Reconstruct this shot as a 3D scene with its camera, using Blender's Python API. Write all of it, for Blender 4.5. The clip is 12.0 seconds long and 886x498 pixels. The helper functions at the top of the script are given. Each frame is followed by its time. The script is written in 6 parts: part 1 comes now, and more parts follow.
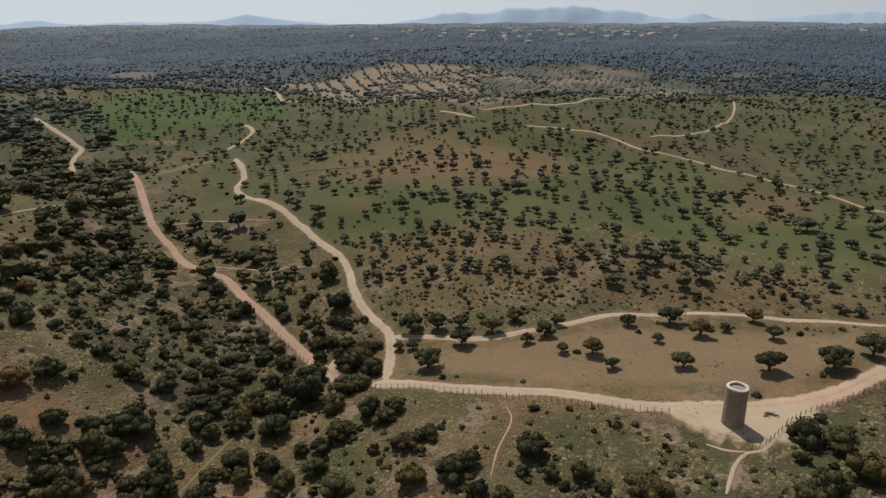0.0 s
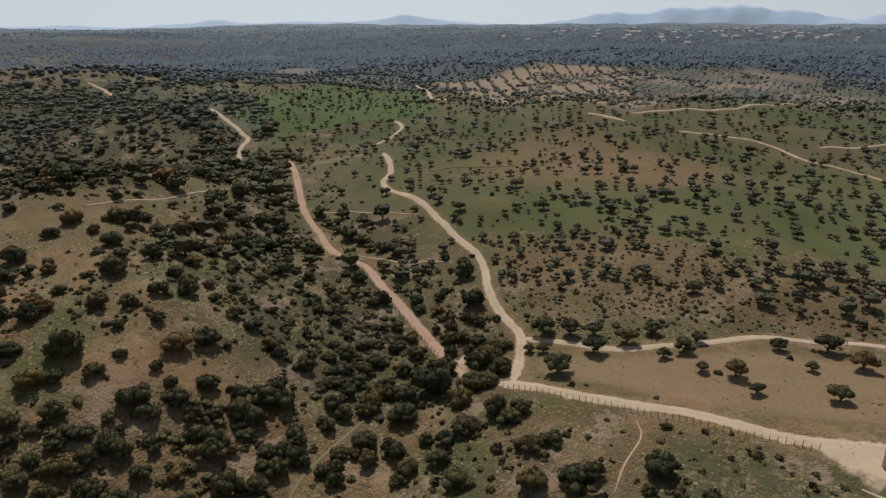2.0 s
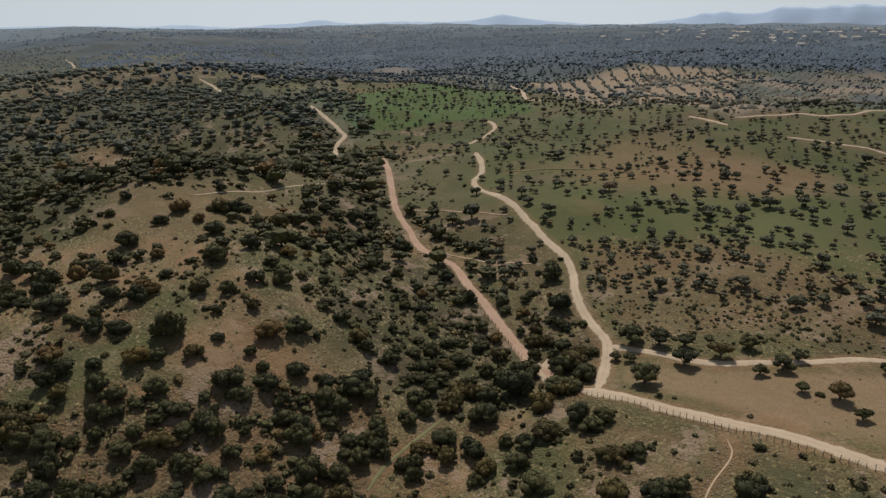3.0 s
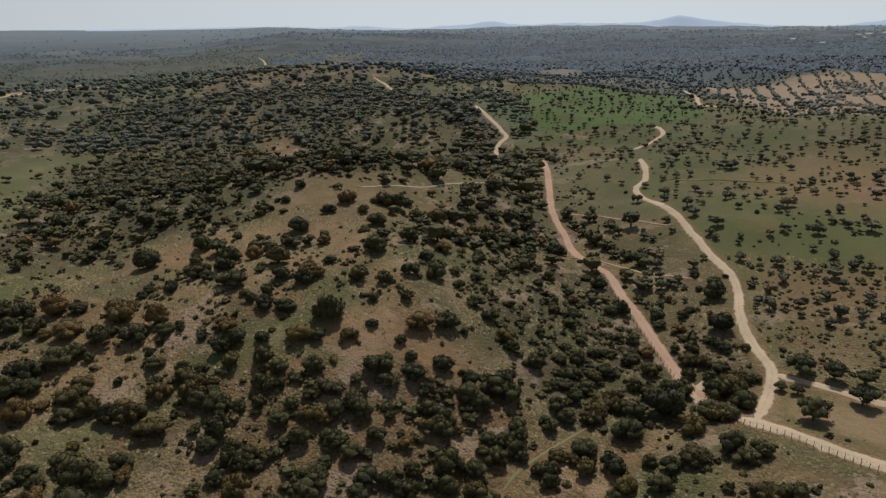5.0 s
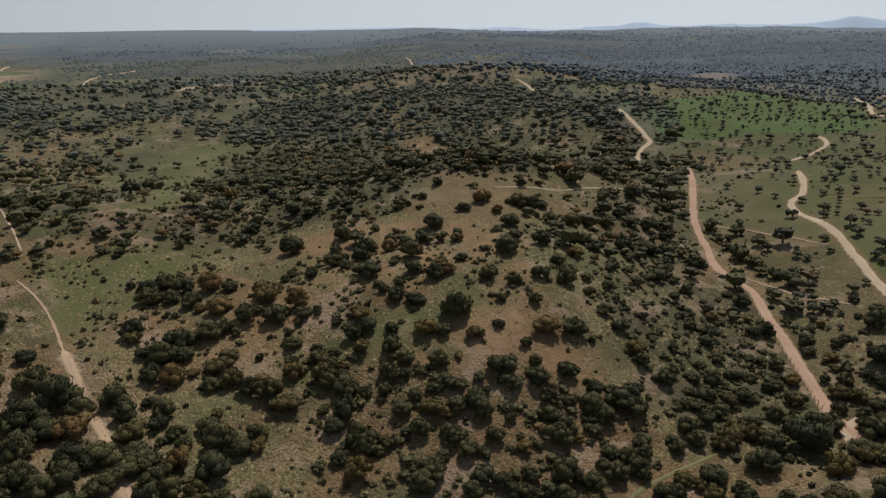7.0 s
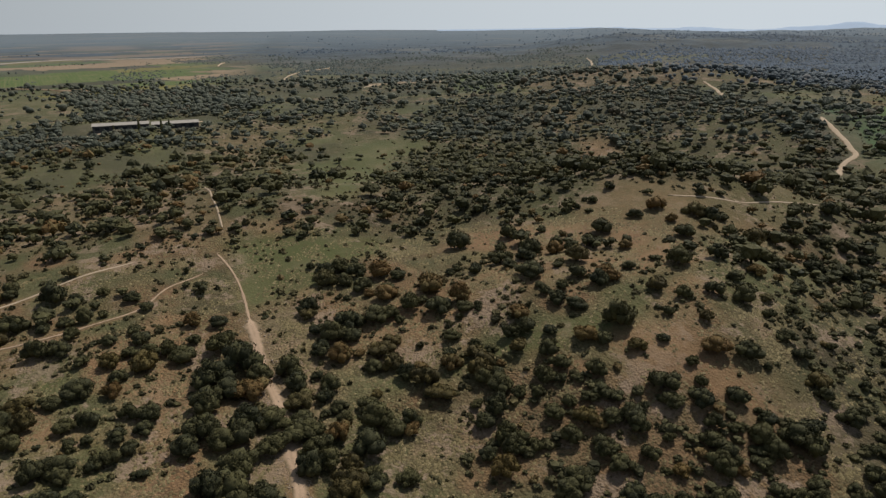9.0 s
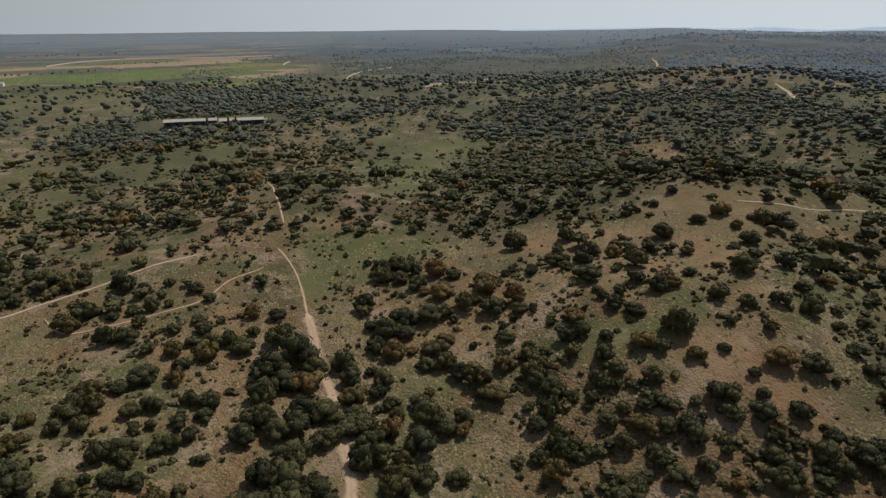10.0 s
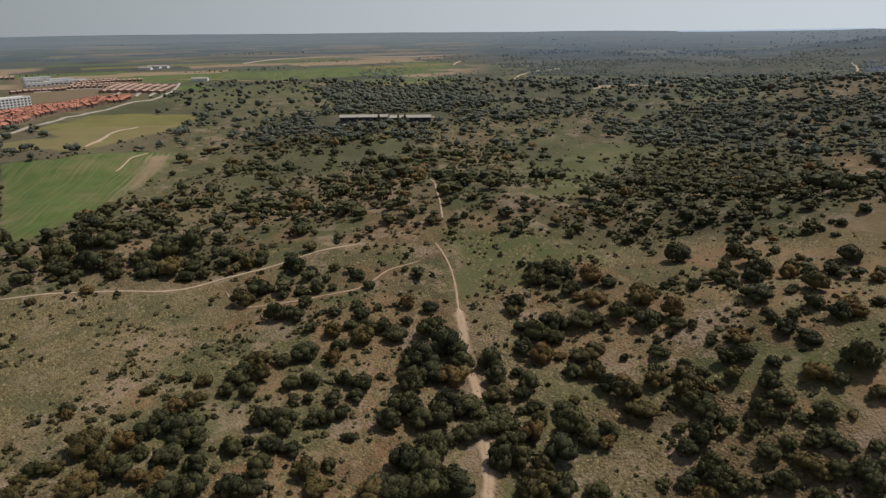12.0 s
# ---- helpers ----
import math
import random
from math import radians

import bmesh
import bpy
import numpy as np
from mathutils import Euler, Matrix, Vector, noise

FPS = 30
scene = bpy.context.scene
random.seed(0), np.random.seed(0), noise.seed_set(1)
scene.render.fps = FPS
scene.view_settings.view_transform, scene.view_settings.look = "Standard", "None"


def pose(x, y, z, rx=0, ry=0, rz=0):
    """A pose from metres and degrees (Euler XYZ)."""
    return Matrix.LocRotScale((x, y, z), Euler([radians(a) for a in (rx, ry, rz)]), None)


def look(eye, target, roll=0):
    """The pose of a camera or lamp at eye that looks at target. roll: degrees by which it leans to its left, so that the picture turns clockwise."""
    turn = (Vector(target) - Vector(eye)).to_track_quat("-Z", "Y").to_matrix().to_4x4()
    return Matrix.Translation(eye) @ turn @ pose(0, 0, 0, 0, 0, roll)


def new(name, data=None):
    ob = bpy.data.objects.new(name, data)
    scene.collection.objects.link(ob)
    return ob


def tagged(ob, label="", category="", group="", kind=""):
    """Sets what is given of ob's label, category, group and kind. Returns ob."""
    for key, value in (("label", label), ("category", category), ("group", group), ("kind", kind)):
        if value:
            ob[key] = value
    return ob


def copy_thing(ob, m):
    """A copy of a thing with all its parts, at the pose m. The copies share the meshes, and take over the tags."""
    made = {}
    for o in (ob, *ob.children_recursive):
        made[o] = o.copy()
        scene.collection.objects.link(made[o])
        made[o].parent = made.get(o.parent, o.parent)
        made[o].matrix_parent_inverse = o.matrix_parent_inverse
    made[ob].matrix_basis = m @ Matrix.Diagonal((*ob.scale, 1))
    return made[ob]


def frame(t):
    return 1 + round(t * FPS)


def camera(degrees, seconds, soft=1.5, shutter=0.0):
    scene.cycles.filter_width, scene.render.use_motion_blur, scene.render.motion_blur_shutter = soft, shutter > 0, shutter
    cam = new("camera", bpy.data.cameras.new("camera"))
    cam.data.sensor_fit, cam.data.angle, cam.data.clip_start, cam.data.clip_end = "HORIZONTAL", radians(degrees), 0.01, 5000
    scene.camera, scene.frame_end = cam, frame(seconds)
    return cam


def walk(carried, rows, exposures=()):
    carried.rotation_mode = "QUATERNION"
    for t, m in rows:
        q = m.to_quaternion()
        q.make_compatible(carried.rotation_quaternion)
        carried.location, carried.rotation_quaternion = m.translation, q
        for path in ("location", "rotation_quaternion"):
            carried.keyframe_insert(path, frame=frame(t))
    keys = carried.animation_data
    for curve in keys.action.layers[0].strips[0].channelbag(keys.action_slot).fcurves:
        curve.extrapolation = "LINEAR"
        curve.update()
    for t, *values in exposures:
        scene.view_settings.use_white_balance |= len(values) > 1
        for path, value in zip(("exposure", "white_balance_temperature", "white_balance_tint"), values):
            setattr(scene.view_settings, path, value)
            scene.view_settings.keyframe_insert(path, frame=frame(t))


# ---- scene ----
cam = camera(65.95, 12.0, soft=1.4)
PATH = [  # the camera hangs 80 m up and turns to the left
    (0.0, pose(0, 0, 80, 71.13, 0.31, 0.00)),
    (0.5, pose(0, 0, 80, 71.14, 0.36, 2.34)),
    (1.0, pose(0, 0, 80, 71.13, 0.31, 4.77)),
    (1.5, pose(0, 0, 80, 71.16, 0.28, 8.42)),
    (2.0, pose(0, 0, 80, 71.19, 0.24, 12.12)),
    (2.5, pose(0, 0, 80, 71.20, 0.28, 15.85)),
    (3.0, pose(0, 0, 80, 71.23, 0.30, 19.87)),
    (3.5, pose(0, 0, 80, 71.26, 0.35, 23.65)),
    (5.5, pose(0, 0, 80, 71.44, 0.36, 36.13)),
    (6.0, pose(0, 0, 80, 71.47, 0.39, 38.75)),
    (6.5, pose(0, 0, 80, 71.50, 0.36, 41.57)),
    (7.0, pose(0, 0, 80, 71.53, 0.33, 44.95)),
    (9.0, pose(0, 0, 80, 71.62, 0.43, 59.40)),
    (9.5, pose(0, 0, 80, 71.65, 0.43, 62.00)),
    (10.0, pose(0, 0, 80, 71.65, 0.41, 64.37)),
    (10.5, pose(0, 0, 80, 71.67, 0.39, 68.19)),
    (11.0, pose(0, 0, 80, 71.72, 0.37, 72.22)),
    (11.5, pose(0, 0, 80, 71.77, 0.46, 75.44)),
    (12.0, pose(0, 0, 80, 71.81, 0.48, 77.96)),
]
walk(cam, PATH)


# ---- world, sun ----
world = bpy.data.worlds.new("sky")
scene.world = world
world.use_nodes = True
HAZE, HAZE_AWAY = (8.8, 9.7, 10.5, 1), (4.3, 4.7, 5.0, 1)
SUN_ELEVATION, SUN_FROM = 58.0, Vector((-0.38, 0.925, 0))
wn = world.node_tree.nodes
sky = wn.new("ShaderNodeTexSky")
sky.sky_type, sky.sun_disc = "NISHITA", False
sky.sun_elevation, sky.sun_rotation = radians(SUN_ELEVATION), math.atan2(SUN_FROM.x, SUN_FROM.y)
sky.air_density, sky.dust_density, sky.ozone_density = 1.0, 0.6, 1.5
# thin haze that whitens the sky towards the horizon
way = wn.new("ShaderNodeTexCoord")
split = wn.new("ShaderNodeSeparateXYZ")
fade = wn.new("ShaderNodeMapRange")
fade.interpolation_type = "SMOOTHSTEP"
fade.inputs["From Min"].default_value, fade.inputs["From Max"].default_value = -0.05, 0.38
fade.inputs["To Min"].default_value, fade.inputs["To Max"].default_value = 1.0, 0.42
blend = wn.new("ShaderNodeMix")
blend.data_type = "RGBA"
wl = world.node_tree.links
wl.new(way.outputs["Generated"], split.inputs[0])
wl.new(split.outputs["Z"], fade.inputs["Value"])
wl.new(fade.outputs["Result"], blend.inputs["Factor"])
towards = wn.new("ShaderNodeVectorMath")
towards.operation = "DOT_PRODUCT"
towards.inputs[1].default_value = SUN_FROM.normalized()
glow = wn.new("ShaderNodeMapRange")
glow.inputs["From Min"].default_value, glow.inputs["From Max"].default_value = 0.0, 1.0
glow.inputs["To Min"].default_value, glow.inputs["To Max"].default_value = 0.0, 1.0
haze = wn.new("ShaderNodeMix")
haze.data_type = "RGBA"
haze.inputs["A"].default_value, haze.inputs["B"].default_value = HAZE_AWAY, HAZE
wl.new(way.outputs["Generated"], towards.inputs[0])
wl.new(towards.outputs["Value"], glow.inputs["Value"])
wl.new(glow.outputs["Result"], haze.inputs["Factor"])
wl.new([o for o in haze.outputs if o.type == "RGBA"][0], blend.inputs["B"])
wl.new(sky.outputs[0], blend.inputs["A"])
wl.new([o for o in blend.outputs if o.type == "RGBA"][0], wn["Background"].inputs["Color"])
wn["Background"].inputs["Strength"].default_value = 0.068
sun = new("sun", bpy.data.lights.new("sun", "SUN"))
sun.data.energy, sun.data.angle, sun.data.color = 3.4, radians(0.6), (1.0, 0.945, 0.875)
sun_way = SUN_FROM.normalized() * math.cos(radians(SUN_ELEVATION)) + Vector((0, 0, math.sin(radians(SUN_ELEVATION))))
sun.matrix_world = look(sun_way * 300, (0, 0, 0))


# ---- materials ----
class Nodes:
    """A node material under construction."""

    def __init__(self, name, roughness=0.9):
        self.mat = bpy.data.materials.new(name)
        self.mat.use_nodes = True
        self.tree = self.mat.node_tree
        self.bsdf = self.tree.nodes["Principled BSDF"]
        self.bsdf.inputs["Roughness"].default_value = roughness
        self.bsdf.inputs["Specular IOR Level"].default_value = 0.2

    def add(self, kind, **inputs):
        n = self.tree.nodes.new("ShaderNode" + kind)
        for k, v in inputs.items():
            self.set(n.inputs[k.replace("_", " ")], v)
        return n

    def set(self, socket, v):
        if isinstance(v, bpy.types.NodeSocket):
            self.tree.links.new(v, socket)
        elif isinstance(v, tuple) and len(v) == 3 and socket.type == "RGBA":
            socket.default_value = (*v, 1)
        else:
            socket.default_value = v

    def place(self, scale=1.0):
        return self.add("NewGeometry").outputs["Position"]

    def noise(self, scale, detail=4.0, rough=0.6, at=None):
        n = self.add("TexNoise", Scale=scale, Detail=detail, Roughness=rough)
        self.set(n.inputs["Vector"], at or self.place())
        return n.outputs["Fac"]

    def ramp(self, fac, lo, hi):
        n = self.add("MapRange")
        self.set(n.inputs["Value"], fac)
        n.inputs["From Min"].default_value, n.inputs["From Max"].default_value = lo, hi
        return n.outputs["Result"]

    def math(self, op, a, b=0.5):
        n = self.tree.nodes.new("ShaderNodeMath")
        n.operation = op
        self.set(n.inputs[0], a)
        self.set(n.inputs[1], b)
        return n.outputs[0]

    def mix(self, fac, a, b, blend="MIX"):
        n = self.tree.nodes.new("ShaderNodeMix")
        n.data_type, n.blend_type = "RGBA", blend
        self.set(n.inputs["Factor"], fac)
        self.set(n.inputs["A"], a)
        self.set(n.inputs["B"], b)
        return [o for o in n.outputs if o.type == "RGBA"][0]

    def colour(self, c):
        self.set(self.bsdf.inputs["Base Color"], c)
        return self

    def bump(self, h, strength=0.5, distance=0.1):
        n = self.add("Bump", Strength=strength, Distance=distance)
        self.set(n.inputs["Height"], h)
        self.set(self.bsdf.inputs["Normal"], n.outputs["Normal"])
        return self


def ground_material():
    m = Nodes("dry_grassland", 0.95)
    cover = m.add("Attribute")
    cover.attribute_name = "cover"
    field = m.add("Attribute")
    field.attribute_name = "field"
    smooth = m.add("Attribute")
    smooth.attribute_name = "grazed"
    cs, fs = m.add("SeparateColor"), m.add("SeparateColor")
    m.set(cs.inputs[0], cover.outputs["Color"])
    m.set(fs.inputs[0], field.outputs["Color"])
    green, bare, scrub = cs.outputs
    wheat, stubble, rape = fs.outputs
    broad, mid, fine, grain = m.noise(0.011, 5), m.noise(0.07, 5), m.noise(0.5, 5, 0.7), m.noise(2.2, 3, 0.7)
    c = m.mix(m.ramp(mid, 0.35, 0.65), DRY_GRASS, DRY_GRASS_2)
    c = m.mix(m.ramp(broad, 0.42, 0.62), c, OLIVE_GRASS)

    def broken(mask, texture, edge=0.35):  # a mask whose edge frays with the texture
        return m.ramp(m.math("ADD", mask, m.math("MULTIPLY", m.math("SUBTRACT", texture, 0.5), 1.6)), 0.5 - edge, 0.5 + edge)

    c = m.mix(broken(green, mid), c, m.mix(m.ramp(broad, 0.4, 0.6), GREEN_GRASS, GREEN_GRASS_2))
    soil = m.mix(m.ramp(mid, 0.35, 0.7), EARTH, EARTH_2)
    c = m.mix(broken(bare, m.mix(0.5, mid, fine)), c, soil)
    lawn = m.math("ADD", m.ramp(green, 0.8, 1.0), smooth.outputs["Fac"])
    # open ground: pale stony soil between low tufts
    wild = m.math("SUBTRACT", 1.0, m.math("MINIMUM", lawn, 1.0))
    dots = m.add("TexVoronoi", Scale=1.45, Randomness=1.0)
    warp = m.add("VectorMath")
    warp.operation = "ADD"
    m.set(warp.inputs[0], m.place())
    m.set(warp.inputs[1], m.mix(0.5, m.add("TexNoise", Scale=1.4, Detail=3.0).outputs["Color"], (0, 0, 0)))
    m.set(dots.inputs["Vector"], warp.outputs[0])
    patchy = m.ramp(m.noise(0.06, 5, 0.65), 0.36, 0.56)
    c = m.mix(m.math("MULTIPLY", m.math("MULTIPLY", patchy, 0.5), wild), c, m.mix(m.ramp(mid, 0.4, 0.6), STRAW, c))
    tuft = m.math("MULTIPLY", m.ramp(dots.outputs["Distance"], 0.56, 0.36), m.ramp(m.noise(0.11, 4), 0.42, 0.56))
    tint = m.mix(m.ramp(m.noise(0.05, 3), 0.4, 0.6), TUFT, TUFT_2)
    tint = m.mix(m.ramp(green, 0.3, 0.7), tint, PALE_TUFT)
    c = m.mix(m.math("MULTIPLY", m.math("MULTIPLY", tuft, 0.85), wild), c, tint)
    c = m.mix(m.math("MULTIPLY", broken(scrub, fine), 0.8), c, SCRUB)
    c = m.mix(m.ramp(m.math("SUBTRACT", green, 1.0), 0.05, 0.18), c, m.mix(m.ramp(mid, 0.35, 0.7), LUSH, GREEN_GRASS))
    # sown fields with drill rows
    turned = m.add("Mapping")
    turned.inputs["Rotation"].default_value, turned.inputs["Scale"].default_value = (0, 0, 0.09), (0.006, 1.5, 0.1)
    m.set(turned.inputs["Vector"], m.place())
    line = m.ramp(m.noise(1.0, 3, 0.6, turned.outputs[0]), 0.42, 0.68)
    thin = m.noise(0.022, 5, 0.7)
    crop = m.mix(m.ramp(mid, 0.3, 0.7), (0.050, 0.104, 0.016), (0.088, 0.138, 0.026))
    worn = m.math("MULTIPLY", m.ramp(line, 0.5, 1.0), m.ramp(m.math("ADD", thin, m.math("MULTIPLY", fine, 0.2)), 0.42, 0.70))
    crop = m.mix(m.math("MULTIPLY", worn, 0.85), crop, (0.26, 0.215, 0.11))
    crop = m.mix(m.math("MULTIPLY", m.ramp(thin, 0.52, 0.66), 0.7), crop, (0.20, 0.165, 0.075))
    crop = m.mix(m.math("MULTIPLY", line, 0.65), crop, (0.210, 0.190, 0.075))
    c = m.mix(m.ramp(wheat, 0.4, 0.6), c, crop)
    c = m.mix(m.ramp(rape, 0.4, 0.6), c, m.mix(m.ramp(m.noise(0.03, 5), 0.35, 0.65), (0.165, 0.150, 0.038), (0.210, 0.182, 0.055)))
    c = m.mix(m.ramp(m.math("ADD", stubble, m.math("MULTIPLY", m.math("SUBTRACT", line, 0.4), m.math("MULTIPLY", m.ramp(wheat, 0.4, 0.6), 0.5))), 0.35, 0.65), c, m.mix(mid, (0.30, 0.206, 0.124), (0.35, 0.253, 0.157)))
    # distance haze painted into the far ground: blue first, then pale at the horizon
    c = m.mix(m.math("MULTIPLY", m.ramp(cover.outputs["Alpha"], 0.05, 0.95), m.math("SUBTRACT", 1.0, m.math("MULTIPLY", m.math("MAXIMUM", stubble, m.math("MAXIMUM", wheat, rape)), 0.7))), c, m.mix(m.math("MULTIPLY", m.ramp(m.noise(0.018, 6, 0.75), 0.42, 0.56), m.math("ADD", 0.35, m.math("MULTIPLY", scrub, 0.65))), m.mix(m.math("MULTIPLY", m.ramp(m.noise(0.0045, 4), 0.54, 0.62), 0.55), m.mix(m.ramp(broad, 0.4, 0.6), FAR_HAZE, FAR_HAZE_2), FAR_FIELD), HAZED_WOOD_FLOOR))
    c = m.mix(m.math("MULTIPLY", m.ramp(cover.outputs["Alpha"], 1.0, 2.0), 0.8), c, PALE_HAZE)
    c = m.mix(m.ramp(grain, 0.3, 0.75), m.mix(0.4, c, SCRUB), c)
    # every tuft is a small dome: lit top and shaded gap painted in
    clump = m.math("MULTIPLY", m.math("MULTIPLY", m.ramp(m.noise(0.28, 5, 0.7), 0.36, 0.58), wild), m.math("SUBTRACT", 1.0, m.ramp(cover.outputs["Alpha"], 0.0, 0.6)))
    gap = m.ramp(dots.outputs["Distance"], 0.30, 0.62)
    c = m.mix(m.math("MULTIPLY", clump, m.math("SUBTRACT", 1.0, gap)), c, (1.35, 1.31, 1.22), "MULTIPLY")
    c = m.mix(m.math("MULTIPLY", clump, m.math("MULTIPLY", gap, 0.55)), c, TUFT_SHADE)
    # ragged mats of olive turf, and rosy stony soil where they have worn through
    close = m.math("MULTIPLY", wild, m.math("SUBTRACT", 1.0, m.ramp(cover.outputs["Alpha"], 0.0, 0.6)))
    turf = m.math("MULTIPLY", m.ramp(m.math("ADD", m.noise(0.047, 8, 0.68), m.math("MULTIPLY", m.math("SUBTRACT", fine, 0.5), 0.18)), 0.455, 0.53), m.math("SUBTRACT", 1.0, m.math("MINIMUM", bare, 1.0)))
    c = m.mix(m.math("MULTIPLY", m.math("MULTIPLY", turf, close), 0.85), c, m.mix(m.ramp(fine, 0.35, 0.65), TURF, TURF_2))
    worn_soil = m.ramp(m.math("ADD", m.noise(0.061, 8, 0.7), m.math("MULTIPLY", m.math("SUBTRACT", fine, 0.5), 0.22)), 0.545, 0.60)
    c = m.mix(m.math("MULTIPLY", m.math("MULTIPLY", worn_soil, close), 0.8), c, m.mix(m.ramp(fine, 0.35, 0.65), STONY, STONY_2))
    relief = m.math("ADD", m.math("MULTIPLY", fine, 0.5), m.math("MULTIPLY", m.math("SUBTRACT", 1.0, dots.outputs["Distance"]), clump))
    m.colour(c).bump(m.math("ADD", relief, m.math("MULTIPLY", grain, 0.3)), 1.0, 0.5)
    return m.mat


TURF, TURF_2, STONY, STONY_2 = (0.056, 0.056, 0.022), (0.100, 0.098, 0.042), (0.215, 0.150, 0.098), (0.275, 0.200, 0.138)
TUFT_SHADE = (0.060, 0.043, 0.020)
DRY_GRASS, DRY_GRASS_2, OLIVE_GRASS = (0.146, 0.102, 0.055), (0.102, 0.076, 0.040), (0.078, 0.066, 0.031)
GREEN_GRASS, GREEN_GRASS_2 = (0.077, 0.088, 0.026), (0.110, 0.113, 0.042)
EARTH, EARTH_2, SCRUB = (0.285, 0.160, 0.081), (0.202, 0.117, 0.060), (0.052, 0.046, 0.027)
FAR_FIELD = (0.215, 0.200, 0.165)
PALE_TUFT = (0.171, 0.151, 0.079)
# among these three lines are the haze tones of the far ground
PALE_HAZE = (0.165, 0.205, 0.235)
TUFT, TUFT_2, HAZED_WOOD_FLOOR = (0.062, 0.050, 0.024), (0.082, 0.074, 0.034), (0.050, 0.068, 0.084)
STRAW, FAR_HAZE, FAR_HAZE_2, LUSH = (0.330, 0.240, 0.130), (0.070, 0.099, 0.130), (0.094, 0.124, 0.150), (0.062, 0.115, 0.024)
GROUND = ground_material()


def track_material(name, a, b, verge=(0.150, 0.110, 0.060), edge=0.85):
    m = Nodes(name, 0.95)
    c = m.mix(m.ramp(m.noise(0.12, 5), 0.35, 0.65), a, b)
    c = m.mix(m.math("MULTIPLY", m.ramp(m.noise(1.3, 4, 0.7), 0.55, 0.8), 0.5), c, tuple(0.55 * v for v in a))
    across = m.add("Attribute")
    across.attribute_name = "across"
    wear = m.math("ADD", across.outputs["Fac"], m.math("MULTIPLY", m.math("SUBTRACT", m.noise(0.6, 4, 0.7), 0.5), 0.9))
    c = m.mix(m.ramp(wear, edge, 1.15), c, verge)  # trodden edges give way to dry ground
    c = m.mix(m.math("MULTIPLY", m.ramp(wear, 0.16, 0.02), 0.22), c, verge)
    m.colour(c).bump(m.noise(1.8, 4, 0.7), 0.5, 0.12)
    return m.mat


TRACK = {
    "pale": track_material("pale_dust", (0.45, 0.348, 0.240), (0.38, 0.288, 0.198)),
    "red": track_material("red_dust", (0.40, 0.27, 0.19), (0.34, 0.215, 0.145)),
    "earth": track_material("trodden_earth", (0.44, 0.31, 0.205), (0.35, 0.245, 0.162), edge=0.45),
    "green": track_material("grassy_path", (0.20, 0.19, 0.09), (0.13, 0.13, 0.055)),
    "rosy": track_material("rosy_dust", (0.50, 0.335, 0.235), (0.42, 0.29, 0.20)),
    "paved": track_material("pale_road", (0.38, 0.33, 0.28), (0.32, 0.28, 0.24)),
}


def leaf_material(name, dark, olive, rust, each_object, deep=0.5):
    m = Nodes(name, 0.75)
    if each_object:
        tone = m.add("ObjectInfo").outputs["Random"]
    else:
        a = m.add("Attribute")
        a.attribute_name = "tone"
        tone = a.outputs["Fac"]
    c = m.mix(m.ramp(tone, 0.0, 0.88), dark, olive)
    c = m.mix(m.ramp(tone, 0.90, 0.95), c, rust)
    speck = m.noise(5.5, 4, 0.75)
    isle = m.add("NewGeometry").outputs["Random Per Island"]
    c = m.mix(m.math("MULTIPLY", m.ramp(isle, 0.3, 1.0), 0.45), c, tuple(1.9 * v for v in olive))
    c = m.mix(m.ramp(speck, 0.35, 0.7), m.mix(deep, c, (0.010, 0.010, 0.005)), c)
    m.colour(c).bump(speck, 0.7, 0.25)
    return m.mat


OAK, OLIVE_LEAF, RUST = (0.032, 0.036, 0.016), (0.094, 0.085, 0.031), (0.190, 0.108, 0.035)
LEAF = leaf_material("oak_leaves", OAK, OLIVE_LEAF, RUST, True)
LEAF_MANY = leaf_material("oak_leaves_many", OAK, OLIVE_LEAF, RUST, False)
# woodland and hill leaves: distance haze is mixed into these two colours
LEAF_FAR_HAZED = leaf_material("hazed_woodland_leaves", (0.036, 0.046, 0.042), (0.056, 0.068, 0.058), (0.085, 0.080, 0.062), False, 0.1)
LEAF_HILL_HAZED = leaf_material("hazed_hill_oak_leaves", (0.052, 0.060, 0.045), (0.094, 0.098, 0.066), (0.12, 0.095, 0.060), False, 0.25)
LEAF_PASTURE = leaf_material("pasture_oak_leaves", (0.049, 0.049, 0.030), (0.102, 0.096, 0.054), (0.175, 0.112, 0.058), False, 0.35)
# oaks behind the pasture hill, blued and lightened to stand for haze
LEAF_BELT_HAZED = leaf_material("hazed_belt_oak_leaves", (0.056, 0.070, 0.076), (0.084, 0.099, 0.104), (0.115, 0.100, 0.088), False, 0.15)
LEAF_SCRUB = leaf_material("scrub_leaves", (0.038, 0.038, 0.016), (0.100, 0.088, 0.036), (0.20, 0.13, 0.05), False, 0.4)
LEAF_GROVE = leaf_material("grove_oak_leaves", (0.072, 0.066, 0.046), (0.115, 0.098, 0.066), (0.165, 0.110, 0.070), False, 0.2)
LEAF_BRUSH = leaf_material("brush_leaves", (0.036, 0.033, 0.013), (0.110, 0.092, 0.038), (0.20, 0.14, 0.06), False, 0.4)
LEAF_RUST = leaf_material("olive_brown_leaves", (0.070, 0.056, 0.020), (0.130, 0.096, 0.029), (0.18, 0.112, 0.034), True)
LEAF_OLIVE = leaf_material("olive_leaves", (0.100, 0.108, 0.086), (0.130, 0.136, 0.110), (0.13, 0.13, 0.105), False, 0.2)
# farthest woods: the strongest haze blue painted into the leaves
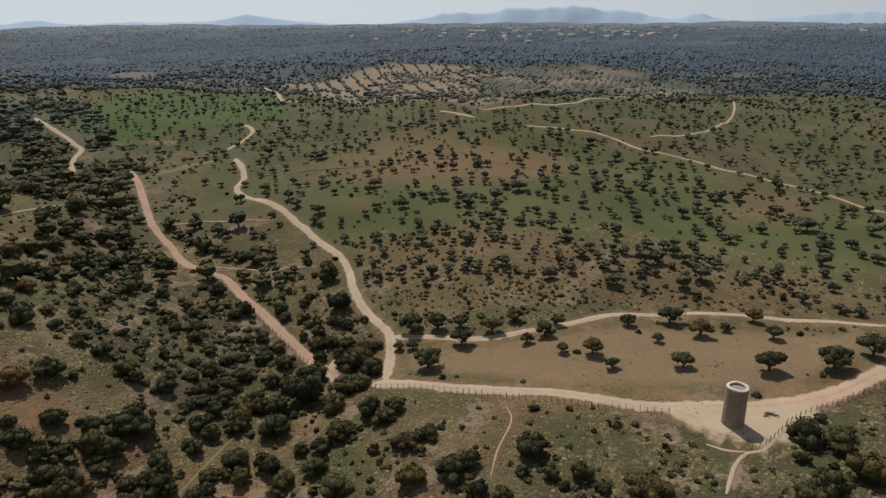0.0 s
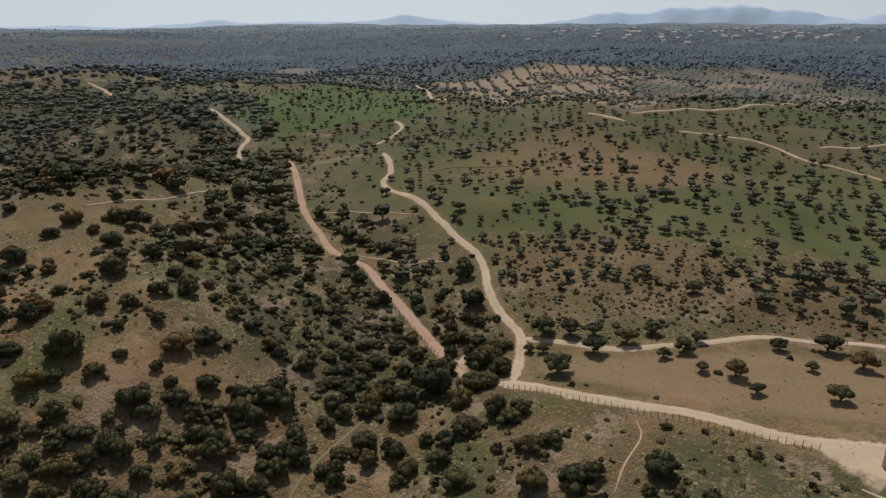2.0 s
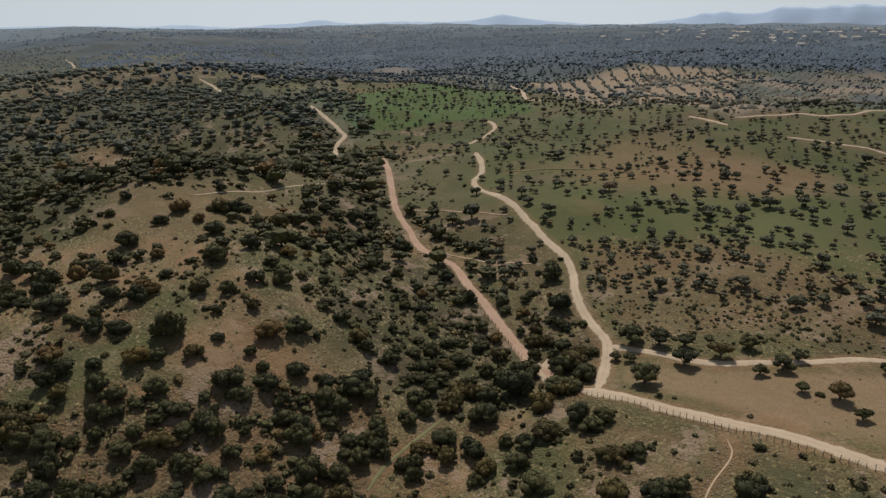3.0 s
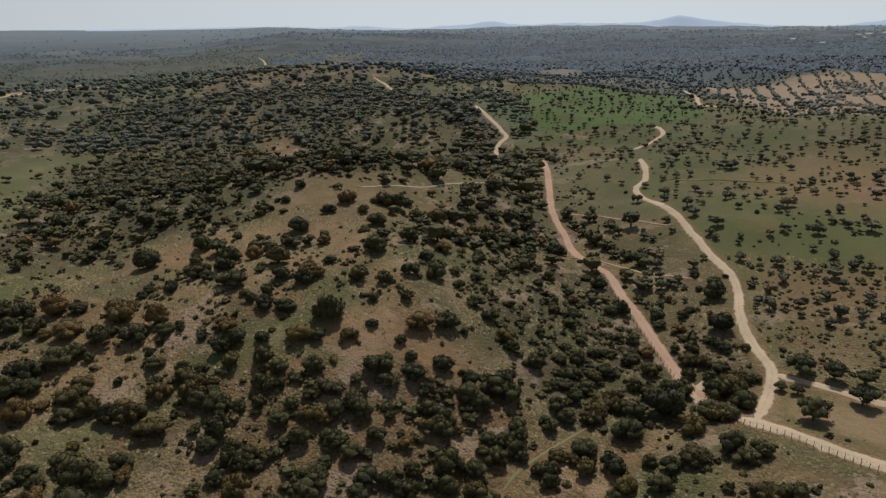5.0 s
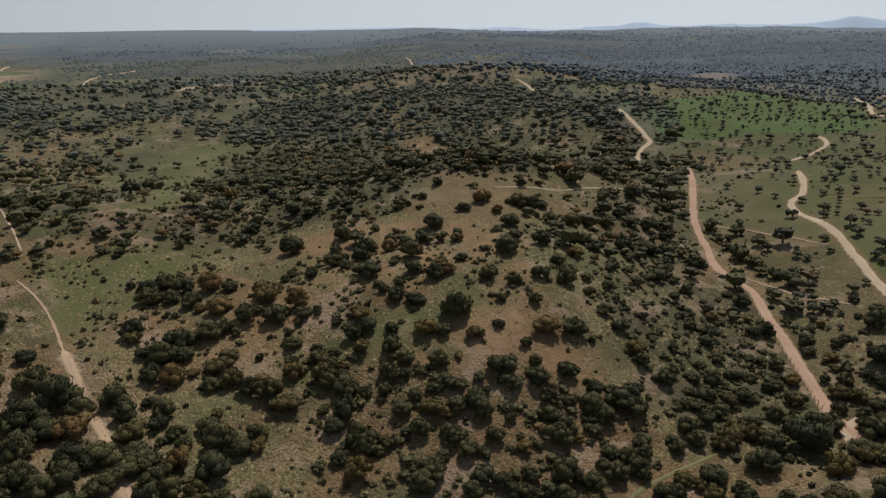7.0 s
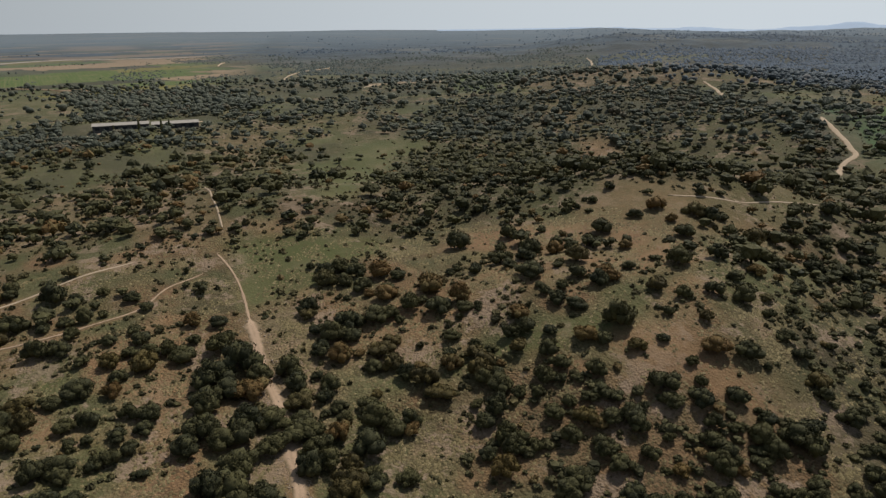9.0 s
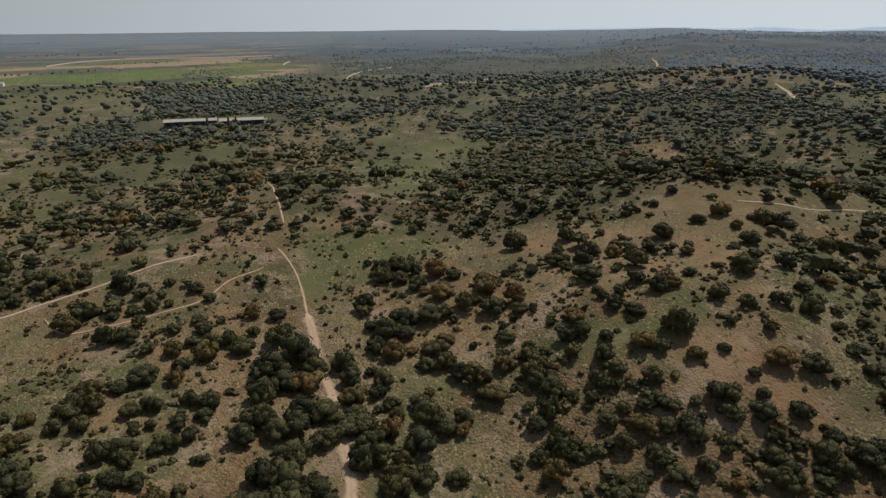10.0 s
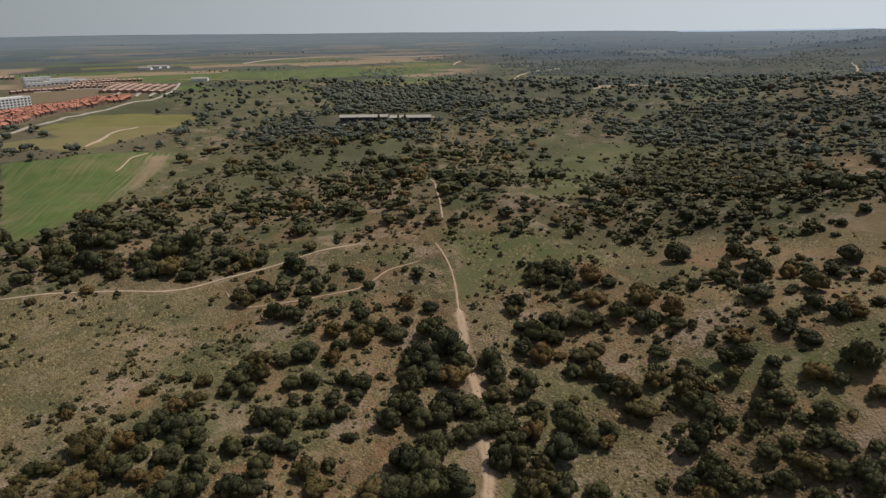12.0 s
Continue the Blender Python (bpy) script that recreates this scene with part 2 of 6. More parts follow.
LEAF_FARTHEST_HAZED = leaf_material("hazed_far_woods_leaves", (0.036, 0.054, 0.076), (0.050, 0.071, 0.096), (0.064, 0.078, 0.090), False, 0.05)
LEAF_TUFT = leaf_material("dry_tufts", (0.085, 0.067, 0.029), (0.190, 0.150, 0.070), (0.30, 0.235, 0.12), False, 0.3)
bark = Nodes("bark", 0.95)
BARK = bark.colour(bark.mix(bark.noise(3.0), (0.07, 0.055, 0.045), (0.13, 0.11, 0.09))).bump(bark.noise(6), 0.7, 0.05).mat


# ---- the lie of the land: broad swells, hills and gullies (x, y, height, spread along x, spread along y, turn) ----
SWELLS = [
    (2, 455, 24, 150, 120, 0.0),       # domed oak hill
    (-470, 570, 30, 170, 150, 0.6),    # dark wooded hill
    (-205, 215, 19, 50, 46, 0.7),      # sandy knoll
    (-285, 300, -9, 50, 70, 0.8),      # dip behind it
    (-180, 392, -9, 45, 36, 0.4),      # dip behind the crest of the red track
    (-108, 146, 15, 42, 52, -0.6),     # bare spur
    (-60, 62, -9, 46, 40, 0.0),        # low ground before it
    (330, 520, 10, 160, 120, 0.0),
    (60, 1150, 24, 330, 160, 0.0),     # olive grove rise
    (-60, 2300, 30, 700, 500, 0.0),
    (1500, 1700, 22, 600, 500, 0.0),
    (-1500, 1500, 26, 500, 500, 0.0),
    (-260, 90, 6, 70, 60, 0.0),
    (-640, 60, 8, 160, 110, 0.0),
    (-78, 200, -12, 30, 70, 0.45),     # gully west of the red track
    (-52, 120, -5, 22, 45, 0.25),
    (-190, 60, -4, 40, 60, 0.0),
]


def height(x, y):
    x, y = np.asarray(x, float), np.asarray(y, float)
    r = np.hypot(x, y)
    z = np.zeros_like(r)
    for cx, cy, amp, sx, sy, turn in SWELLS:
        u, v = x - cx, y - cy
        c, s = math.cos(turn), math.sin(turn)
        z = z + amp * np.exp(-0.5 * (((c * u + s * v) / sx) ** 2 + ((c * v - s * u) / sy) ** 2))
    for k in range(14):  # rolling ground at several wavelengths
        wave = (340, 290, 180, 150, 120, 96, 74, 58, 47, 38, 30, 25, 21, 17)[k]
        a = k * 2.399
        z = z + 0.0065 * wave ** 0.98 * np.sin((x * math.cos(a) + y * math.sin(a)) / wave * 6.2832 + k * 1.7 + 1.3 * np.sin(x / (wave * 2.3) + k)) * np.clip(r / 200, 0.3, 1)
    far = np.clip((r - 900) / 4000, 0, 1)
    z = z + far * (30 + 9 * np.sin(x / 310 + 1.3 * np.sin(y / 520)) + 9 * np.sin(y / 270 + x / 800 + 2 * np.sin(x / 700)))
    plain = np.clip((-x - 650) / 500, 0, 1) * np.clip((0.9 * -x - y) / 400 + 0.3, 0, 1)  # the flat farmland
    return z * (1 - 0.8 * plain) - 6 * plain + plain * (12 * far + 20 * far ** 3)


# ---- tracks (width, surface, course) and zones of ground cover, on the plan ----
TRACKS = {
    'farm_track': (4.3, 'pale', [(-18.2, 146.9), (1.7, 141.0), (27.2, 135.3), (41.7, 128.4), (53.1, 126.3), (65.1, 126.2), (72.5, 126.7)]),
    'farm_track_east': (5.2, 'rosy', [(64.2, 125.6), (70.2, 126.9), (76.6, 127.8), (88.5, 132.1), (101.2, 139.1), (119.2, 151.8)]),
    'valley_track': (3.2, 'pale', [(-107.5, 347.8), (-98, 327.1), (-93.7, 312.8), (-93.6, 300.8), (-88.9, 292.3), (-77.9, 280.9), (-67.3, 269.2), (-56.8, 253.2), (-54.1, 249.7), (-45.9, 237.1), (-36.2, 224.6), (-32, 214.1), (-29, 200.9), (-25.2, 190.3), (-20.2, 180.9), (-15.4, 171.5), (-14.3, 160.4), (-14.5, 147.3)]),
    'valley_track_end': (3, 'pale', [(-121.8, 379.4), (-118, 402), (-117, 419), (-123, 434), (-130, 442)]),
    'meadow_track': (2.7, 'pale', [(-15.1, 170.3), (2.0, 166.0), (12.6, 165.5), (21.9, 167.6), (31.3, 169.1), (46.4, 174.9), (65.8, 176.1), (95.3, 171.3), (117.6, 165.4)]),
    'red_track': (3.6, 'red', [(-167.4, 359.4), (-134.9, 296.8), (-118.1, 264.3), (-102.7, 243.2), (-97.5, 235.1), (-90.5, 226.1), (-80.6, 218.6), (-73.3, 213.3), (-63.2, 199.7), (-55.3, 190.6), (-47.5, 180.3), (-41.3, 172.1), (-35.8, 163.6), (-28.4, 155.4), (-18.4, 146.8)]),
    'ridge_track': (3.4, 'pale', [(-266, 448), (-242, 425), (-221, 405), (-211, 395), (-207, 376), (-197, 356)]),
    'ridge_track_end': (3.6, 'pale', [(-432, 533), (-407, 518), (-364, 476)]),
    'east_track': (1.8, 'pale', [(181.3, 269.7), (166.7, 285.9), (153.6, 299.9), (132.2, 317.6), (116.3, 335.4), (99.4, 346.0), (89.3, 365.3), (66.6, 375.1), (45.1, 377.3)]),
    'east_spur': (1.7, 'pale', [(223, 532), (191, 455), (158, 402), (134.1, 372.6), (109.7, 362.8)]),
    'hill_spur': (2.2, 'pale', [(-2, 418), (18.5, 394.6)]),
    'grove_track': (2.2, 'pale', [(22, 411), (53, 419), (88, 442), (140, 530), (241, 751)]),
    'stony_path': (3.4, 'earth', [(-101.8, 29.4), (-111.4, 32.3), (-125.4, 34.4), (-137.1, 36.8), (-152.3, 38.0), (-165.2, 40.2), (-180.1, 42.3)]),
    'stony_path_mid': (0.9, 'earth', [(-179.1, 42.2), (-199.9, 45.6), (-214.1, 46.2), (-230.5, 45.6)]),
    'ford': (2.5, 'pale', [(-21.3, 148.5), (-27.5, 152.5), (-29.7, 156.2), (-29.3, 162.4)]),
    'stony_path_end': (0.9, 'pale', [(-249.6, 52.4), (-281.3, 57.1), (-334.9, 64.3)]),
    'field_path': (0.9, 'pale', [(-221.7, -94.5), (-222.2, -70.3), (-219.2, -46.0), (-225.4, -27.2), (-229.6, -14.3), (-234.0, 3.3), (-237.2, 19.7)]),
    'loop_path': (0.9, 'earth', [(-216.4, -26.6), (-204.0, -20.6), (-199.8, -8.4), (-199.9, 5.4), (-201.4, 16.1), (-212.3, 26.6), (-217.7, 38.0)]),
    'gully_path': (0.8, 'green', [(-53.4, 101.8), (-53.1, 108.7), (-51.1, 116.3), (-48.9, 122.6), (-46.8, 128.8)]),
    'foot_path': (0.9, 'pale', [(48.4, 97.7), (53.0, 105.4), (56.6, 109.2), (60.5, 110.5), (66.0, 115.5), (69.2, 119.4)]),
    'scrub_path': (0.45, 'earth', [(13.5, 132.3), (14.2, 126.2), (10.4, 115.5), (8.5, 107.7)]),
    'contour_path': (0.7, 'pale', [(-168.6, 195.3), (-160.9, 213.1), (-155.3, 234.2), (-150.6, 261.8)]),
    'yard_drive': (3.5, 'pale', [(-534, 23), (-543, 50), (-537, 76), (-562, 112)]),
    'far_lane_b': (2.5, 'pale', [(-803, 359), (-861, 415), (-855, 459), (-818, 474), (-757, 480)]),
    'tower_yard': (15, 'pale', [(46.8, 127.0), (52.8, 123.6), (58.7, 121.2), (64.1, 120.6), (71.6, 122.6), (78, 126.8)]),
    'yard_path': (0.8, 'pale', [(50.7, 113.1), (53.6, 110.7), (57.9, 109.6)]),
    'rape_track': (3, 'pale', [(-488, -138), (-537, -135), (-571, -121)]),
    'crop_track': (1.1, 'pale', [(-425, -106), (-454, -102), (-467, -95)]),
    'town_road': (5, 'paved', [(-571, -219), (-627, -213), (-737, -219), (-799, -192), (-895, -162), (-1047, -167), (-1171, -177)]),
    'town_street': (5, 'paved', [(-1051, -350), (-1083, -316), (-1082, -255)]),
    'town_street_b': (5, 'paved', [(-933, -222), (-1094, -239), (-1162, -247)]),
    'town_street_c': (5, 'paved', [(-908, -190), (-1079, -213), (-1147, -221)]),
    'town_street_d': (5, 'paved', [(-909, -174), (-1067, -189), (-1155, -198)]),
    'red_cross': (1.1, 'earth', [(-90.3, 221.3), (-83.2, 224.6), (-70, 222.2), (-60, 218.9), (-47.2, 220)]),
    'field_edge': (0.9, 'earth', [(-113.3, 263.7), (-96.7, 266), (-78.8, 262.4), (-65.8, 259.3)]),
    'hill_link': (0.9, 'green', [(-156.7, 364.2), (-135.5, 358.2), (-119.7, 354.3), (-116, 359.8)]),
    'hill_line': (0.9, 'green', [(-87.9, 316.5), (-71.1, 315.6), (-55.1, 318.3), (-33.7, 321.2)]),
    'far_lane_c': (3, 'pale', [(-1023, 324), (-1143, 375), (-1210, 425), (-1294, 518)]),
    'far_lane_d': (2.6, 'pale', [(-860, 385), (-883, 437), (-888, 477), (-934, 542), (-955, 619)]),
    'far_lane_e': (4, 'pale', [(-1473, 336), (-1547, 360), (-1574, 376)]),
    'far_lane_g': (4, 'pale', [(-1073, 968), (-1006, 919), (-885, 812)]),
    'plain_road': (7, 'paved', [(-1667, -111), (-1829, -52), (-1888, 62), (-1860, 208), (-1863, 397)]),
    'plain_lane': (4, 'earth', [(-1245, -204), (-1193, -108), (-1134, -18), (-1086, 33), (-1057, 74)]),
    'village_path': (4, 'pale', [(-193, 756), (-169, 704), (-132, 569), (-114, 550)]),
}
ZONES = {
    'green_field': [(-305, 489), (-263, 580), (-244, 754), (-139, 610), (-94, 469), (-127, 440), (-157, 435), (-187, 408), (-208.8, 396.4), (-247, 438)],
    'oak_green': [(-154.3, 341.8), (-103.4, 337.5), (-109, 435), (-83, 548), (39, 410), (211, 502), (324, 506), (121.2, 171.5), (94.9, 209.5), (59.8, 217.9), (35.4, 250.5), (-31.4, 249.0), (-54.8, 259.3), (-77.3, 258.7), (-111.8, 266.5)],
    'oak_brown': [(-34.7, 240.5), (23.8, 241.8), (58.9, 214.0), (112.4, 207.5), (125.4, 178.3), (120.7, 170.6), (51.1, 180.9), (-10.5, 171.7), (-26.6, 204.3)],
    'hill_brown': [(-65.9, 319.3), (-46.4, 386.2), (-14.7, 396.7), (33.4, 350.4), (56.5, 312.9), (15.5, 283.6), (-33.0, 287.1)],
    'meadow': [(-13.3, 166.5), (32.6, 167.9), (49.2, 173.2), (115.0, 161.2), (104.9, 145.0), (74.3, 128.0), (27.3, 136.3), (-13.6, 149.4)],
    'knoll': [(-196.2, 189.8), (-166.3, 210.2), (-145.0, 203.7), (-143.2, 168.3), (-131.6, 143.9), (-162.9, 150.8), (-170.2, 119.5), (-189.0, 102.5), (-204.3, 122.1), (-179.7, 156.0)],
    'spur': [(-117.2, 123.1), (-98.1, 127.7), (-82.2, 140.8), (-58.9, 136.8), (-69.2, 119.4), (-94.0, 109.1), (-107.0, 103.7)],
    'bare_slope': [(-164.9, 6.4), (-169.8, 20.6), (-136.4, 21.2), (-91.4, 10.7), (-94.0, -2.2), (-143.7, 8.9)],
    'bare_dots': [(-161.1, 43.9), (-169.6, 71.3), (-173.4, 127.2), (-174.1, 166.6), (-141.4, 149.9), (-128.4, 97.2), (-133.3, 57.1), (-135.1, 43.8)],
    'stony': [(-18.5, 142.8), (48.7, 123.8), (52.3, 111.4), (27.4, 84.7), (-8.5, 91.6), (-17.8, 124.7)],
    'thicket': [(-101.9, 169.7), (-94.8, 201.8), (-73.0, 209.7), (-41.8, 173.0), (-29.0, 144.1), (-35.8, 132.2), (-53.4, 127.2), (-73.0, 139.0)],
    'dark_wood': [(-366.2, 160.9), (-532, 336), (-440, 524), (-257, 432), (-193.0, 358.3), (-180.4, 304.6), (-195.8, 195.9), (-183.8, 154.4), (-214.7, 118.0)],
    'grass_left': [(-226.4, -96.1), (-223.9, -30.7), (-198.0, -20.2), (-179.5, -52.4), (-164.1, -74.0)],
    'grass_mid': [(-233.2, 56.7), (-208.9, 107.7), (-191.5, 61.2), (-182.3, 46.1)],
    'grass_far': [(-466, 146), (-433, 217), (-316.5, 129.5), (-288.5, 85.8)],
    'wheat': [(-455, -177), (-455, -146), (-472, -117), (-471, -100), (-468, -78), (-398.9, -80.9), (-352.5, -86.8), (-315.3, -94.1), (-283.5, -104.2), (-268.0, -110.8)],
    'stubble': [(-461, -94), (-468, -78), (-398.9, -80.9), (-352.5, -86.8), (-317.8, -92.4), (-358.6, -91.0), (-410, -92)],
    'rape': [(-519, -200), (-548, -211), (-544, -168), (-597, -204), (-750, -202), (-726, -102), (-672, -90), (-551, -95), (-525, -114), (-489, -131), (-474, -148)],
    'lane_stony': [(-203.3, 44.1), (-176.3, 62.4), (-141.6, 63.0), (-98.8, 38.3), (-120.6, 18.4)],
    'bright_grass': [(56.1, 269.2), (126.7, 289.5), (155.4, 260.1), (160.6, 225.7), (148.9, 207.0), (101.2, 225.3), (57.3, 223.8)],
    'bright_grass_b': [(-135.9, 304.0), (-94.1, 303.7), (-58.4, 254.4), (-87.3, 261.8), (-112.8, 269.3)],
    'hedge': [(-515, -199), (-472, -147), (-485, -130), (-520, -113), (-546, -94), (-530, -76), (-483, -85), (-477, -101), (-478, -119), (-459, -147), (-460, -179)],
    'rape_scrub': [(-552, -212), (-577, -221), (-584, -199), (-545, -169), (-537, -185)],
    'olive': [(-180, 784), (-86, 1024), (72, 939), (255, 945), (299, 714), (136, 530), (22, 417), (-92, 609)],
    'shed_wood': [(-494, -49), (-947, -74), (-1070, 66), (-886, 223), (-572, 159), (-498, 104), (-478, 67), (-448, 11)],
    'south_wood': [(-296.7, -75.0), (-356.5, -57.0), (-412, -43), (-533, -30), (-920, -40), (-1134, -120), (-798, -163), (-704, -82), (-466, -76), (-357.9, -85.6)],
    'track_scrub': [(-185.1, 290.0), (-164.3, 344.8), (-113.6, 249.4), (-83.8, 214.2), (-89.7, 188.8), (-101.1, 182.9), (-129.1, 210.6)],
    'green_valley': [(-121.1, 116.5), (-130.3, 167.2), (-163.6, 230.9), (-166.6, 272.0), (-134.2, 209.7), (-117.7, 144.1), (-116.2, 102.6)],
    'heath_near': [(20.7, 125.3), (47.8, 120.9), (53.1, 110.9), (53.0, 105.4), (65.5, 110.0), (75.7, 121.3), (100.2, 131.1), (125.0, 130.9), (84.7, 80.7), (12.8, 87.1)],
    'slope_scrub': [(-122.9, 89.5), (-94.0, 109.1), (-77.0, 132.2), (-56.3, 122.7), (-48.5, 85.2), (-83.9, 54.4)],
    'hollow_wood': [(-68.1, 145.9), (-39.4, 171.5), (-29.3, 159.3), (-28.8, 143.1), (-39.5, 130.1), (-51.0, 126.1), (-61.8, 133.4)],
    'wedge': [(-96.0, 247.0), (-51.0, 237.6), (-34.5, 215.3), (-24.5, 184.4), (-35.9, 172.3), (-54.5, 190.3), (-72.5, 210.9)],
    'town': [(-596, -228), (-780, -226), (-864, -188), (-1046, -169), (-1175, -201), (-1324, -374), (-1355, -500)],
    'red_soil': [(-730, 480), (-792, 959), (-715, 1062), (-445, 540), (-525, 408)],
    'wedge_top': [(-160.6, 347.7), (-136.3, 348.3), (-111.9, 340.1), (-99.8, 322.9), (-93, 293.6), (-77.4, 275.8), (-67.1, 265.1), (-70.1, 260.7), (-94.4, 266.3), (-113.2, 264.8), (-129.7, 291.4)],
    'wedge_low': [(-112.5, 264), (-94.1, 265.3), (-66.4, 259.7), (-51, 239.6), (-39.1, 225.6), (-32.3, 204), (-33.7, 197.1), (-43.1, 198.9), (-54.4, 207.5), (-71.8, 221.1), (-93.5, 236.2)],
    'wedge_wood': [(-43.1, 198.9), (-32.7, 202.4), (-23.6, 180), (-16.8, 169.2), (-19.5, 158.3), (-25.1, 150.9), (-34.2, 160.9), (-43.5, 174.7), (-49.5, 186.5)],
    'valley_green': [(-176, 220.9), (-171.8, 256.2), (-167.2, 294.3), (-152.1, 271.3), (-146.9, 240.2), (-152.4, 221), (-158, 195.1)],
    'track_trees': [(-191.3, 350.7), (-164.9, 349), (-140.3, 301.5), (-116.1, 254.2), (-97.8, 230.1), (-113.6, 227.7), (-119.6, 227.5), (-123.3, 214.6), (-136.9, 227.5), (-153, 268.4)],
    'hill_open': [(-329, 386), (-303, 415), (-263, 416), (-234, 393), (-209, 348), (-219.3, 328.5), (-256, 340), (-292, 354)],
    'hill_dark_edge': [(-276, 437), (-261, 435), (-224, 398), (-208, 381), (-200, 349), (-199.5, 327), (-235, 387)],
    'hill_gully': [(-213.1, 204.8), (-192.7, 222.7), (-175.8, 241.2), (-194.5, 324.7), (-173.7, 318.7), (-178.5, 304), (-169, 232), (-180.1, 201.2), (-198.4, 190.5)],
    'clearing': [(-363, 325), (-357, 338), (-339, 340), (-324, 328), (-213.3, 210.2), (-325, 299), (-348, 308)],
    'stony_open': [(-464, 382), (-456, 388), (-388, 356), (-368, 332), (-378, 322), (-431, 353)],
    'grass_slope': [(-443, 188), (-432, 215), (-399, 232), (-391, 212), (-377, 186), (-337.1, 162), (-260.8, 114.9), (-260, 95.4), (-322.6, 115.1), (-392, 151)],
    'grass_low': [(-240.4, 58.8), (-230, 71.9), (-217.7, 84.4), (-198.6, 93.5), (-198.6, 82.5), (-199.2, 71), (-189.2, 63.4), (-186.6, 54.9), (-191, 48.1), (-200.4, 45.7)],
    'red_plantation': [(-655, 467), (-902, 710), (-866, 800), (-888, 994), (-764, 1041), (-640, 933), (-426, 535), (-450, 487), (-455, 440), (-471, 407), (-520, 395)],
    'green_plantation': [(-903, 542), (-941, 620), (-932, 688), (-902, 710), (-643, 462), (-520, 395), (-564, 382), (-666, 402)],
    'pale_slope_w': [(-513, 109), (-529, 138), (-546, 191), (-508, 205), (-471, 178), (-473, 149), (-427, 127), (-363.6, 101.5), (-370.2, 83.5), (-403, 85)],
    'bare_hump': [(-160.4, 4.7), (-167.5, 12.6), (-168.9, 23.6), (-156.1, 20.9), (-136.9, 17.4), (-123.2, 14.1), (-109.6, 9), (-109, 1.5), (-123.5, 2.4), (-135.2, 9.4), (-145.6, 10.5)],
    'dots_slope': [(-511, 115), (-506, 141), (-379.6, 111), (-380.9, 85.9), (-412, 82), (-486, 95)],
    'pale_scrub': [(-378.4, 20.9), (-381.8, 53.1), (-296.7, 59), (-254.5, 50.9), (-254.6, 34.8), (-278, 16.7), (-277, 0.3), (-274.4, -24.5), (-296.2, -33), (-330.2, -14.8), (-365, -3.9)],
    'south_tan': [(-142.4, -66.2), (-144.4, -60.3), (-149.6, -53.9), (-141.0, -37.9), (-128.7, -40.9), (-124.1, -45.0), (-117.1, -51.7), (-118.2, -57.7)],
    'knoll_open': [(-194.8, 187), (-178, 205.7), (-167.8, 230.4), (-173.7, 290.6), (-152.2, 255.1), (-152.1, 232.7), (-142.4, 230.6), (-138.2, 204.7), (-137, 182.2), (-144, 166.3), (-151.7, 163.5), (-163.1, 158.6), (-170.3, 154.6), (-183.1, 172.4)],
    'saddle': [(-108.4, 125.1), (-106.2, 139.1), (-99.3, 142.9), (-87.7, 136.8), (-90.2, 125.5), (-81.2, 127.3), (-84.8, 118.3), (-92.2, 119), (-94.3, 108.8), (-100.5, 112.7)],
    'west_grass': [(-241.7, 48.2), (-223.4, 76.1), (-209.9, 96.4), (-204.4, 77.1), (-205.9, 61.8), (-196.9, 51.4), (-187.8, 44.4), (-210.6, 48.1)],
    'tuft_field': [(-222.2, -94.7), (-218.7, -74.2), (-217.8, -45.7), (-214.5, -29.1), (-199.6, -23.6), (-189.7, -35.3), (-188.3, -48.7), (-165.5, -50.5), (-154.9, -55.4), (-145.8, -60.8), (-142.4, -66.2)],
    'stone_patch': [(-172.4, -53.5), (-192.4, -51), (-187.1, -41), (-171.6, -41.2), (-159.3, -46.6), (-154.9, -55.4)],
    'clear_a': [(-454, 923), (-456, 987), (-402, 998), (-349, 874), (-378, 863), (-437, 893)],
    'clear_b': [(-347, 613), (-348, 664), (-307, 584), (-324, 576)],
    'clear_c': [(-421, 556), (-423, 602), (-402, 608), (-385, 576), (-405, 553)],
    'clear_d': [(-615, 927), (-634, 1011), (-590, 999), (-549, 926)],
    'clear_e': [(184, 994), (211, 995), (231, 950), (267, 926), (251, 889), (215, 908), (178, 940)],
    'olive_mix': [(-57, 805), (-21, 918), (43, 877), (69, 774), (45, 460), (21, 424), (-10, 433), (-42, 586)],
    'brown_patch_a': [(-12.6, 334.3), (15.3, 338.2), (53.7, 336.7), (60.1, 325.5), (47.6, 294.2), (27.7, 286.2), (3.9, 298.5), (-21.9, 308.2)],
    'bright_a': [(68.8, 291.5), (101.3, 305.7), (124.6, 296.4), (119.6, 270.8), (94.7, 254.4), (65.8, 247.4), (54.7, 265.9)],
    'brown_patch_b': [(101.7, 298.7), (125.6, 299.2), (146.5, 292.9), (158.8, 286.4), (146.1, 260.3), (113.5, 255.4), (104.5, 271.1)],
    'lane_pale': [(-178.7, 43.9), (-182.4, 53.3), (-162.5, 56.4), (-151.2, 49.3), (-140.9, 59.6), (-132.7, 55.9), (-128.3, 48), (-131.6, 44.8), (-125.8, 36.7), (-121.4, 33.9), (-127.4, 28.2), (-137.1, 37), (-161.5, 40.4)],
    'tuft_green': [(-112.8, 59.3), (-107.9, 69.8), (-99.9, 67.3), (-97.8, 59.6), (-108.8, 48.2), (-112.7, 54.1)],
    'grass_fold': [(-141.8, 53.3), (-130.1, 70.5), (-128.7, 85.5), (-125.8, 101.2), (-115.8, 129.9), (-109.5, 122.8), (-113.3, 105.1), (-116.6, 89.6), (-119.9, 78.8), (-123.5, 69.1), (-127.2, 53.6)],
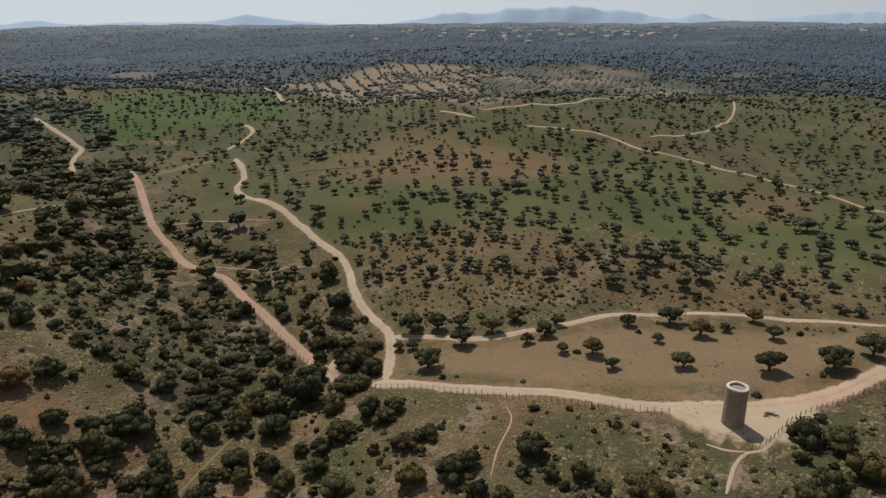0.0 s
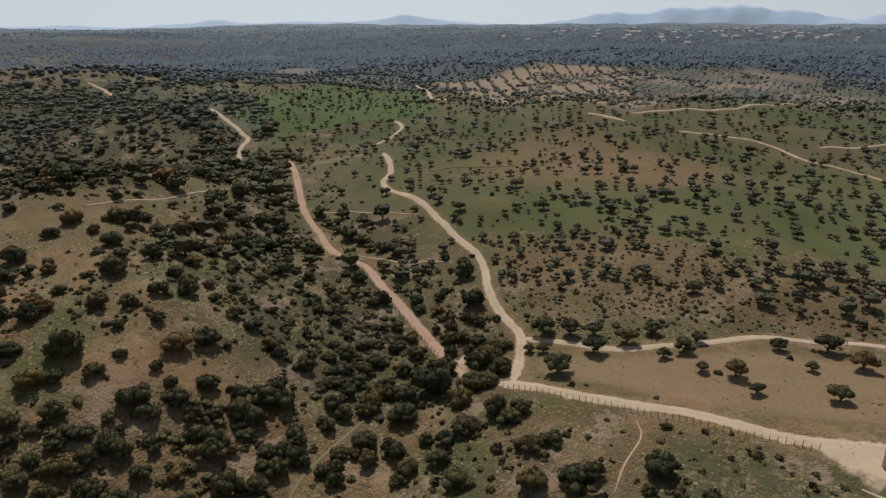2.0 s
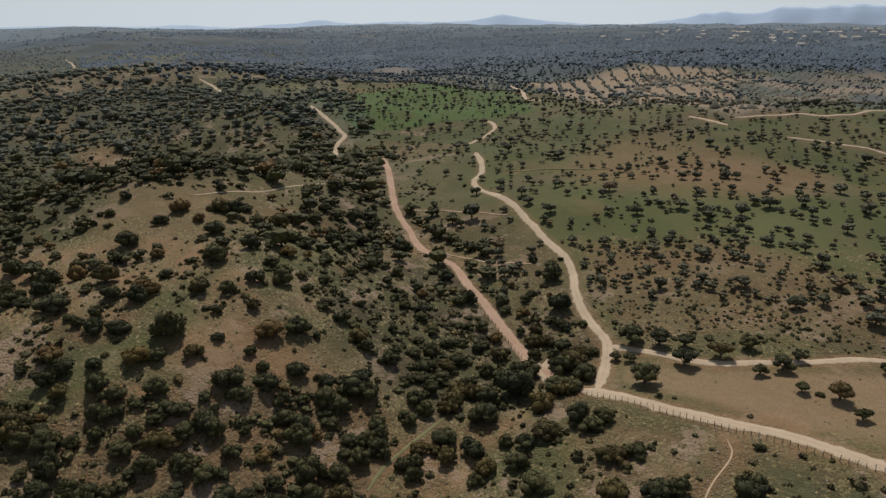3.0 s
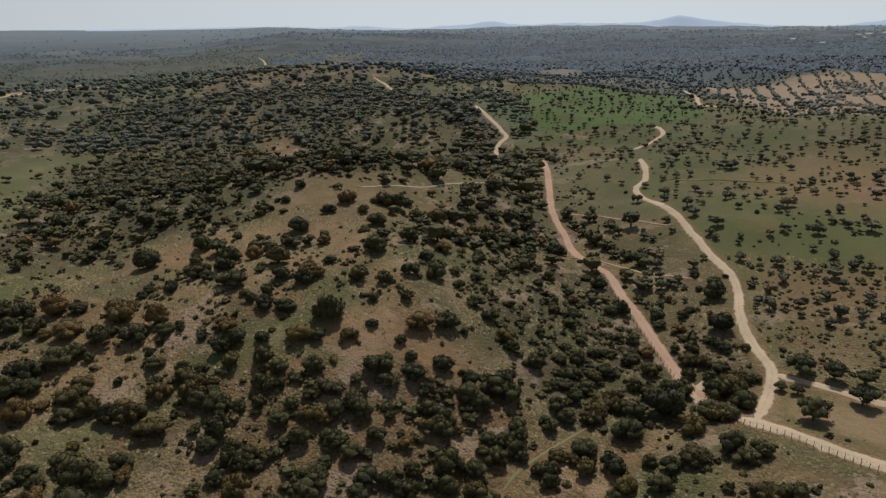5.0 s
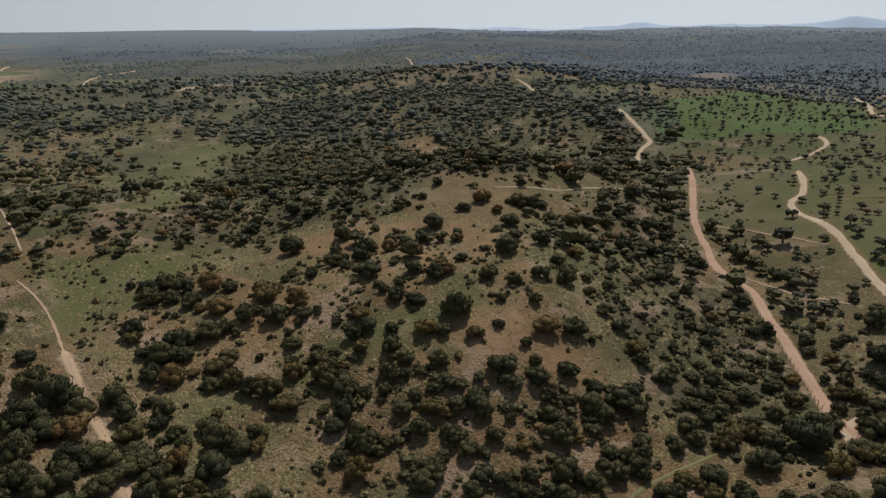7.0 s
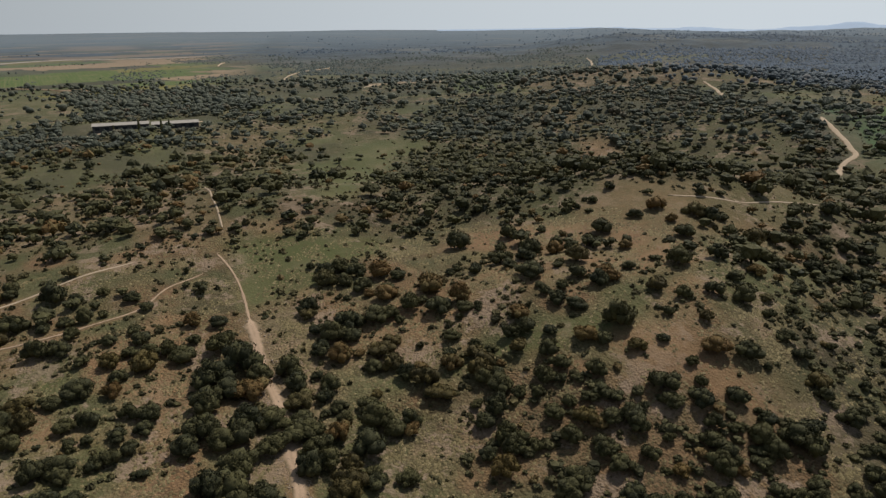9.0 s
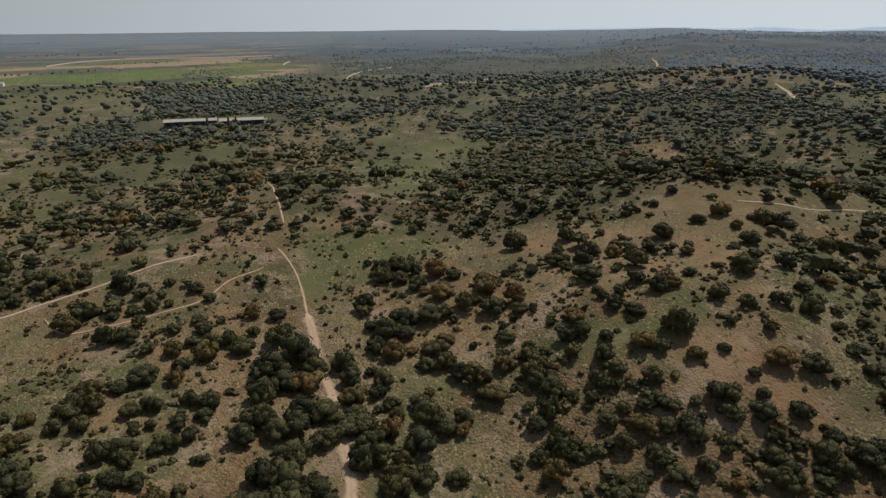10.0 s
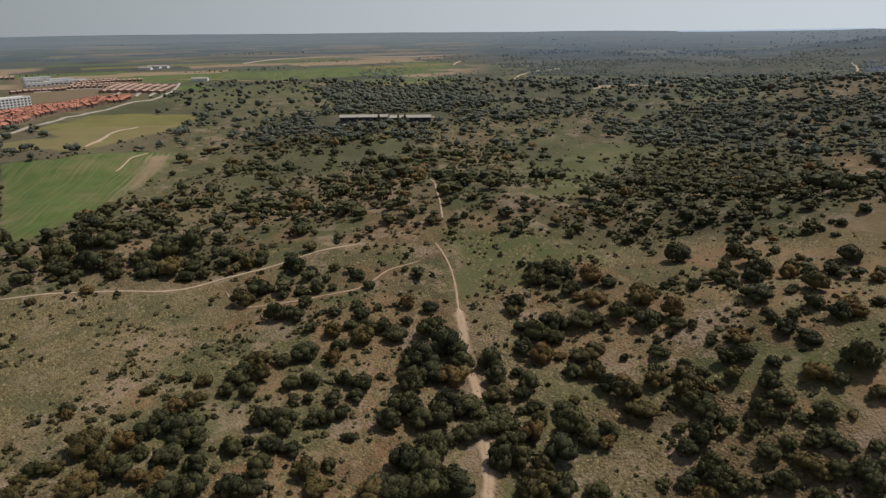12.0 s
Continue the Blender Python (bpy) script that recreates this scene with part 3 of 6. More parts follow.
    'pale_scree': [(-102.4, 148.6), (-97, 156.3), (-84.4, 148.1), (-81.6, 138.2), (-71.3, 137.6), (-59, 131.9), (-51.1, 124.4), (-54.8, 121.2), (-65.3, 127.2), (-79.7, 130), (-88.1, 132.3)],
    'thicket_slope': [(-96.6, 164.8), (-93.1, 194.4), (-86.8, 220), (-75, 210.5), (-55.2, 186.5), (-38.3, 166.6), (-29.5, 145), (-36.6, 134.6), (-47.5, 128), (-54.6, 126.2), (-68.3, 135.2), (-81.5, 140.6)],
    'red_slope': [(-108.3, 67.3), (-105.9, 83.8), (-90.9, 101.8), (-80, 111.9), (-70, 120.1), (-60.6, 116.7), (-54.6, 102.3), (-94.7, 62.6)],
    'open_margin': [(-412, -95), (-467, -78), (-697, -67), (-810, -79), (-759, -111), (-1044, -165), (-1100, -34), (-1041, 32), (-694, 42), (-601, 26), (-592, -21), (-557, -46), (-507, -62), (-431, -44), (-381.2, -57.5), (-327, -70.6), (-295.8, -82.3)],
    'dark_plantation': [(-1457, -483), (-1717, -544), (-1738, -426), (-1768, -347), (-1486, -294), (-1421, -371)],
    'orange_strip': [(-1935, -446), (-2086, -289), (-2172, -202), (-2207, -61), (-2150, 138), (-2002, 129), (-2072, -194), (-1874, -301), (-1829, -397)],
    'tan_strip': [(-1635, -600), (-1646, -538), (-1502, -508), (-1467, -540)],
    'tan_far': [(-2898, -877), (-2866, -752), (-2477, -669), (-2546, -756)],
    'plain_tan': [(-2956, 101), (-2982, 383), (-2596, 374), (-2452, 236), (-2561, 86)],
    'crop_strip': [(-1379, -134), (-1581, -94), (-1557, -22), (-1227, -20), (-1197, -82)],
    'yard_tan': [(-1086, 33), (-1088, 68), (-1043, 81), (-1018, 63)],
}
# ground cover that lies over the broad zones, in order: (green, bare, scrub, straw), None leaves what is there
PAINT = [
    ('heath_near', 0.3, 0.15, 0.8, 0.0), ('wedge_top', 0.8, 0.2, 0.38, 0.0), ('wedge_low', 0.3, 0.35, 0.25, 0.25), ('wedge_wood', 0.1, 0.6, 0.5, 0.0), ('valley_green', 0.95, 0.1, 0.0, 0.25),
    ('track_trees', 0.1, 0.25, 0.5, 0.2), ('hill_open', 0.45, 0.1, 0.45, 0.15), ('hill_dark_edge', 0.2, 0.0, 0.9, 0.0), ('hill_gully', 0.3, 0.0, 0.8, 0.0),
    ('clearing', 0.0, 0.9, 0.0, 0.35), ('stony_open', 0.2, 0.5, 0.0, 0.3), ('grass_slope', 0.95, 0.0, 0.0, 0.12), ('grass_low', 0.95, 0.0, 0.0, 0.2),
    ('red_plantation', 0.3, 0.5, 0.4, 0.0), ('green_plantation', 1.1, 0.0, 0.0, 0.0), ('pale_slope_w', 0.6, 0.2, 0.0, 0.40), ('dots_slope', 0.3, 0.4, 0.0, 0.42),
    ('bare_hump', 0.0, 1.0, 0.0, 0.42), ('pale_scrub', 0.2, 0.5, 0.0, 0.50), ('tuft_field', 0.55, 0.15, 0.0, 0.50), ('stone_patch', 0.1, 0.6, 0.0, 0.58),
    ('knoll_open', 0.5, 0.45, 0.0, 0.22), ('saddle', 0.1, 0.85, 0.0, 0.15), ('west_grass', 1.0, 0.0, 0.0, 0.15), ('south_tan', 0.5, 0.2, 0.0, 0.52), ('lane_pale', 0.1, 0.45, 0.0, 0.56), ('tuft_green', 0.4, 0.15, 0.0, 0.52), ('grass_fold', 0.95, 0.05, 0.0, 0.15), ('pale_scree', 0.1, 0.2, 0.1, 0.48),
    ('thicket_slope', 0.25, 0.15, 0.85, 0.0), ('red_slope', 0.0, 0.9, 0.35, 0.0),
    ('brown_patch_a', 0.3, 0.55, 0.0, 0.0), ('brown_patch_b', 0.3, 0.5, 0.0, 0.0), ('bright_a', 1.02, 0.0, 0.0, 0.0),
    ('clear_a', 0.1, 0.5, 0.0, 0.6), ('clear_b', 0.1, 0.5, 0.0, 0.55), ('clear_c', 0.1, 0.6, 0.0, 0.5), ('clear_d', 0.2, 0.6, 0.0, 0.4), ('clear_e', 0.0, 0.6, 0.0, 0.5),
    ('open_margin', 0.7, 0.05, 0.1, 0.33), ('dark_plantation', 0.4, 0.0, 0.9, 0.0), ('orange_strip', 0.0, 0.9, 0.0, 0.5), ('tan_strip', 0.0, 0.6, 0.0, 0.7),
    ('tan_far', 0.0, 0.8, 0.0, 0.6), ('plain_tan', 0.0, 0.7, 0.0, 0.6), ('crop_strip', 1.1, 0.0, 0.0, 0.0), ('yard_tan', 0.0, 0.8, 0.0, 0.6), ('town', 0.2, 0.35, 0.15, 0.45)]
# trees and shrubs for each square metre of a zone
STOCK = [
    ('wedge_top', 0.007), ('wedge_low', 0.030), ('wedge_wood', 0.060), ('valley_green', 0.003), ('track_trees', 0.024), ('hill_open', 0.013), ('hill_dark_edge', 0.10),
    ('hill_gully', 0.09), ('clearing', 0.006), ('stony_open', 0.012), ('grass_slope', 0.0022), ('grass_low', 0.001), ('red_plantation', 0.012), ('green_plantation', 0.010),
    ('pale_slope_w', 0.014), ('dots_slope', 0.016), ('bare_hump', 0.002), ('pale_scrub', 0.022), ('tuft_field', 0.0008), ('lane_pale', 0.006), ('tuft_green', 0.002),
    ('grass_fold', 0.008), ('pale_scree', 0.006), ('thicket_slope', 0.030), ('clear_a', 0.002), ('clear_b', 0.002), ('clear_c', 0.002), ('clear_d', 0.004), ('clear_e', 0.002), ('open_margin', 0.0022), ('knoll_open', 0.0015), ('saddle', 0.001), ('west_grass', 0.001)]
OAKS, RUSTY_OAKS = {}, {}  # place and crown radius of the trees that stand nearest, stand by stand
OAKS['meadow'] = [(-4.1, 151.9, 4.4), (4.6, 162.9, 3.7), (-12.2, 163.5, 1.9), (-8.5, 162.8, 2.1), (21.5, 161.6, 2.4), (26.6, 163.9, 3.2), (36.9, 152.6, 3.4), (29.5, 154.2, 2.2), (39.9, 145.6, 2.4), (49.8, 168.8, 2.7), (61.7, 170.2, 4.0), (54.9, 158.8, 2.0), (56.5, 144.3, 3.4), (66.8, 161.8, 3.9), (74.2, 164.0, 1.9), (84.0, 169.3, 3.1), (84.1, 158.0, 3.1), (74.8, 140.3, 4.4), (90.2, 140.6, 4.7), (102.8, 146.5, 4.8), (67.9, 130.4, 1.3), (33.2, 153.4, 1.2), (51.4, 164.2, 1.0), (-8.9, 171.8, 4.2), (-1.8, 171.0, 3.7), (4.4, 171.9, 3.3), (12.8, 168.5, 3.8), (19.7, 173.9, 3.0), (30.5, 169.3, 2.5)]
OAKS['stony'] = [(-16.7, 133.0, 3.5), (-11.1, 133.5, 2.8), (-3.5, 122.9, 3.0), (1.3, 110.0, 3.6), (5.1, 111.9, 2.4), (16.8, 113.8, 4.1), (19.4, 129.6, 1.6), (14.6, 108.0, 1.7), (25.1, 106.1, 2.6), (21.6, 103.8, 1.5), (28.4, 102.1, 1.9), (5.9, 103.8, 2.9), (69.8, 113.2, 3.8), (75.2, 110.9, 4.2), (76.6, 120.8, 1.7), (65.7, 106.4, 1.9), (65.5, 97.0, 3.8), (61.4, 96.1, 3.0)]
RUSTY_OAKS['stony'] = [(-7.9, 120.7, 3.2), (-6.8, 109.8, 3.4), (19.6, 106.2, 2.0), (10.4, 102.5, 2.3), (35.8, 99.8, 4.1), (75.2, 101.1, 4.6)]
OAKS['gully'] = [(-65.3, 206.9, 1.2), (-49.8, 190.6, 3.2), (-43.2, 194.2, 2.3), (-42.2, 186.3, 2.4), (-37.7, 208.6, 4.4), (-31.6, 189.4, 4.6), (-30.7, 180.4, 3.2), (-68.9, 125.3, 4.4), (-64.9, 126.3, 3.6), (-67.6, 118.0, 3.1), (-59.4, 119.0, 2.8), (-56.1, 112.8, 3.1), (-57.8, 107.4, 2.6), (-54.0, 111.6, 2.1), (-43.8, 121.3, 4.0), (-36.9, 119.4, 3.5), (-30.6, 123.2, 2.0), (-26.3, 123.2, 2.8), (-26.5, 117.0, 3.0), (-50.0, 110.2, 2.0), (-46.1, 108.6, 2.6)]
RUSTY_OAKS['gully'] = [(-36.0, 176.4, 2.6), (-48.0, 116.5, 2.3), (-45.2, 117.6, 2.0), (-41.4, 115.8, 2.7), (-32.7, 114.4, 2.9)]
OAKS['hollow'] = [(-13.5, 130.3, 3.0), (-37.5, 130.7, 4.3), (-33.2, 144.2, 6.0), (-26.9, 158.7, 2.5), (-53.1, 143.5, 3.1), (-54.8, 131.0, 2.9), (-38.6, 137.7, 3.2), (-58.6, 145.7, 3.5), (-51.3, 153.7, 3.2), (-66.4, 142.3, 2.8), (-73.0, 142.4, 2.5), (-48.3, 166.1, 2.9), (-75.5, 173.3, 2.7), (-71.3, 193.3, 2.3), (-74.2, 184.6, 2.1), (-68.9, 170.6, 2.7), (-83.2, 148.3, 2.9)]
RUSTY_OAKS['hollow'] = [(-22.6, 127.0, 3.8), (-26.1, 138.6, 3.6), (-22.6, 145.3, 2.6), (-21.9, 164.6, 3.3), (-46.9, 135.1, 3.7), (-43.5, 140.4, 3.0), (-42.0, 160.6, 3.0)]
OAKS['spur'] = [(-110.5, 115.8, 5.1), (-108.3, 108.1, 2.5), (-100.3, 119.5, 2.0), (-106.9, 128.3, 2.1), (-91.8, 119.9, 1.9), (-92.3, 128.3, 4.1), (-88.0, 134.8, 3.9), (-83.8, 136.3, 1.4), (-90.7, 109.2, 4.0), (-86.3, 107.7, 3.5), (-83.4, 113.7, 3.3), (-86.9, 117.3, 1.9), (-80.5, 121.8, 3.5), (-75.6, 115.4, 2.5), (-76.8, 124.1, 1.3), (-101.9, 100.3, 2.8), (-90.7, 94.5, 3.0), (-95.2, 98.5, 2.8), (-108.2, 90.4, 3.3), (-106.0, 86.8, 2.1), (-99.1, 85.7, 3.1), (-119.2, 100.7, 2.4), (-125.0, 93.3, 2.9), (-109.0, 95.6, 2.9), (-103.2, 96.0, 1.7), (-86.0, 97.5, 3.1)]
RUSTY_OAKS['spur'] = [(-111.8, 105.9, 4.0), (-102.1, 112.6, 2.7), (-100.5, 134.6, 2.2), (-120.0, 91.6, 2.8)]
OAKS['slope'] = [(-80.0, 94.8, 2.6), (-85.8, 88.1, 3.6), (-81.3, 88.2, 3.0), (-92.1, 84.5, 3.0), (-99.2, 90.1, 2.3), (-97.6, 94.7, 2.5), (-75.6, 108.2, 3.3), (-70.7, 105.5, 3.4), (-71.5, 118.1, 3.5), (-68.3, 113.0, 2.3), (-69.2, 93.1, 2.5), (-64.7, 98.7, 3.6), (-59.8, 101.7, 3.2), (-61.9, 110.9, 2.7), (-67.1, 88.4, 3.1), (-61.9, 94.5, 2.9), (-82.8, 79.8, 3.5), (-82.3, 76.0, 3.5), (-95.2, 77.9, 2.2), (-97.2, 73.7, 3.6), (-75.0, 85.9, 3.1), (-74.0, 81.4, 2.8), (-71.4, 87.6, 2.5), (-76.0, 95.4, 1.4), (-123.3, 112.6, 3.5), (-128.2, 110.1, 3.1), (-133.5, 110.1, 1.8), (-130.3, 99.6, 3.6)]
RUSTY_OAKS['slope'] = [(-74.3, 98.0, 2.4), (-57.2, 97.4, 2.9), (-93.3, 68.9, 3.5)]
OAKS['west'] = [(-194.6, 76.1, 4.5), (-186.2, 78.2, 3.4), (-180.7, 83.4, 4.3), (-175.6, 87.0, 3.5), (-186.9, 68.2, 4.9), (-182.1, 72.4, 2.9), (-175.6, 75.2, 3.6), (-165.5, 78.1, 4.0), (-161.1, 90.9, 5.2), (-149.3, 93.1, 4.2), (-148.9, 86.0, 4.3), (-143.6, 91.0, 2.9), (-142.5, 94.6, 1.5), (-156.2, 81.1, 3.9), (-157.6, 71.4, 4.5), (-156.0, 74.7, 3.2), (-152.2, 75.6, 1.6), (-162.8, 107.3, 2.4), (-167.0, 100.7, 2.2), (-158.8, 63.6, 4.3), (-155.7, 57.5, 4.0), (-153.0, 61.8, 3.5), (-151.1, 52.7, 4.1), (-146.7, 56.0, 3.7), (-172.7, 57.3, 3.5), (-138.0, 61.3, 2.9), (-145.8, 61.0, 1.9)]
RUSTY_OAKS['west'] = [(-142.7, 65.4, 4.0), (-145.2, 69.7, 3.1), (-136.0, 65.5, 3.5)]
OAKS['west_low'] = [(-130.2, 66.0, 3.1), (-126.7, 76.6, 3.1), (-136.0, 82.4, 2.8), (-106.5, 72.7, 3.1), (-108.2, 77.3, 3.7), (-113.6, 81.8, 3.7), (-133.9, 40.9, 4.0), (-136.4, 49.1, 3.2), (-133.0, 46.8, 2.6), (-128.4, 47.8, 2.5), (-124.8, 53.9, 3.2), (-119.7, 53.3, 4.1), (-115.4, 55.3, 3.1), (-113.8, 58.6, 2.8), (-124.2, 47.7, 2.3), (-119.1, 44.1, 3.2), (-113.1, 48.4, 4.3), (-123.1, 38.7, 4.7)]
RUSTY_OAKS['west_low'] = [(-125.5, 68.6, 3.7), (-119.4, 69.2, 3.8), (-126.1, 83.1, 3.1), (-120.3, 80.9, 3.3)]
OAKS['lane'] = [(-152.9, 25.5, 5.5), (-156.4, 33.6, 5.6), (-149.6, 36.4, 4.1), (-168.6, 22.0, 4.6), (-168.1, 31.4, 4.6), (-143.3, 22.4, 4.4), (-143.4, 32.1, 4.9), (-146.4, 27.8, 4.0), (-133.6, 19.5, 4.7), (-133.0, 28.4, 4.7), (-130.7, 33.8, 4.2), (-130.1, 15.1, 3.6), (-128.4, 26.2, 4.1), (-122.1, 31.0, 4.3), (-119.8, 23.2, 4.7), (-114.8, 16.4, 4.6), (-111.2, 20.3, 4.4), (-107.3, 12.0, 5.0), (-107.4, 23.9, 5.2), (-147.8, 43.3, 3.7), (-140.7, 42.6, 3.6), (-127.2, 38.7, 4.1), (-117.7, 39.0, 3.6), (-112.5, 35.6, 3.5), (-106.6, 17.2, 4.3), (-107.6, 8.9, 3.6)]
OAKS['lane_west'] = [(-145.6, 10.5, 3.4), (-148.8, 6.7, 2.8), (-141.7, 8.8, 2.5), (-141.0, 3.6, 2.6), (-135.9, 5.1, 2.5), (-134.0, 0.7, 3.2), (-134.8, -7.8, 3.9), (-133.0, -2.1, 2.1), (-130.8, -7.2, 2.2), (-125.6, -10.0, 3.0), (-123.9, -6.1, 2.9), (-118.0, 1.2, 1.8), (-117.4, -11.9, 3.3), (-112.3, -12.7, 2.8), (-126.9, 5.8, 2.1), (-140.9, -5.4, 1.3), (-142.0, -2.2, 1.7), (-164.0, -2.3, 4.5), (-161.8, -8.0, 3.2), (-159.9, 4.7, 3.0), (-165.9, 6.6, 2.8), (-180.0, -0.4, 2.6), (-148.9, -5.9, 3.0), (-149.0, -1.3, 3.1), (-175.4, 15.1, 3.4), (-177.7, 10.5, 2.6)]
RUSTY_OAKS['lane_west'] = [(-116.0, -3.4, 3.3), (-111.0, -1.4, 3.4), (-169.5, 12.9, 4.6), (-174.9, 5.6, 3.0)]
OAKS['south'] = [(-143.5, -53.2, 1.7), (-144.7, -46.7, 1.1), (-141.0, -48.0, 1.5), (-139.8, -42.1, 1.6), (-160.3, -34.5, 1.1), (-159.0, -30.8, 1.9), (-153.9, -18.5, 4.0), (-148.6, -20.7, 2.7), (-147.2, -15.6, 2.7), (-142.7, -31.1, 2.9), (-138.9, -33.9, 2.9), (-132.3, -35.4, 3.2), (-129.2, -39.1, 3.0), (-128.5, -25.5, 4.3), (-123.6, -29.2, 4.0), (-125.7, -17.8, 2.9), (-120.6, -24.2, 3.0), (-120.2, -20.7, 1.3), (-128.2, -14.7, 1.6), (-134.4, -12.5, 3.6)]
RUSTY_OAKS['south'] = [(-130.1, -46.1, 4.3), (-153.3, -38.4, 2.3), (-154.8, -26.2, 2.5), (-154.4, -13.3, 3.4), (-145.4, -27.8, 3.4)]
OAKS['south_low'] = [(-123.9, -53.6, 2.8), (-118.0, -44.1, 3.7), (-120.2, -37.7, 3.5), (-118.1, -34.4, 2.3), (-116.3, -40.0, 1.3), (-112.5, -28.5, 4.0), (-113.5, -23.8, 3.4), (-111.8, -16.7, 3.3), (-178.6, -29.1, 1.4), (-187.2, -81.0, 1.5), (-141.7, -39.2, 1.0), (-142.3, -56.2, 0.9)]
RUSTY_OAKS['south_low'] = [(-124.2, -50.3, 2.3), (-114.8, -44.2, 3.2), (-123.1, -41.9, 3.1), (-117.6, -55.4, 2.7)]
OAKS['dell'] = [(-160.7, 55.6, 3.3), (-154.2, 76.3, 1.3), (-112.4, 39.1, 3.3), (-103.5, 45.4, 2.9), (-101.7, 51.6, 2.9)]
RUSTY_OAKS['dell'] = [(-169.0, 55.8, 2.9), (-109.9, 43.1, 2.8), (-103.1, 38.4, 3.7)]
OAKS['thick_west'] = [(-251.7, -86.1, 6.1), (-262.2, -79.6, 5.7), (-263.3, -72.1, 6.2), (-268.6, -67.5, 4.3), (-241.3, -72.7, 6.3), (-237.7, -80.6, 5.3), (-247.4, -57.6, 5.4), (-252.0, -50.7, 5.9), (-254.7, -41.2, 5.4), (-230.1, -52.6, 4.2), (-227.5, -39.8, 3.9), (-228.4, -34.6, 2.6), (-259.1, -31.6, 3.1), (-239.6, -25.9, 5.6), (-233.5, -15.8, 3.2), (-232.5, -63.3, 3.1), (-211.4, -15.4, 4.6), (-203.8, -8.3, 2.3), (-204.0, -3.1, 2.3), (-190.7, -9.8, 4.2), (-187.9, -4.6, 3.4), (-221.4, -69.4, 2.8), (-222.7, -75.2, 1.4), (-215.3, -83.7, 1.9), (-264.3, -103.9, 1.8), (-274.2, -97.4, 2.1), (-223.0, -4.6, 4.8)]
RUSTY_OAKS['thick_west'] = [(-242.2, -65.8, 5.1), (-232.5, -45.8, 5.9), (-232.1, -19.9, 3.2), (-207.0, -20.5, 4.5), (-232.9, -82.2, 1.8)]
OAKS['knoll'] = [(-161.2, 180.5, 4.4), (-160.3, 170.5, 3.4), (-151.6, 189.9, 4.2), (-147.0, 192.3, 4.2), (-140.1, 172.2, 4.3), (-148.8, 200.9, 3.4), (-150.8, 177.6, 2.5), (-187.0, 183.5, 2.4), (-182.2, 171.2, 2.3), (-176.5, 164.1, 1.8), (-182.1, 163.9, 1.6), (-183.3, 159.5, 1.8), (-174.8, 141.6, 2.1), (-166.3, 144.0, 1.8), (-155.8, 145.3, 2.5), (-142.7, 148.5, 2.7), (-165.5, 132.5, 1.6), (-160.8, 136.6, 2.7), (-144.8, 124.5, 1.6), (-156.3, 121.6, 3.7), (-144.5, 113.9, 4.5), (-142.3, 128.9, 4.1), (-133.8, 121.9, 3.2), (-131.8, 129.8, 2.9), (-130.0, 137.2, 2.5), (-110.2, 137.3, 2.6), (-124.5, 151.4, 4.2), (-130.3, 147.7, 2.0)]
RUSTY_OAKS['knoll'] = [(-116.8, 134.3, 3.5)]
OAKS['knoll_east'] = [(-134.5, 207.2, 3.2), (-130.4, 216.8, 3.0), (-133.3, 230.2, 3.4), (-127.4, 229.0, 3.6), (-113.3, 200.2, 4.0), (-114.1, 184.6, 3.0), (-119.2, 183.7, 4.0), (-110.6, 158.2, 2.7), (-107.6, 145.6, 3.2), (-104.4, 155.1, 3.3), (-101.4, 159.5, 2.1), (-158.2, 152.9, 4.4), (-179.9, 131.7, 4.1), (-161.1, 115.1, 4.2), (-96.8, 196.4, 3.1), (-121.8, 164.9, 3.6), (-164.4, 207.8, 2.4), (-163.3, 217.5, 2.2), (-177.4, 200.9, 1.7), (-122.9, 234.8, 3.9), (-142.3, 255.0, 4.7), (-130.8, 262.2, 4.0), (-115.9, 236.1, 3.6), (-110.1, 215.5, 3.1), (-103.1, 177.2, 2.5), (-95.4, 178.1, 2.8)]
RUSTY_OAKS['knoll_east'] = [(-130.7, 194.1, 4.7), (-111.4, 168.5, 3.2)]
OAKS['hump'] = [(-245.1, -83.6, 4.5), (-235.6, -64.5, 3.2), (-234.7, -53.4, 4.9), (-235.5, -39.4, 4.1), (-236.7, -15.5, 3.1), (-213.2, -22.2, 2.5), (-206.2, -8.2, 2.4), (-206.2, -2.8, 2.1), (-204.1, 2.4, 3.0), (-204.5, 7.3, 2.1), (-209.3, 15.6, 3.4), (-218.6, 8.8, 2.2), (-217.9, 1.1, 2.6), (-200.1, 18.3, 2.7), (-195.3, -11.0, 2.9), (-191.3, -5.9, 2.6), (-195.4, -1.6, 2.6), (-186.3, 6.7, 2.5), (-189.4, 13.6, 2.5), (-186.1, 28.1, 3.1), (-175.7, 26.4, 2.1), (-181.1, 34.0, 3.3), (-182.8, 14.1, 3.3), (-174.1, 19.6, 3.2), (-161.4, -35.1, 1.3), (-158.4, -17.6, 3.4), (-146.0, -54.0, 2.2), (-146.2, -47.4, 1.2), (-142.8, -39.2, 1.2), (-133.3, -28.5, 4.3), (-127.1, -29.0, 2.5), (-142.2, -5.6, 1.6)]
OAKS['hump'] += [(-116.4, -30.9, 3.5), (-125.5, -35.2, 2.5), (-147.8, 22.8, 1.9), (-128.7, 22.1, 3.7)]
RUSTY_OAKS['hump'] = [(-164.3, -14.2, 3.5), (-121.4, -55.4, 1.7)]
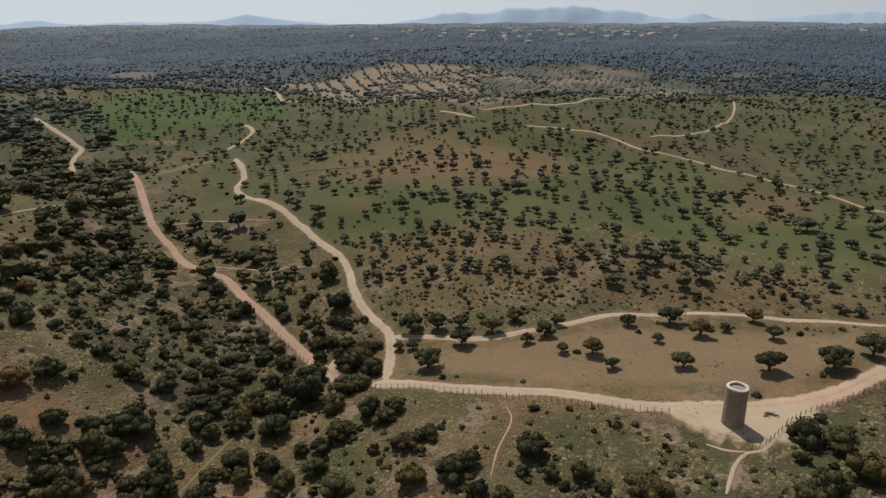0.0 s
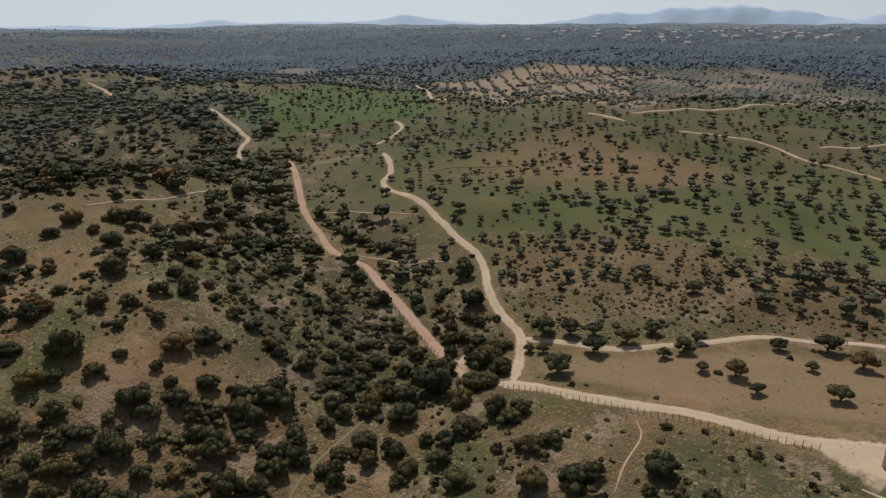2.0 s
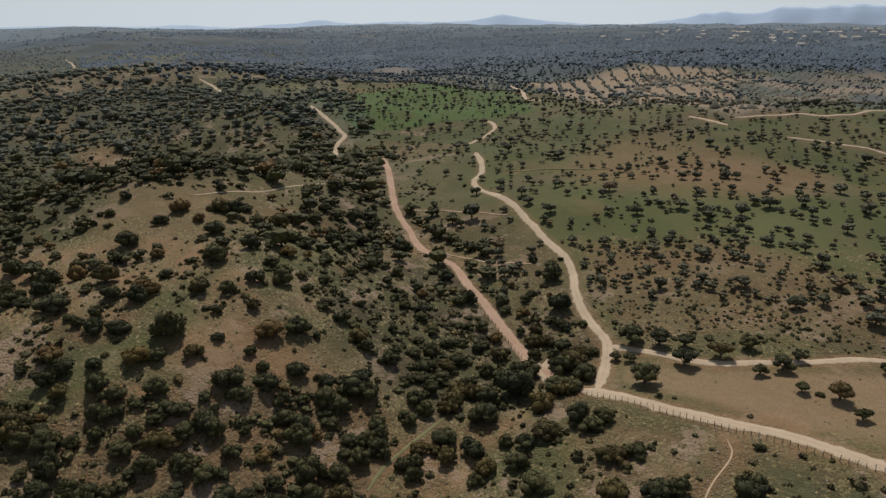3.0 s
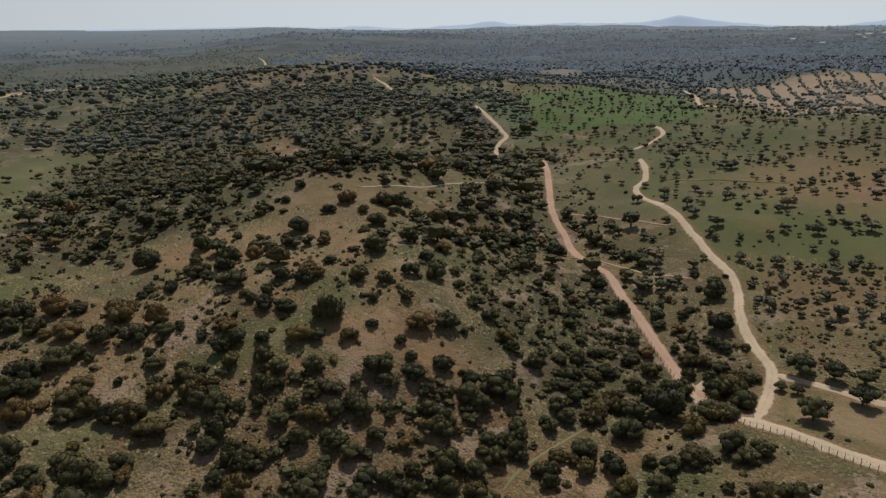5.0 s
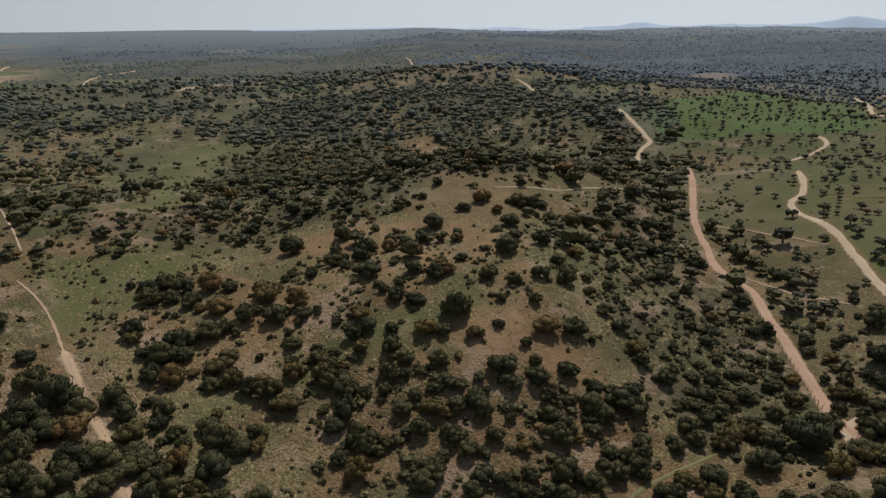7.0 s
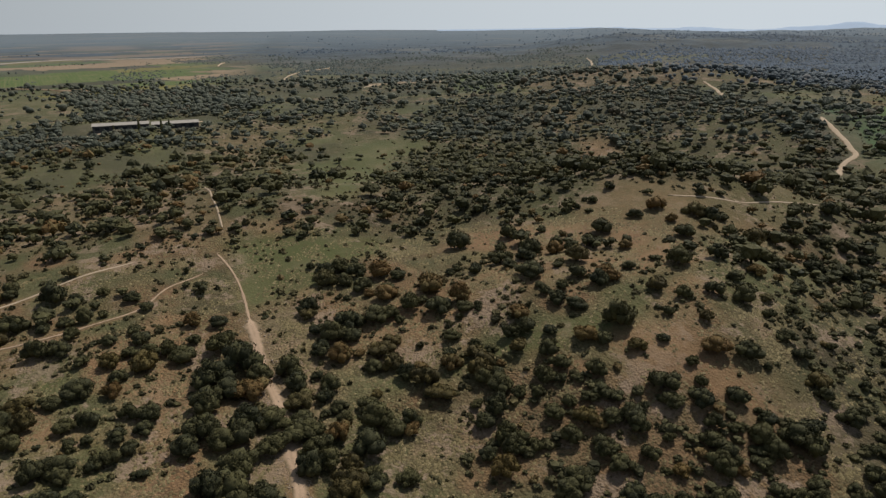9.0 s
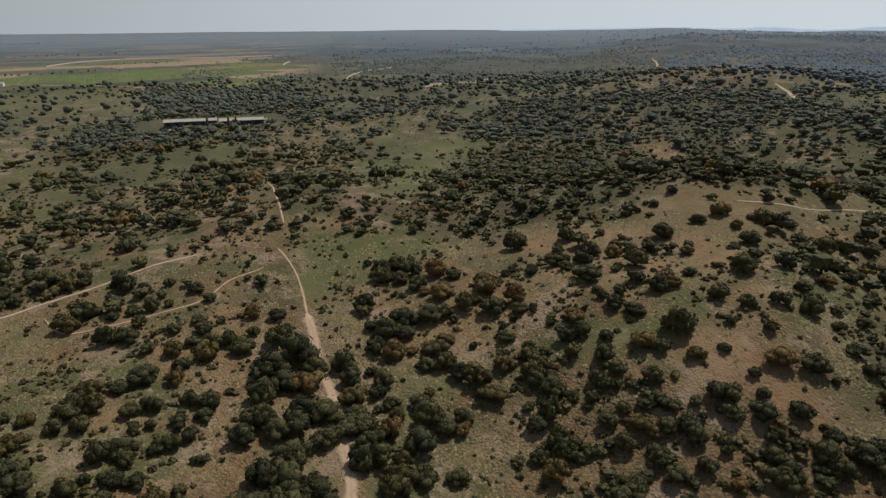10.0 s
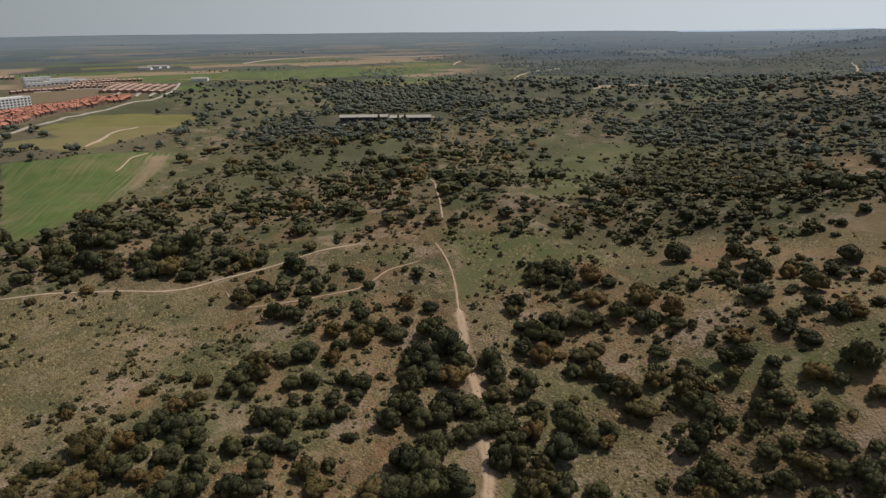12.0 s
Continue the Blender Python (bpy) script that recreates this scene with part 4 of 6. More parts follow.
OAKS['fold'] = [(-178.8, 46.6, 1.4), (-192.5, 70.0, 4.2), (-200.1, 68.1, 1.6), (-170.5, 75.0, 2.2), (-169.1, 80.2, 3.1), (-173.0, 69.0, 1.4), (-175.8, 68.3, 1.0), (-156.5, 85.1, 2.1), (-165.5, 92.0, 3.4), (-160.6, 106.0, 2.6), (-141.0, 93.8, 1.5), (-142.7, 85.0, 1.0), (-167.3, 102.9, 1.8), (-184.8, 114.2, 5.1), (-172.5, 123.3, 2.8), (-155.1, 114.1, 2.9), (-160.2, 125.4, 4.5), (-155.1, 131.2, 3.0), (-143.1, 122.8, 2.0), (-152.4, 135.6, 3.6), (-136.8, 130.5, 1.0), (-127.0, 128.2, 2.7), (-137.2, 111.1, 1.9), (-132.1, 115.2, 2.4), (-127.8, 124.2, 3.2), (-142.1, 48.2, 1.9), (-129.9, 69.8, 2.7), (-130.7, 78.8, 2.1), (-128.6, 84.4, 2.4), (-124.8, 86.9, 1.9), (-119.5, 86.1, 1.4), (-124.3, 96.9, 2.9)]
OAKS['fold'] += [(-115.6, 98.5, 1.6), (-119.9, 104.7, 1.2), (-121.0, 109.3, 1.0), (-114.1, 95.8, 2.8), (-118.3, 35.9, 1.3), (-127.9, 44.5, 1.7), (-116.8, 60.2, 2.5), (-117.3, 79.9, 2.7), (-117.5, 83.6, 2.2), (-112.2, 74.4, 2.1), (-109.1, 83.8, 2.0), (-105.4, 92.8, 1.8), (-97.5, 97.6, 2.6), (-106.8, 46.7, 1.9), (-101.1, 74.8, 3.2), (-97.8, 76.8, 2.4), (-91.5, 91.5, 2.5), (-88.8, 98.1, 3.4), (-88.8, 101.2, 2.1), (-99.2, 68.9, 2.4)]
RUSTY_OAKS['fold'] = [(-122.2, 83.1, 3.2), (-128.2, 57.4, 1.8), (-105.5, 40.7, 3.7), (-93.9, 90.1, 2.9)]
OAKS['ravine'] = [(-113.4, 181.8, 3.1), (-102.3, 151.1, 3.5), (-96.0, 153.7, 2.2), (-88.6, 149.5, 3.1), (-95.9, 163.1, 2.3), (-98.1, 199.1, 2.6), (-74.1, 123.4, 2.7), (-68.6, 129.5, 4.5), (-57.3, 117.4, 2.1), (-52.9, 123.3, 2.1), (-55.1, 124.8, 1.7), (-69.8, 115.1, 2.1), (-78.7, 112.0, 2.6), (-71.8, 108.5, 2.9), (-68.3, 108.4, 2.1), (-61.4, 107.3, 2.0), (-80.8, 101.1, 1.7), (-59.0, 113.4, 2.5), (-33.9, 151.1, 4.3), (-18.5, 152.7, 3.3), (-47.3, 111.4, 2.8), (-33.7, 110.7, 2.3), (-21.4, 110.8, 3.4), (-51.2, 128.6, 2.6), (-53.3, 137.6, 2.7), (-59.7, 137.9, 2.3)]
RUSTY_OAKS['ravine'] = [(-76.2, 144.6, 3.5), (-22.4, 160.4, 4.4), (-46.8, 131.4, 2.6)]
OAKS['thicket'] = [(-86.2, 219.4, 1.4), (-84.4, 225.0, 1.9), (-72.3, 202.0, 3.1), (-78.2, 205.5, 2.1), (-96.0, 222.5, 3.4), (-86.7, 194.2, 2.5), (-77.7, 179.5, 1.6), (-86.8, 186.4, 2.5), (-83.6, 161.3, 1.8), (-91.4, 159.6, 1.4), (-70.1, 175.1, 3.2), (-63.7, 166.0, 2.6), (-62.4, 186.4, 2.4), (-60.2, 189.4, 3.4), (-55.7, 175.4, 2.2), (-51.9, 176.3, 2.7), (-46.0, 170.7, 2.6), (-57.4, 161.3, 2.5), (-54.6, 164.4, 2.5), (-48.9, 162.5, 2.5), (-59.3, 153.9, 2.9), (-63.0, 150.5, 2.5), (-65.2, 157.2, 1.7), (-71.8, 157.0, 1.7), (-66.6, 147.0, 2.0), (-57.2, 140.6, 2.7), (-46.0, 145.2, 2.7), (-43.1, 151.6, 2.4), (-38.7, 149.1, 3.1), (-47.7, 187.1, 2.4), (-39.7, 181.9, 1.8), (-50.0, 203.5, 1.6)]
OAKS['thicket'] += [(-47.1, 222.3, 1.9), (-43.3, 212.7, 1.6), (-40.4, 217.6, 2.6), (-37.8, 223.3, 1.2), (-42.1, 197.9, 2.0), (-39.8, 203.7, 1.5), (-36.3, 197.5, 1.2), (-33.3, 181.4, 1.4), (-27.8, 178.6, 2.6), (-23.3, 181.0, 1.6), (-40.1, 175.7, 1.7), (-26.8, 168.4, 3.0), (-18.6, 166.1, 2.5)]
OAKS['thicket'] += [(-34.9, 151.5, 4.0), (-32.9, 155.0, 3.2), (-24.3, 147.0, 3.6), (-20.4, 147.1, 3.4), (-33.0, 162.7, 2.4), (-24.7, 156.6, 3.6), (-21.8, 160.0, 3.0), (-20.1, 164.8, 2.6), (-18.1, 155.4, 2.6), (-28.1, 164.1, 2.2)]
RUSTY_OAKS['thicket'] = [(-53.2, 149.1, 2.8), (-47.5, 139.9, 3.4), (-34.9, 170.5, 3.0), (-31.4, 169.8, 2.5)]


# ---- mesh helpers ----
def mesh_object(name, verts, faces, material, parent=None, smooth=False):
    me = bpy.data.meshes.new(name)
    me.from_pydata([tuple(v) for v in verts], [], [tuple(f) for f in faces])
    me.materials.append(material)
    if smooth:
        me.shade_smooth()
    ob = new(name, me)
    ob.parent = parent
    return ob


def part(name, bm, material, parent=None, label="", smooth=False):
    me = bpy.data.meshes.new(name)
    bm.to_mesh(me)
    bm.free()
    me.materials.append(material)
    if smooth:
        me.shade_smooth()
    ob = new(name, me)
    ob.parent = parent
    return tagged(ob, label)


def fast_mesh(name, co, tris, material, smooth=False):
    """A mesh of triangles from arrays."""
    me = bpy.data.meshes.new(name)
    me.vertices.add(len(co))
    me.vertices.foreach_set("co", np.ascontiguousarray(co, np.float32).ravel())
    n = len(tris)
    me.loops.add(3 * n)
    me.loops.foreach_set("vertex_index", np.ascontiguousarray(tris, np.int32).ravel())
    me.polygons.add(n)
    me.polygons.foreach_set("loop_start", np.arange(0, 3 * n, 3, dtype=np.int32))
    me.polygons.foreach_set("use_smooth", np.broadcast_to(smooth, n).astype(bool))
    me.materials.append(material)
    me.update(calc_edges=True)
    return me


def box(bm, x0, y0, z0, x1, y1, z1):
    r = bmesh.ops.create_cube(bm, size=1)["verts"]
    for v in r:
        v.co = Vector((x0 + (v.co.x + 0.5) * (x1 - x0), y0 + (v.co.y + 0.5) * (y1 - y0), z0 + (v.co.z + 0.5) * (z1 - z0)))
    return r


# ---- where things lie ----
def smooth_line(points, step):
    """Catmull-Rom through the points, a vertex every step metres."""
    p = np.array(points, float)
    p = np.vstack([2 * p[0] - p[1], p, 2 * p[-1] - p[-2]])
    out = []
    for i in range(1, len(p) - 2):
        n = max(2, int(np.hypot(*(p[i + 1] - p[i])) / step))
        t = np.linspace(0, 1, n, endpoint=False)[:, None]
        a, b, c, d = p[i - 1], p[i], p[i + 1], p[i + 2]
        out.append(0.5 * (2 * b + (c - a) * t + (2 * a - 5 * b + 4 * c - d) * t ** 2 + (3 * b - a - 3 * c + d) * t ** 3))
    return np.vstack(out + [p[-2:-1]])


def line_distance(x, y, line):
    best = np.full(np.shape(x), 1e9)
    for a, b in zip(line[:-1], line[1:]):
        d = b - a
        t = np.clip(((x - a[0]) * d[0] + (y - a[1]) * d[1]) / max(d @ d, 1e-6), 0, 1)
        best = np.minimum(best, np.hypot(x - a[0] - t * d[0], y - a[1] - t * d[1]))
    return best


def zone(name, x, y, soft=0.06):
    """1 inside a zone, 0 outside, with an edge that is soft by a part of the distance."""
    p = np.array(ZONES[name], float)
    inside = np.zeros(np.shape(x), bool)
    for a, b in zip(p, np.roll(p, -1, 0)):
        cross = (a[1] > y) != (b[1] > y)
        inside ^= cross & (x < (b[0] - a[0]) * (y - a[1]) / (b[1] - a[1] + 1e-9) + a[0])
    d = line_distance(x, y, np.vstack([p, p[:1]])) * np.where(inside, 1, -1)
    return np.clip(0.5 + d / (soft * np.hypot(x, y) + 4), 0, 1)


def drift(x, y, size, seed=0):
    """Smooth noise between 0 and 1 over the plan."""
    s = np.zeros(np.shape(x))
    for k in range(6):
        a = k * 1.9 + seed
        w = size * (0.6 + 0.23 * k)
        s = s + np.sin((x * math.cos(a) + y * math.sin(a)) * 6.2832 / w + 2.1 * k + seed + 1.5 * np.sin((x * math.sin(a) - y * math.cos(a)) * 3.1 / w))
    return 0.5 + s / 6


LINES = {k: smooth_line(v[2], 8.0) for k, v in TRACKS.items()}


def near_tracks(x, y):
    best = np.full(np.shape(x), 1e9)
    for k, line in LINES.items():
        best = np.minimum(best, line_distance(x, y, line) - TRACKS[k][0] / 2)
    return best


def pasture(x, y):
    """Whether a spot lies on the oak pasture east of the red track."""
    return (x + 0.33 * y > 10) | ((y > 147) & (x + 0.70 * y > 92))


# ---- the ground: one sheet to the horizon ----
def ground():
    ang = np.radians(np.concatenate([np.arange(-50, 128, 0.5), np.arange(128, 310, 2.0)]))
    rad = np.concatenate([[8, 16, 26, 36, 48], 58 * 1.0140 ** np.arange(330)])
    rad = np.append(rad[rad < 4850], 4900)
    A, R = np.meshgrid(ang, rad)
    x, y = (-np.sin(A) * R).ravel(), (np.cos(A) * R).ravel()
    na, nr = len(ang), len(rad)
    co = np.column_stack([np.append(x, 0), np.append(y, 0), np.append(height(x, y), height(0, 0))])
    i = np.arange(na * nr).reshape(nr, na)
    a, b, c, d = i[:-1], np.roll(i, -1, 1)[:-1], np.roll(i, -1, 1)[1:], i[1:]
    tris = np.vstack([np.stack([a, b, c], -1).reshape(-1, 3), np.stack([a, c, d], -1).reshape(-1, 3),
                      np.stack([np.full(na, na * nr), np.roll(i[0], -1), i[0]], -1)])
    me = fast_mesh("ground", co, tris[:, ::-1], GROUND, True)
    x, y = co[:, 0], co[:, 1]
    r = np.hypot(x, y)
    near = near_tracks(x, y)
    meadowland = zone("oak_green", x, y)
    oak = np.clip((x + 0.33 * y - 10) / 40, 0, 1) * np.clip((r - 180) / 60, 0, 1) * np.clip((1500 - r) / 400, 0, 1)
    green = np.maximum.reduce([meadowland * 0.5 * np.clip(drift(x, y, 170, 13) * 1.8, 0.2, 1.4), oak * np.clip(0.5 + 2.2 * (drift(x, y, 130, 41) - 0.45), 0.1, 0.98), 1.2 * zone("green_field", x, y, 0.03), 0.7 * zone("grass_left", x, y, 0.1) * drift(x, y, 60), 0.75 * zone("grass_mid", x, y), 0.8 * zone("green_valley", x, y, 0.1),
                               0.75 * zone("grass_far", x, y), np.clip((drift(x, y, 95, 3) - 0.47) * 4, 0, 0.8), 0.85 * np.clip((drift(x, y, 52, 27) - 0.46) * 5, 0, 1) * (r < 290) * (x < -25), 0.55 * zone("heath_near", x, y) * drift(x, y, 22, 4), 0.6 * np.clip((r - 200) / 60, 0, 1) * (-x > 0.5 * y) * (r < 700) * np.clip(drift(x, y, 70, 33) * 1.5, 0, 1), pasture(x, y) * (r > 210) * (r < 700) * np.clip((drift(x, y, 90, 71) - 0.27) * 3.4, 0.2, 1.0), 1.1 * zone("bright_grass", x, y, 0.1), 1.06 * zone("bright_grass_b", x, y, 0.1)])
    bare = np.maximum.reduce([0.60 * zone("meadow", x, y), 0.62 * zone("oak_brown", x, y), 0.85 * zone("hill_brown", x, y, 0.1), 0.5 * oak * np.clip((drift(x, y, 120, 45) - 0.6) * 4, 0, 1), 0.95 * zone("knoll", x, y), 0.9 * zone("spur", x, y),
                              1.05 * zone("bare_slope", x, y), 0.8 * zone("bare_dots", x, y, 0.1), 0.62 * zone("stony", x, y), 0.9 * zone("red_soil", x, y) * drift(x, y, 80),
                              np.clip(1 - near / 2.5, 0, 1) * (r < 700), np.clip((drift(x, y, 75, 8) - 0.62) * 4, 0, np.where(oak > 0.3, 0.4, 0.8)) * (r < 700), 0.35 * zone("wedge", x, y), np.clip((drift(x, y, 48, 15) - 0.44) * 3.5, 0, 0.9) * (r < 280) * (x < -35) * (1 - 0.85 * zone("grass_left", x, y, 0.1))])
    scrub = np.maximum.reduce([0.85 * zone("heath_near", x, y), 0.34 * zone("oak_brown", x, y), 0.45 * zone("track_scrub", x, y), 0.36 * zone("stony", x, y), 0.7 * zone("hollow_wood", x, y), 0.74 * np.clip(drift(x, y, 90, 21) * 1.7, 0, 1) * np.clip((r - 190) / 60, 0, 1) * (-x > 0.6 * y) * (r < 700), 0.58 * zone("slope_scrub", x, y, 0.1), 0.7 * zone("thicket", x, y), 0.85 * zone("dark_wood", x, y, 0.1), np.clip((r - 620) / 200, 0, 1) * np.clip((2900 - r) / 700, 0, 1) * np.clip(drift(x, y, 420, 5) * 1.9 - 0.1, 0, 1) * (1 - zone("olive", x, y))])
    scrub = np.maximum(scrub, 0.36 * pasture(x, y) * np.clip((r - 270) / 100, 0, 1) * (r < 720) * (1 - zone("olive", x, y)))
    bare = bare * (1 - 0.8 * zone("dark_wood", x, y, 0.1))
    hillside = np.clip((r - 230) / 120, 0, 1) * np.clip((-x - 0.33 * y) / 60, 0, 1) * (r < 1500) * ~pasture(x, y)
    green = np.maximum(green, hillside * np.clip(0.55 + 0.8 * drift(x, y, 140, 61), 0, 0.95))
    bare = bare * (1 - 0.65 * hillside * np.clip((r - 270) / 80, 0, 1))
    bare = bare * np.where(pasture(x, y) & (r > 200) & (zone("oak_brown", x, y) < 0.5), 0.6, 1.0)
    plain = np.clip((-x - 700) / 300, 0, 1) * np.clip((-0.35 * x - y) / 300, 0, 1)
    # patchwork of strip fields on the plain
    u, v = 0.94 * x + 0.34 * y + 30 * drift(x, y, 500, 2), 0.94 * y - 0.34 * x + 25 * drift(x, y, 400, 6)
    row = np.floor(u / 84)
    col = np.floor(v / 330 + 0.37 * row)
    strip = np.modf(np.abs(np.sin(row * 12.9898 + col * 78.233)) * 43758.5453)[0]
    scrub = np.maximum.reduce([scrub * (1 - plain), 0.9 * plain * (strip > 0.9), 0.8 * zone("hedge", x, y, 0.01), 0.75 * zone("rape_scrub", x, y, 0.01)])
    # strip fields lose contrast with distance, haze put into their masks
    hazy = plain * np.clip((2600 - r) / 1200, 0.5, 1)
    # share of painted haze in the ground colour, growing with range
    ground_haze = (np.maximum(np.where(pasture(x, y), 0.05, 0.34) * np.clip((r - 200) / 420, 0, 1), np.clip((r - 620) / np.where(-x > y, 900, 420), 0, 1)) + np.clip((r - np.where(plain > 0.5, 1500, 2000)) / 2200, 0, 1)) * (1 - 0.6 * zone("olive", x, y)) * (1 - 0.55 * (-x > 0.6 * y) * np.clip((2100 - r) / 700, 0, 1)) * (1 - 0.4 * plain * np.clip((3200 - r) / 1500, 0, 1))
    ground_haze = np.maximum(ground_haze, 0.66 * zone("olive", x, y))
    yard = np.clip(1.25 - np.hypot(x - 60, y - 117) / 11, 0, 1)
    bare = np.maximum(bare * (1 - plain), yard)
    wheat = np.maximum(zone("wheat", x, y, 0.01), hazy * ((strip > 0.52) & (strip < 0.74)))
    rape = np.maximum(zone("rape", x, y, 0.01), hazy * ((strip > 0.74) & (strip < 0.9)))
    stubble = np.maximum.reduce([zone("stubble", x, y, 0.025), np.clip(1.3 * hazy, 0, 1) * (strip < 0.24), zone("olive", x, y) * (0.28 + 0.45 * drift(x, y, 110, 12) + 0.55 * (x < 40)), 0.3 * zone("town", x, y), 0.47 * zone("meadow", x, y), 0.47 * zone("lane_stony", x, y), 0.42 * zone("grass_left", x, y, 0.1), 0.43 * np.clip((20 - y) / 60, 0, 1) * (r > 150) * (r < 620) * np.clip((-x - 100) / 60, 0, 1)])
    for name, g, b, w, straw in PAINT:
        m = zone(name, x, y, 0.04)
        green, bare, scrub, stubble = (v * (1 - m) + m * value for v, value in ((green, g), (bare, b), (scrub, w), (stubble, straw)))
    stubble = np.where(zone("wheat", x, y, 0.005) > 0.5, zone("stubble", x, y, 0.025), stubble)
    built = 1 - 0.9 * zone("town", x, y, 0.02)
    wheat, rape = wheat * built, rape * built
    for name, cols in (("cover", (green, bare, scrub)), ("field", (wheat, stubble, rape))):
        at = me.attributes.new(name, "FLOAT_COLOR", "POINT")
        at.data.foreach_set("color", np.column_stack([*cols, ground_haze]).astype(np.float32).ravel())
    at = me.attributes.new("grazed", "FLOAT", "POINT")
    at.data.foreach_set("value", np.maximum.reduce([0.8 * zone("meadow", x, y), 0.8 * zone("oak_green", x, y), 0.8 * oak, plain, zone("rape", x, y), zone("wheat", x, y), 0.7 * zone("knoll", x, y), 0.6 * zone("spur", x, y)]).astype(np.float32))
    return tagged(new("ground", me), "rolling dry grassland with bare earth, green meadows and fields", "ground", kind="structure")


ground()


def track(name, width, kind, points):
    line = smooth_line(points, 1.2 if width < 20 and abs(points[0][0]) < 400 else 5.0)
    d = np.gradient(line, axis=0)
    d /= np.maximum(np.hypot(d[:, 0], d[:, 1]), 1e-6)[:, None]
    side = np.column_stack([-d[:, 1], d[:, 0]])
    n, across = len(line), 7
    ends = np.minimum(np.arange(n), np.arange(n)[::-1])
    half = width * (0.39 if width < 10 else 0.5) * (0.93 + 0.16 * drift(line[:, 0], line[:, 1], 9, 1) + 0.2 * drift(line[:, 0], line[:, 1], 31, 4)) * (np.clip(0.45 + ends / 5, 0, 1) if width < 10 else np.sqrt(np.clip(ends / (n / 2), 0.02, 1)))
    k = np.linspace(-1, 1, across) * np.array([1.35, 1.0, 1.0, 1.0, 1.0, 1.0, 1.35])
    fray = np.random.default_rng(len(name)).normal(0, 0.16, (n, 2)) * (2.2 if width > 10 else 2.6 if kind == "earth" else 1.0)
    wob = np.where(k[None, :] > 0.9, fray[:, :1], np.where(k[None, :] < -0.9, fray[:, 1:], 0.0)) * 2.0
    p = line[:, None, :] + side[:, None, :] * ((k[None, :] + wob * 0.4) * half[:, None])[..., None]
    x, y = p[..., 0].ravel(), p[..., 1].ravel()
    r = np.hypot(x, y)
    z = height(x, y)
    lift = 0.03 + 0.0010 * r
    rut = np.tile(np.array([0, 1.02, 1, 1.15, 1, 1.02, 0]), n) * lift - np.tile(np.array([0.25, 0, 0, 0, 0, 0, 0.25]), n) * lift
    i = np.arange(n * across).reshape(n, across)
    a, b, c, e = i[:-1, :-1].ravel(), i[:-1, 1:].ravel(), i[1:, 1:].ravel(), i[1:, :-1].ravel()
    tris = np.vstack([np.column_stack([a, c, b]), np.column_stack([a, e, c])])
    me = fast_mesh(name, np.column_stack([x, y, z + rut]), tris, TRACK[kind], True)
    at = me.attributes.new("across", "FLOAT", "POINT")
    at.data.foreach_set("value", np.tile(np.abs(k) if width < 10 else 0.25 + 0.75 * np.abs(k), n).astype(np.float32))
    text = {"pale": "pale dusty unpaved track across dry grassland", "rosy": "broad pinkish dusty track beside a pasture", "red": "reddish bare-earth track along a scrubby slope",
            "green": "narrow grassy path in a gully", "earth": "stony trodden path over dry slopes", "paved": "pale paved road along the edge of town"}[kind]
    tagged(new("road", me), text, "road", kind="structure")


for key, (w, kind, points) in TRACKS.items():
    track(key, w, kind, points)


# ---- trees ----
def ico(sub):
    bm = bmesh.new()
    bmesh.ops.create_icosphere(bm, subdivisions=sub, radius=1)
    co = np.array([v.co for v in bm.verts])
    tris = np.array([[v.index for v in f.verts] for f in bm.faces])
    bm.free()
    return co, tris


def crown_arrays(rng, lobes, sub, tufts, tuft_size, flat=0.72, spread=0.62):
    """A lumpy crown about 2 m wide (radius 1), its foot at z = 0: rounded lobes that overlap, with leaf tufts standing off them."""
    base, tri = ico(sub)
    cos, tris, n = [], [], 0
    cents = []
    for k in range(lobes):
        a = k * 2.4 + rng.uniform(-0.5, 0.5)
        q = spread * math.sqrt((k + 0.35) / lobes) * (rng.uniform(0.75, 1.3) if lobes > 3 else 1)
        size = rng.uniform(0.28, 0.54) * (1.15 if k < 2 else 1) * (1.5 if lobes < 4 else 0.82 if lobes > 11 else 1)
        c = np.array([math.cos(a) * q, math.sin(a) * q, (0.62 + 0.35 * max(0, 1 - q / 0.62) + rng.uniform(-0.22, 0.18)) * flat])
        cents.append((c, size))
        ph = rng.uniform(0, 6.28, 3)
        bumpy = 1 + 0.16 * np.sin(base @ np.array([4.1, 3.3, 2.2]) + ph[0]) + 0.13 * np.sin(base @ np.array([-3.2, 6.1, 4.4]) + ph[1]) + rng.uniform(-0.10, 0.10, len(base))
        v = base * bumpy[:, None] * size
        v[:, 2] *= 0.85
        cos.append(v + c)
        tris.append(tri + n)
        n += len(base)
    for k in range(tufts):
        c, size = cents[rng.integers(len(cents))]
        d = rng.normal(0, 1, 3)
        d[2] = abs(d[2]) * 1.2 - 0.35
        d /= np.linalg.norm(d)
        p = c + d * size * np.array([1, 1, 0.85]) * rng.uniform(0.88, 1.2)
        u = np.cross(d, rng.normal(0, 1, 3))
        u /= np.linalg.norm(u)
        w = np.cross(d, u)
        s = tuft_size * rng.uniform(0.7, 1.4)
        quad = np.array([p + u * s - d * s * 0.5, p + w * s * 0.8 + d * s * 0.3, p - u * s - d * s * 0.5, p - w * s * 0.8 + d * s * 0.4])
        cos.append(quad)
        tris.append(np.array([[0, 1, 2], [0, 2, 3]]) + n)
        n += 4
    return np.vstack(cos), np.vstack(tris)


RNG = np.random.default_rng(7)


def near_crown(lobes, flat, material):
    """Rounded lobes under a coat of flat leaf sprays."""
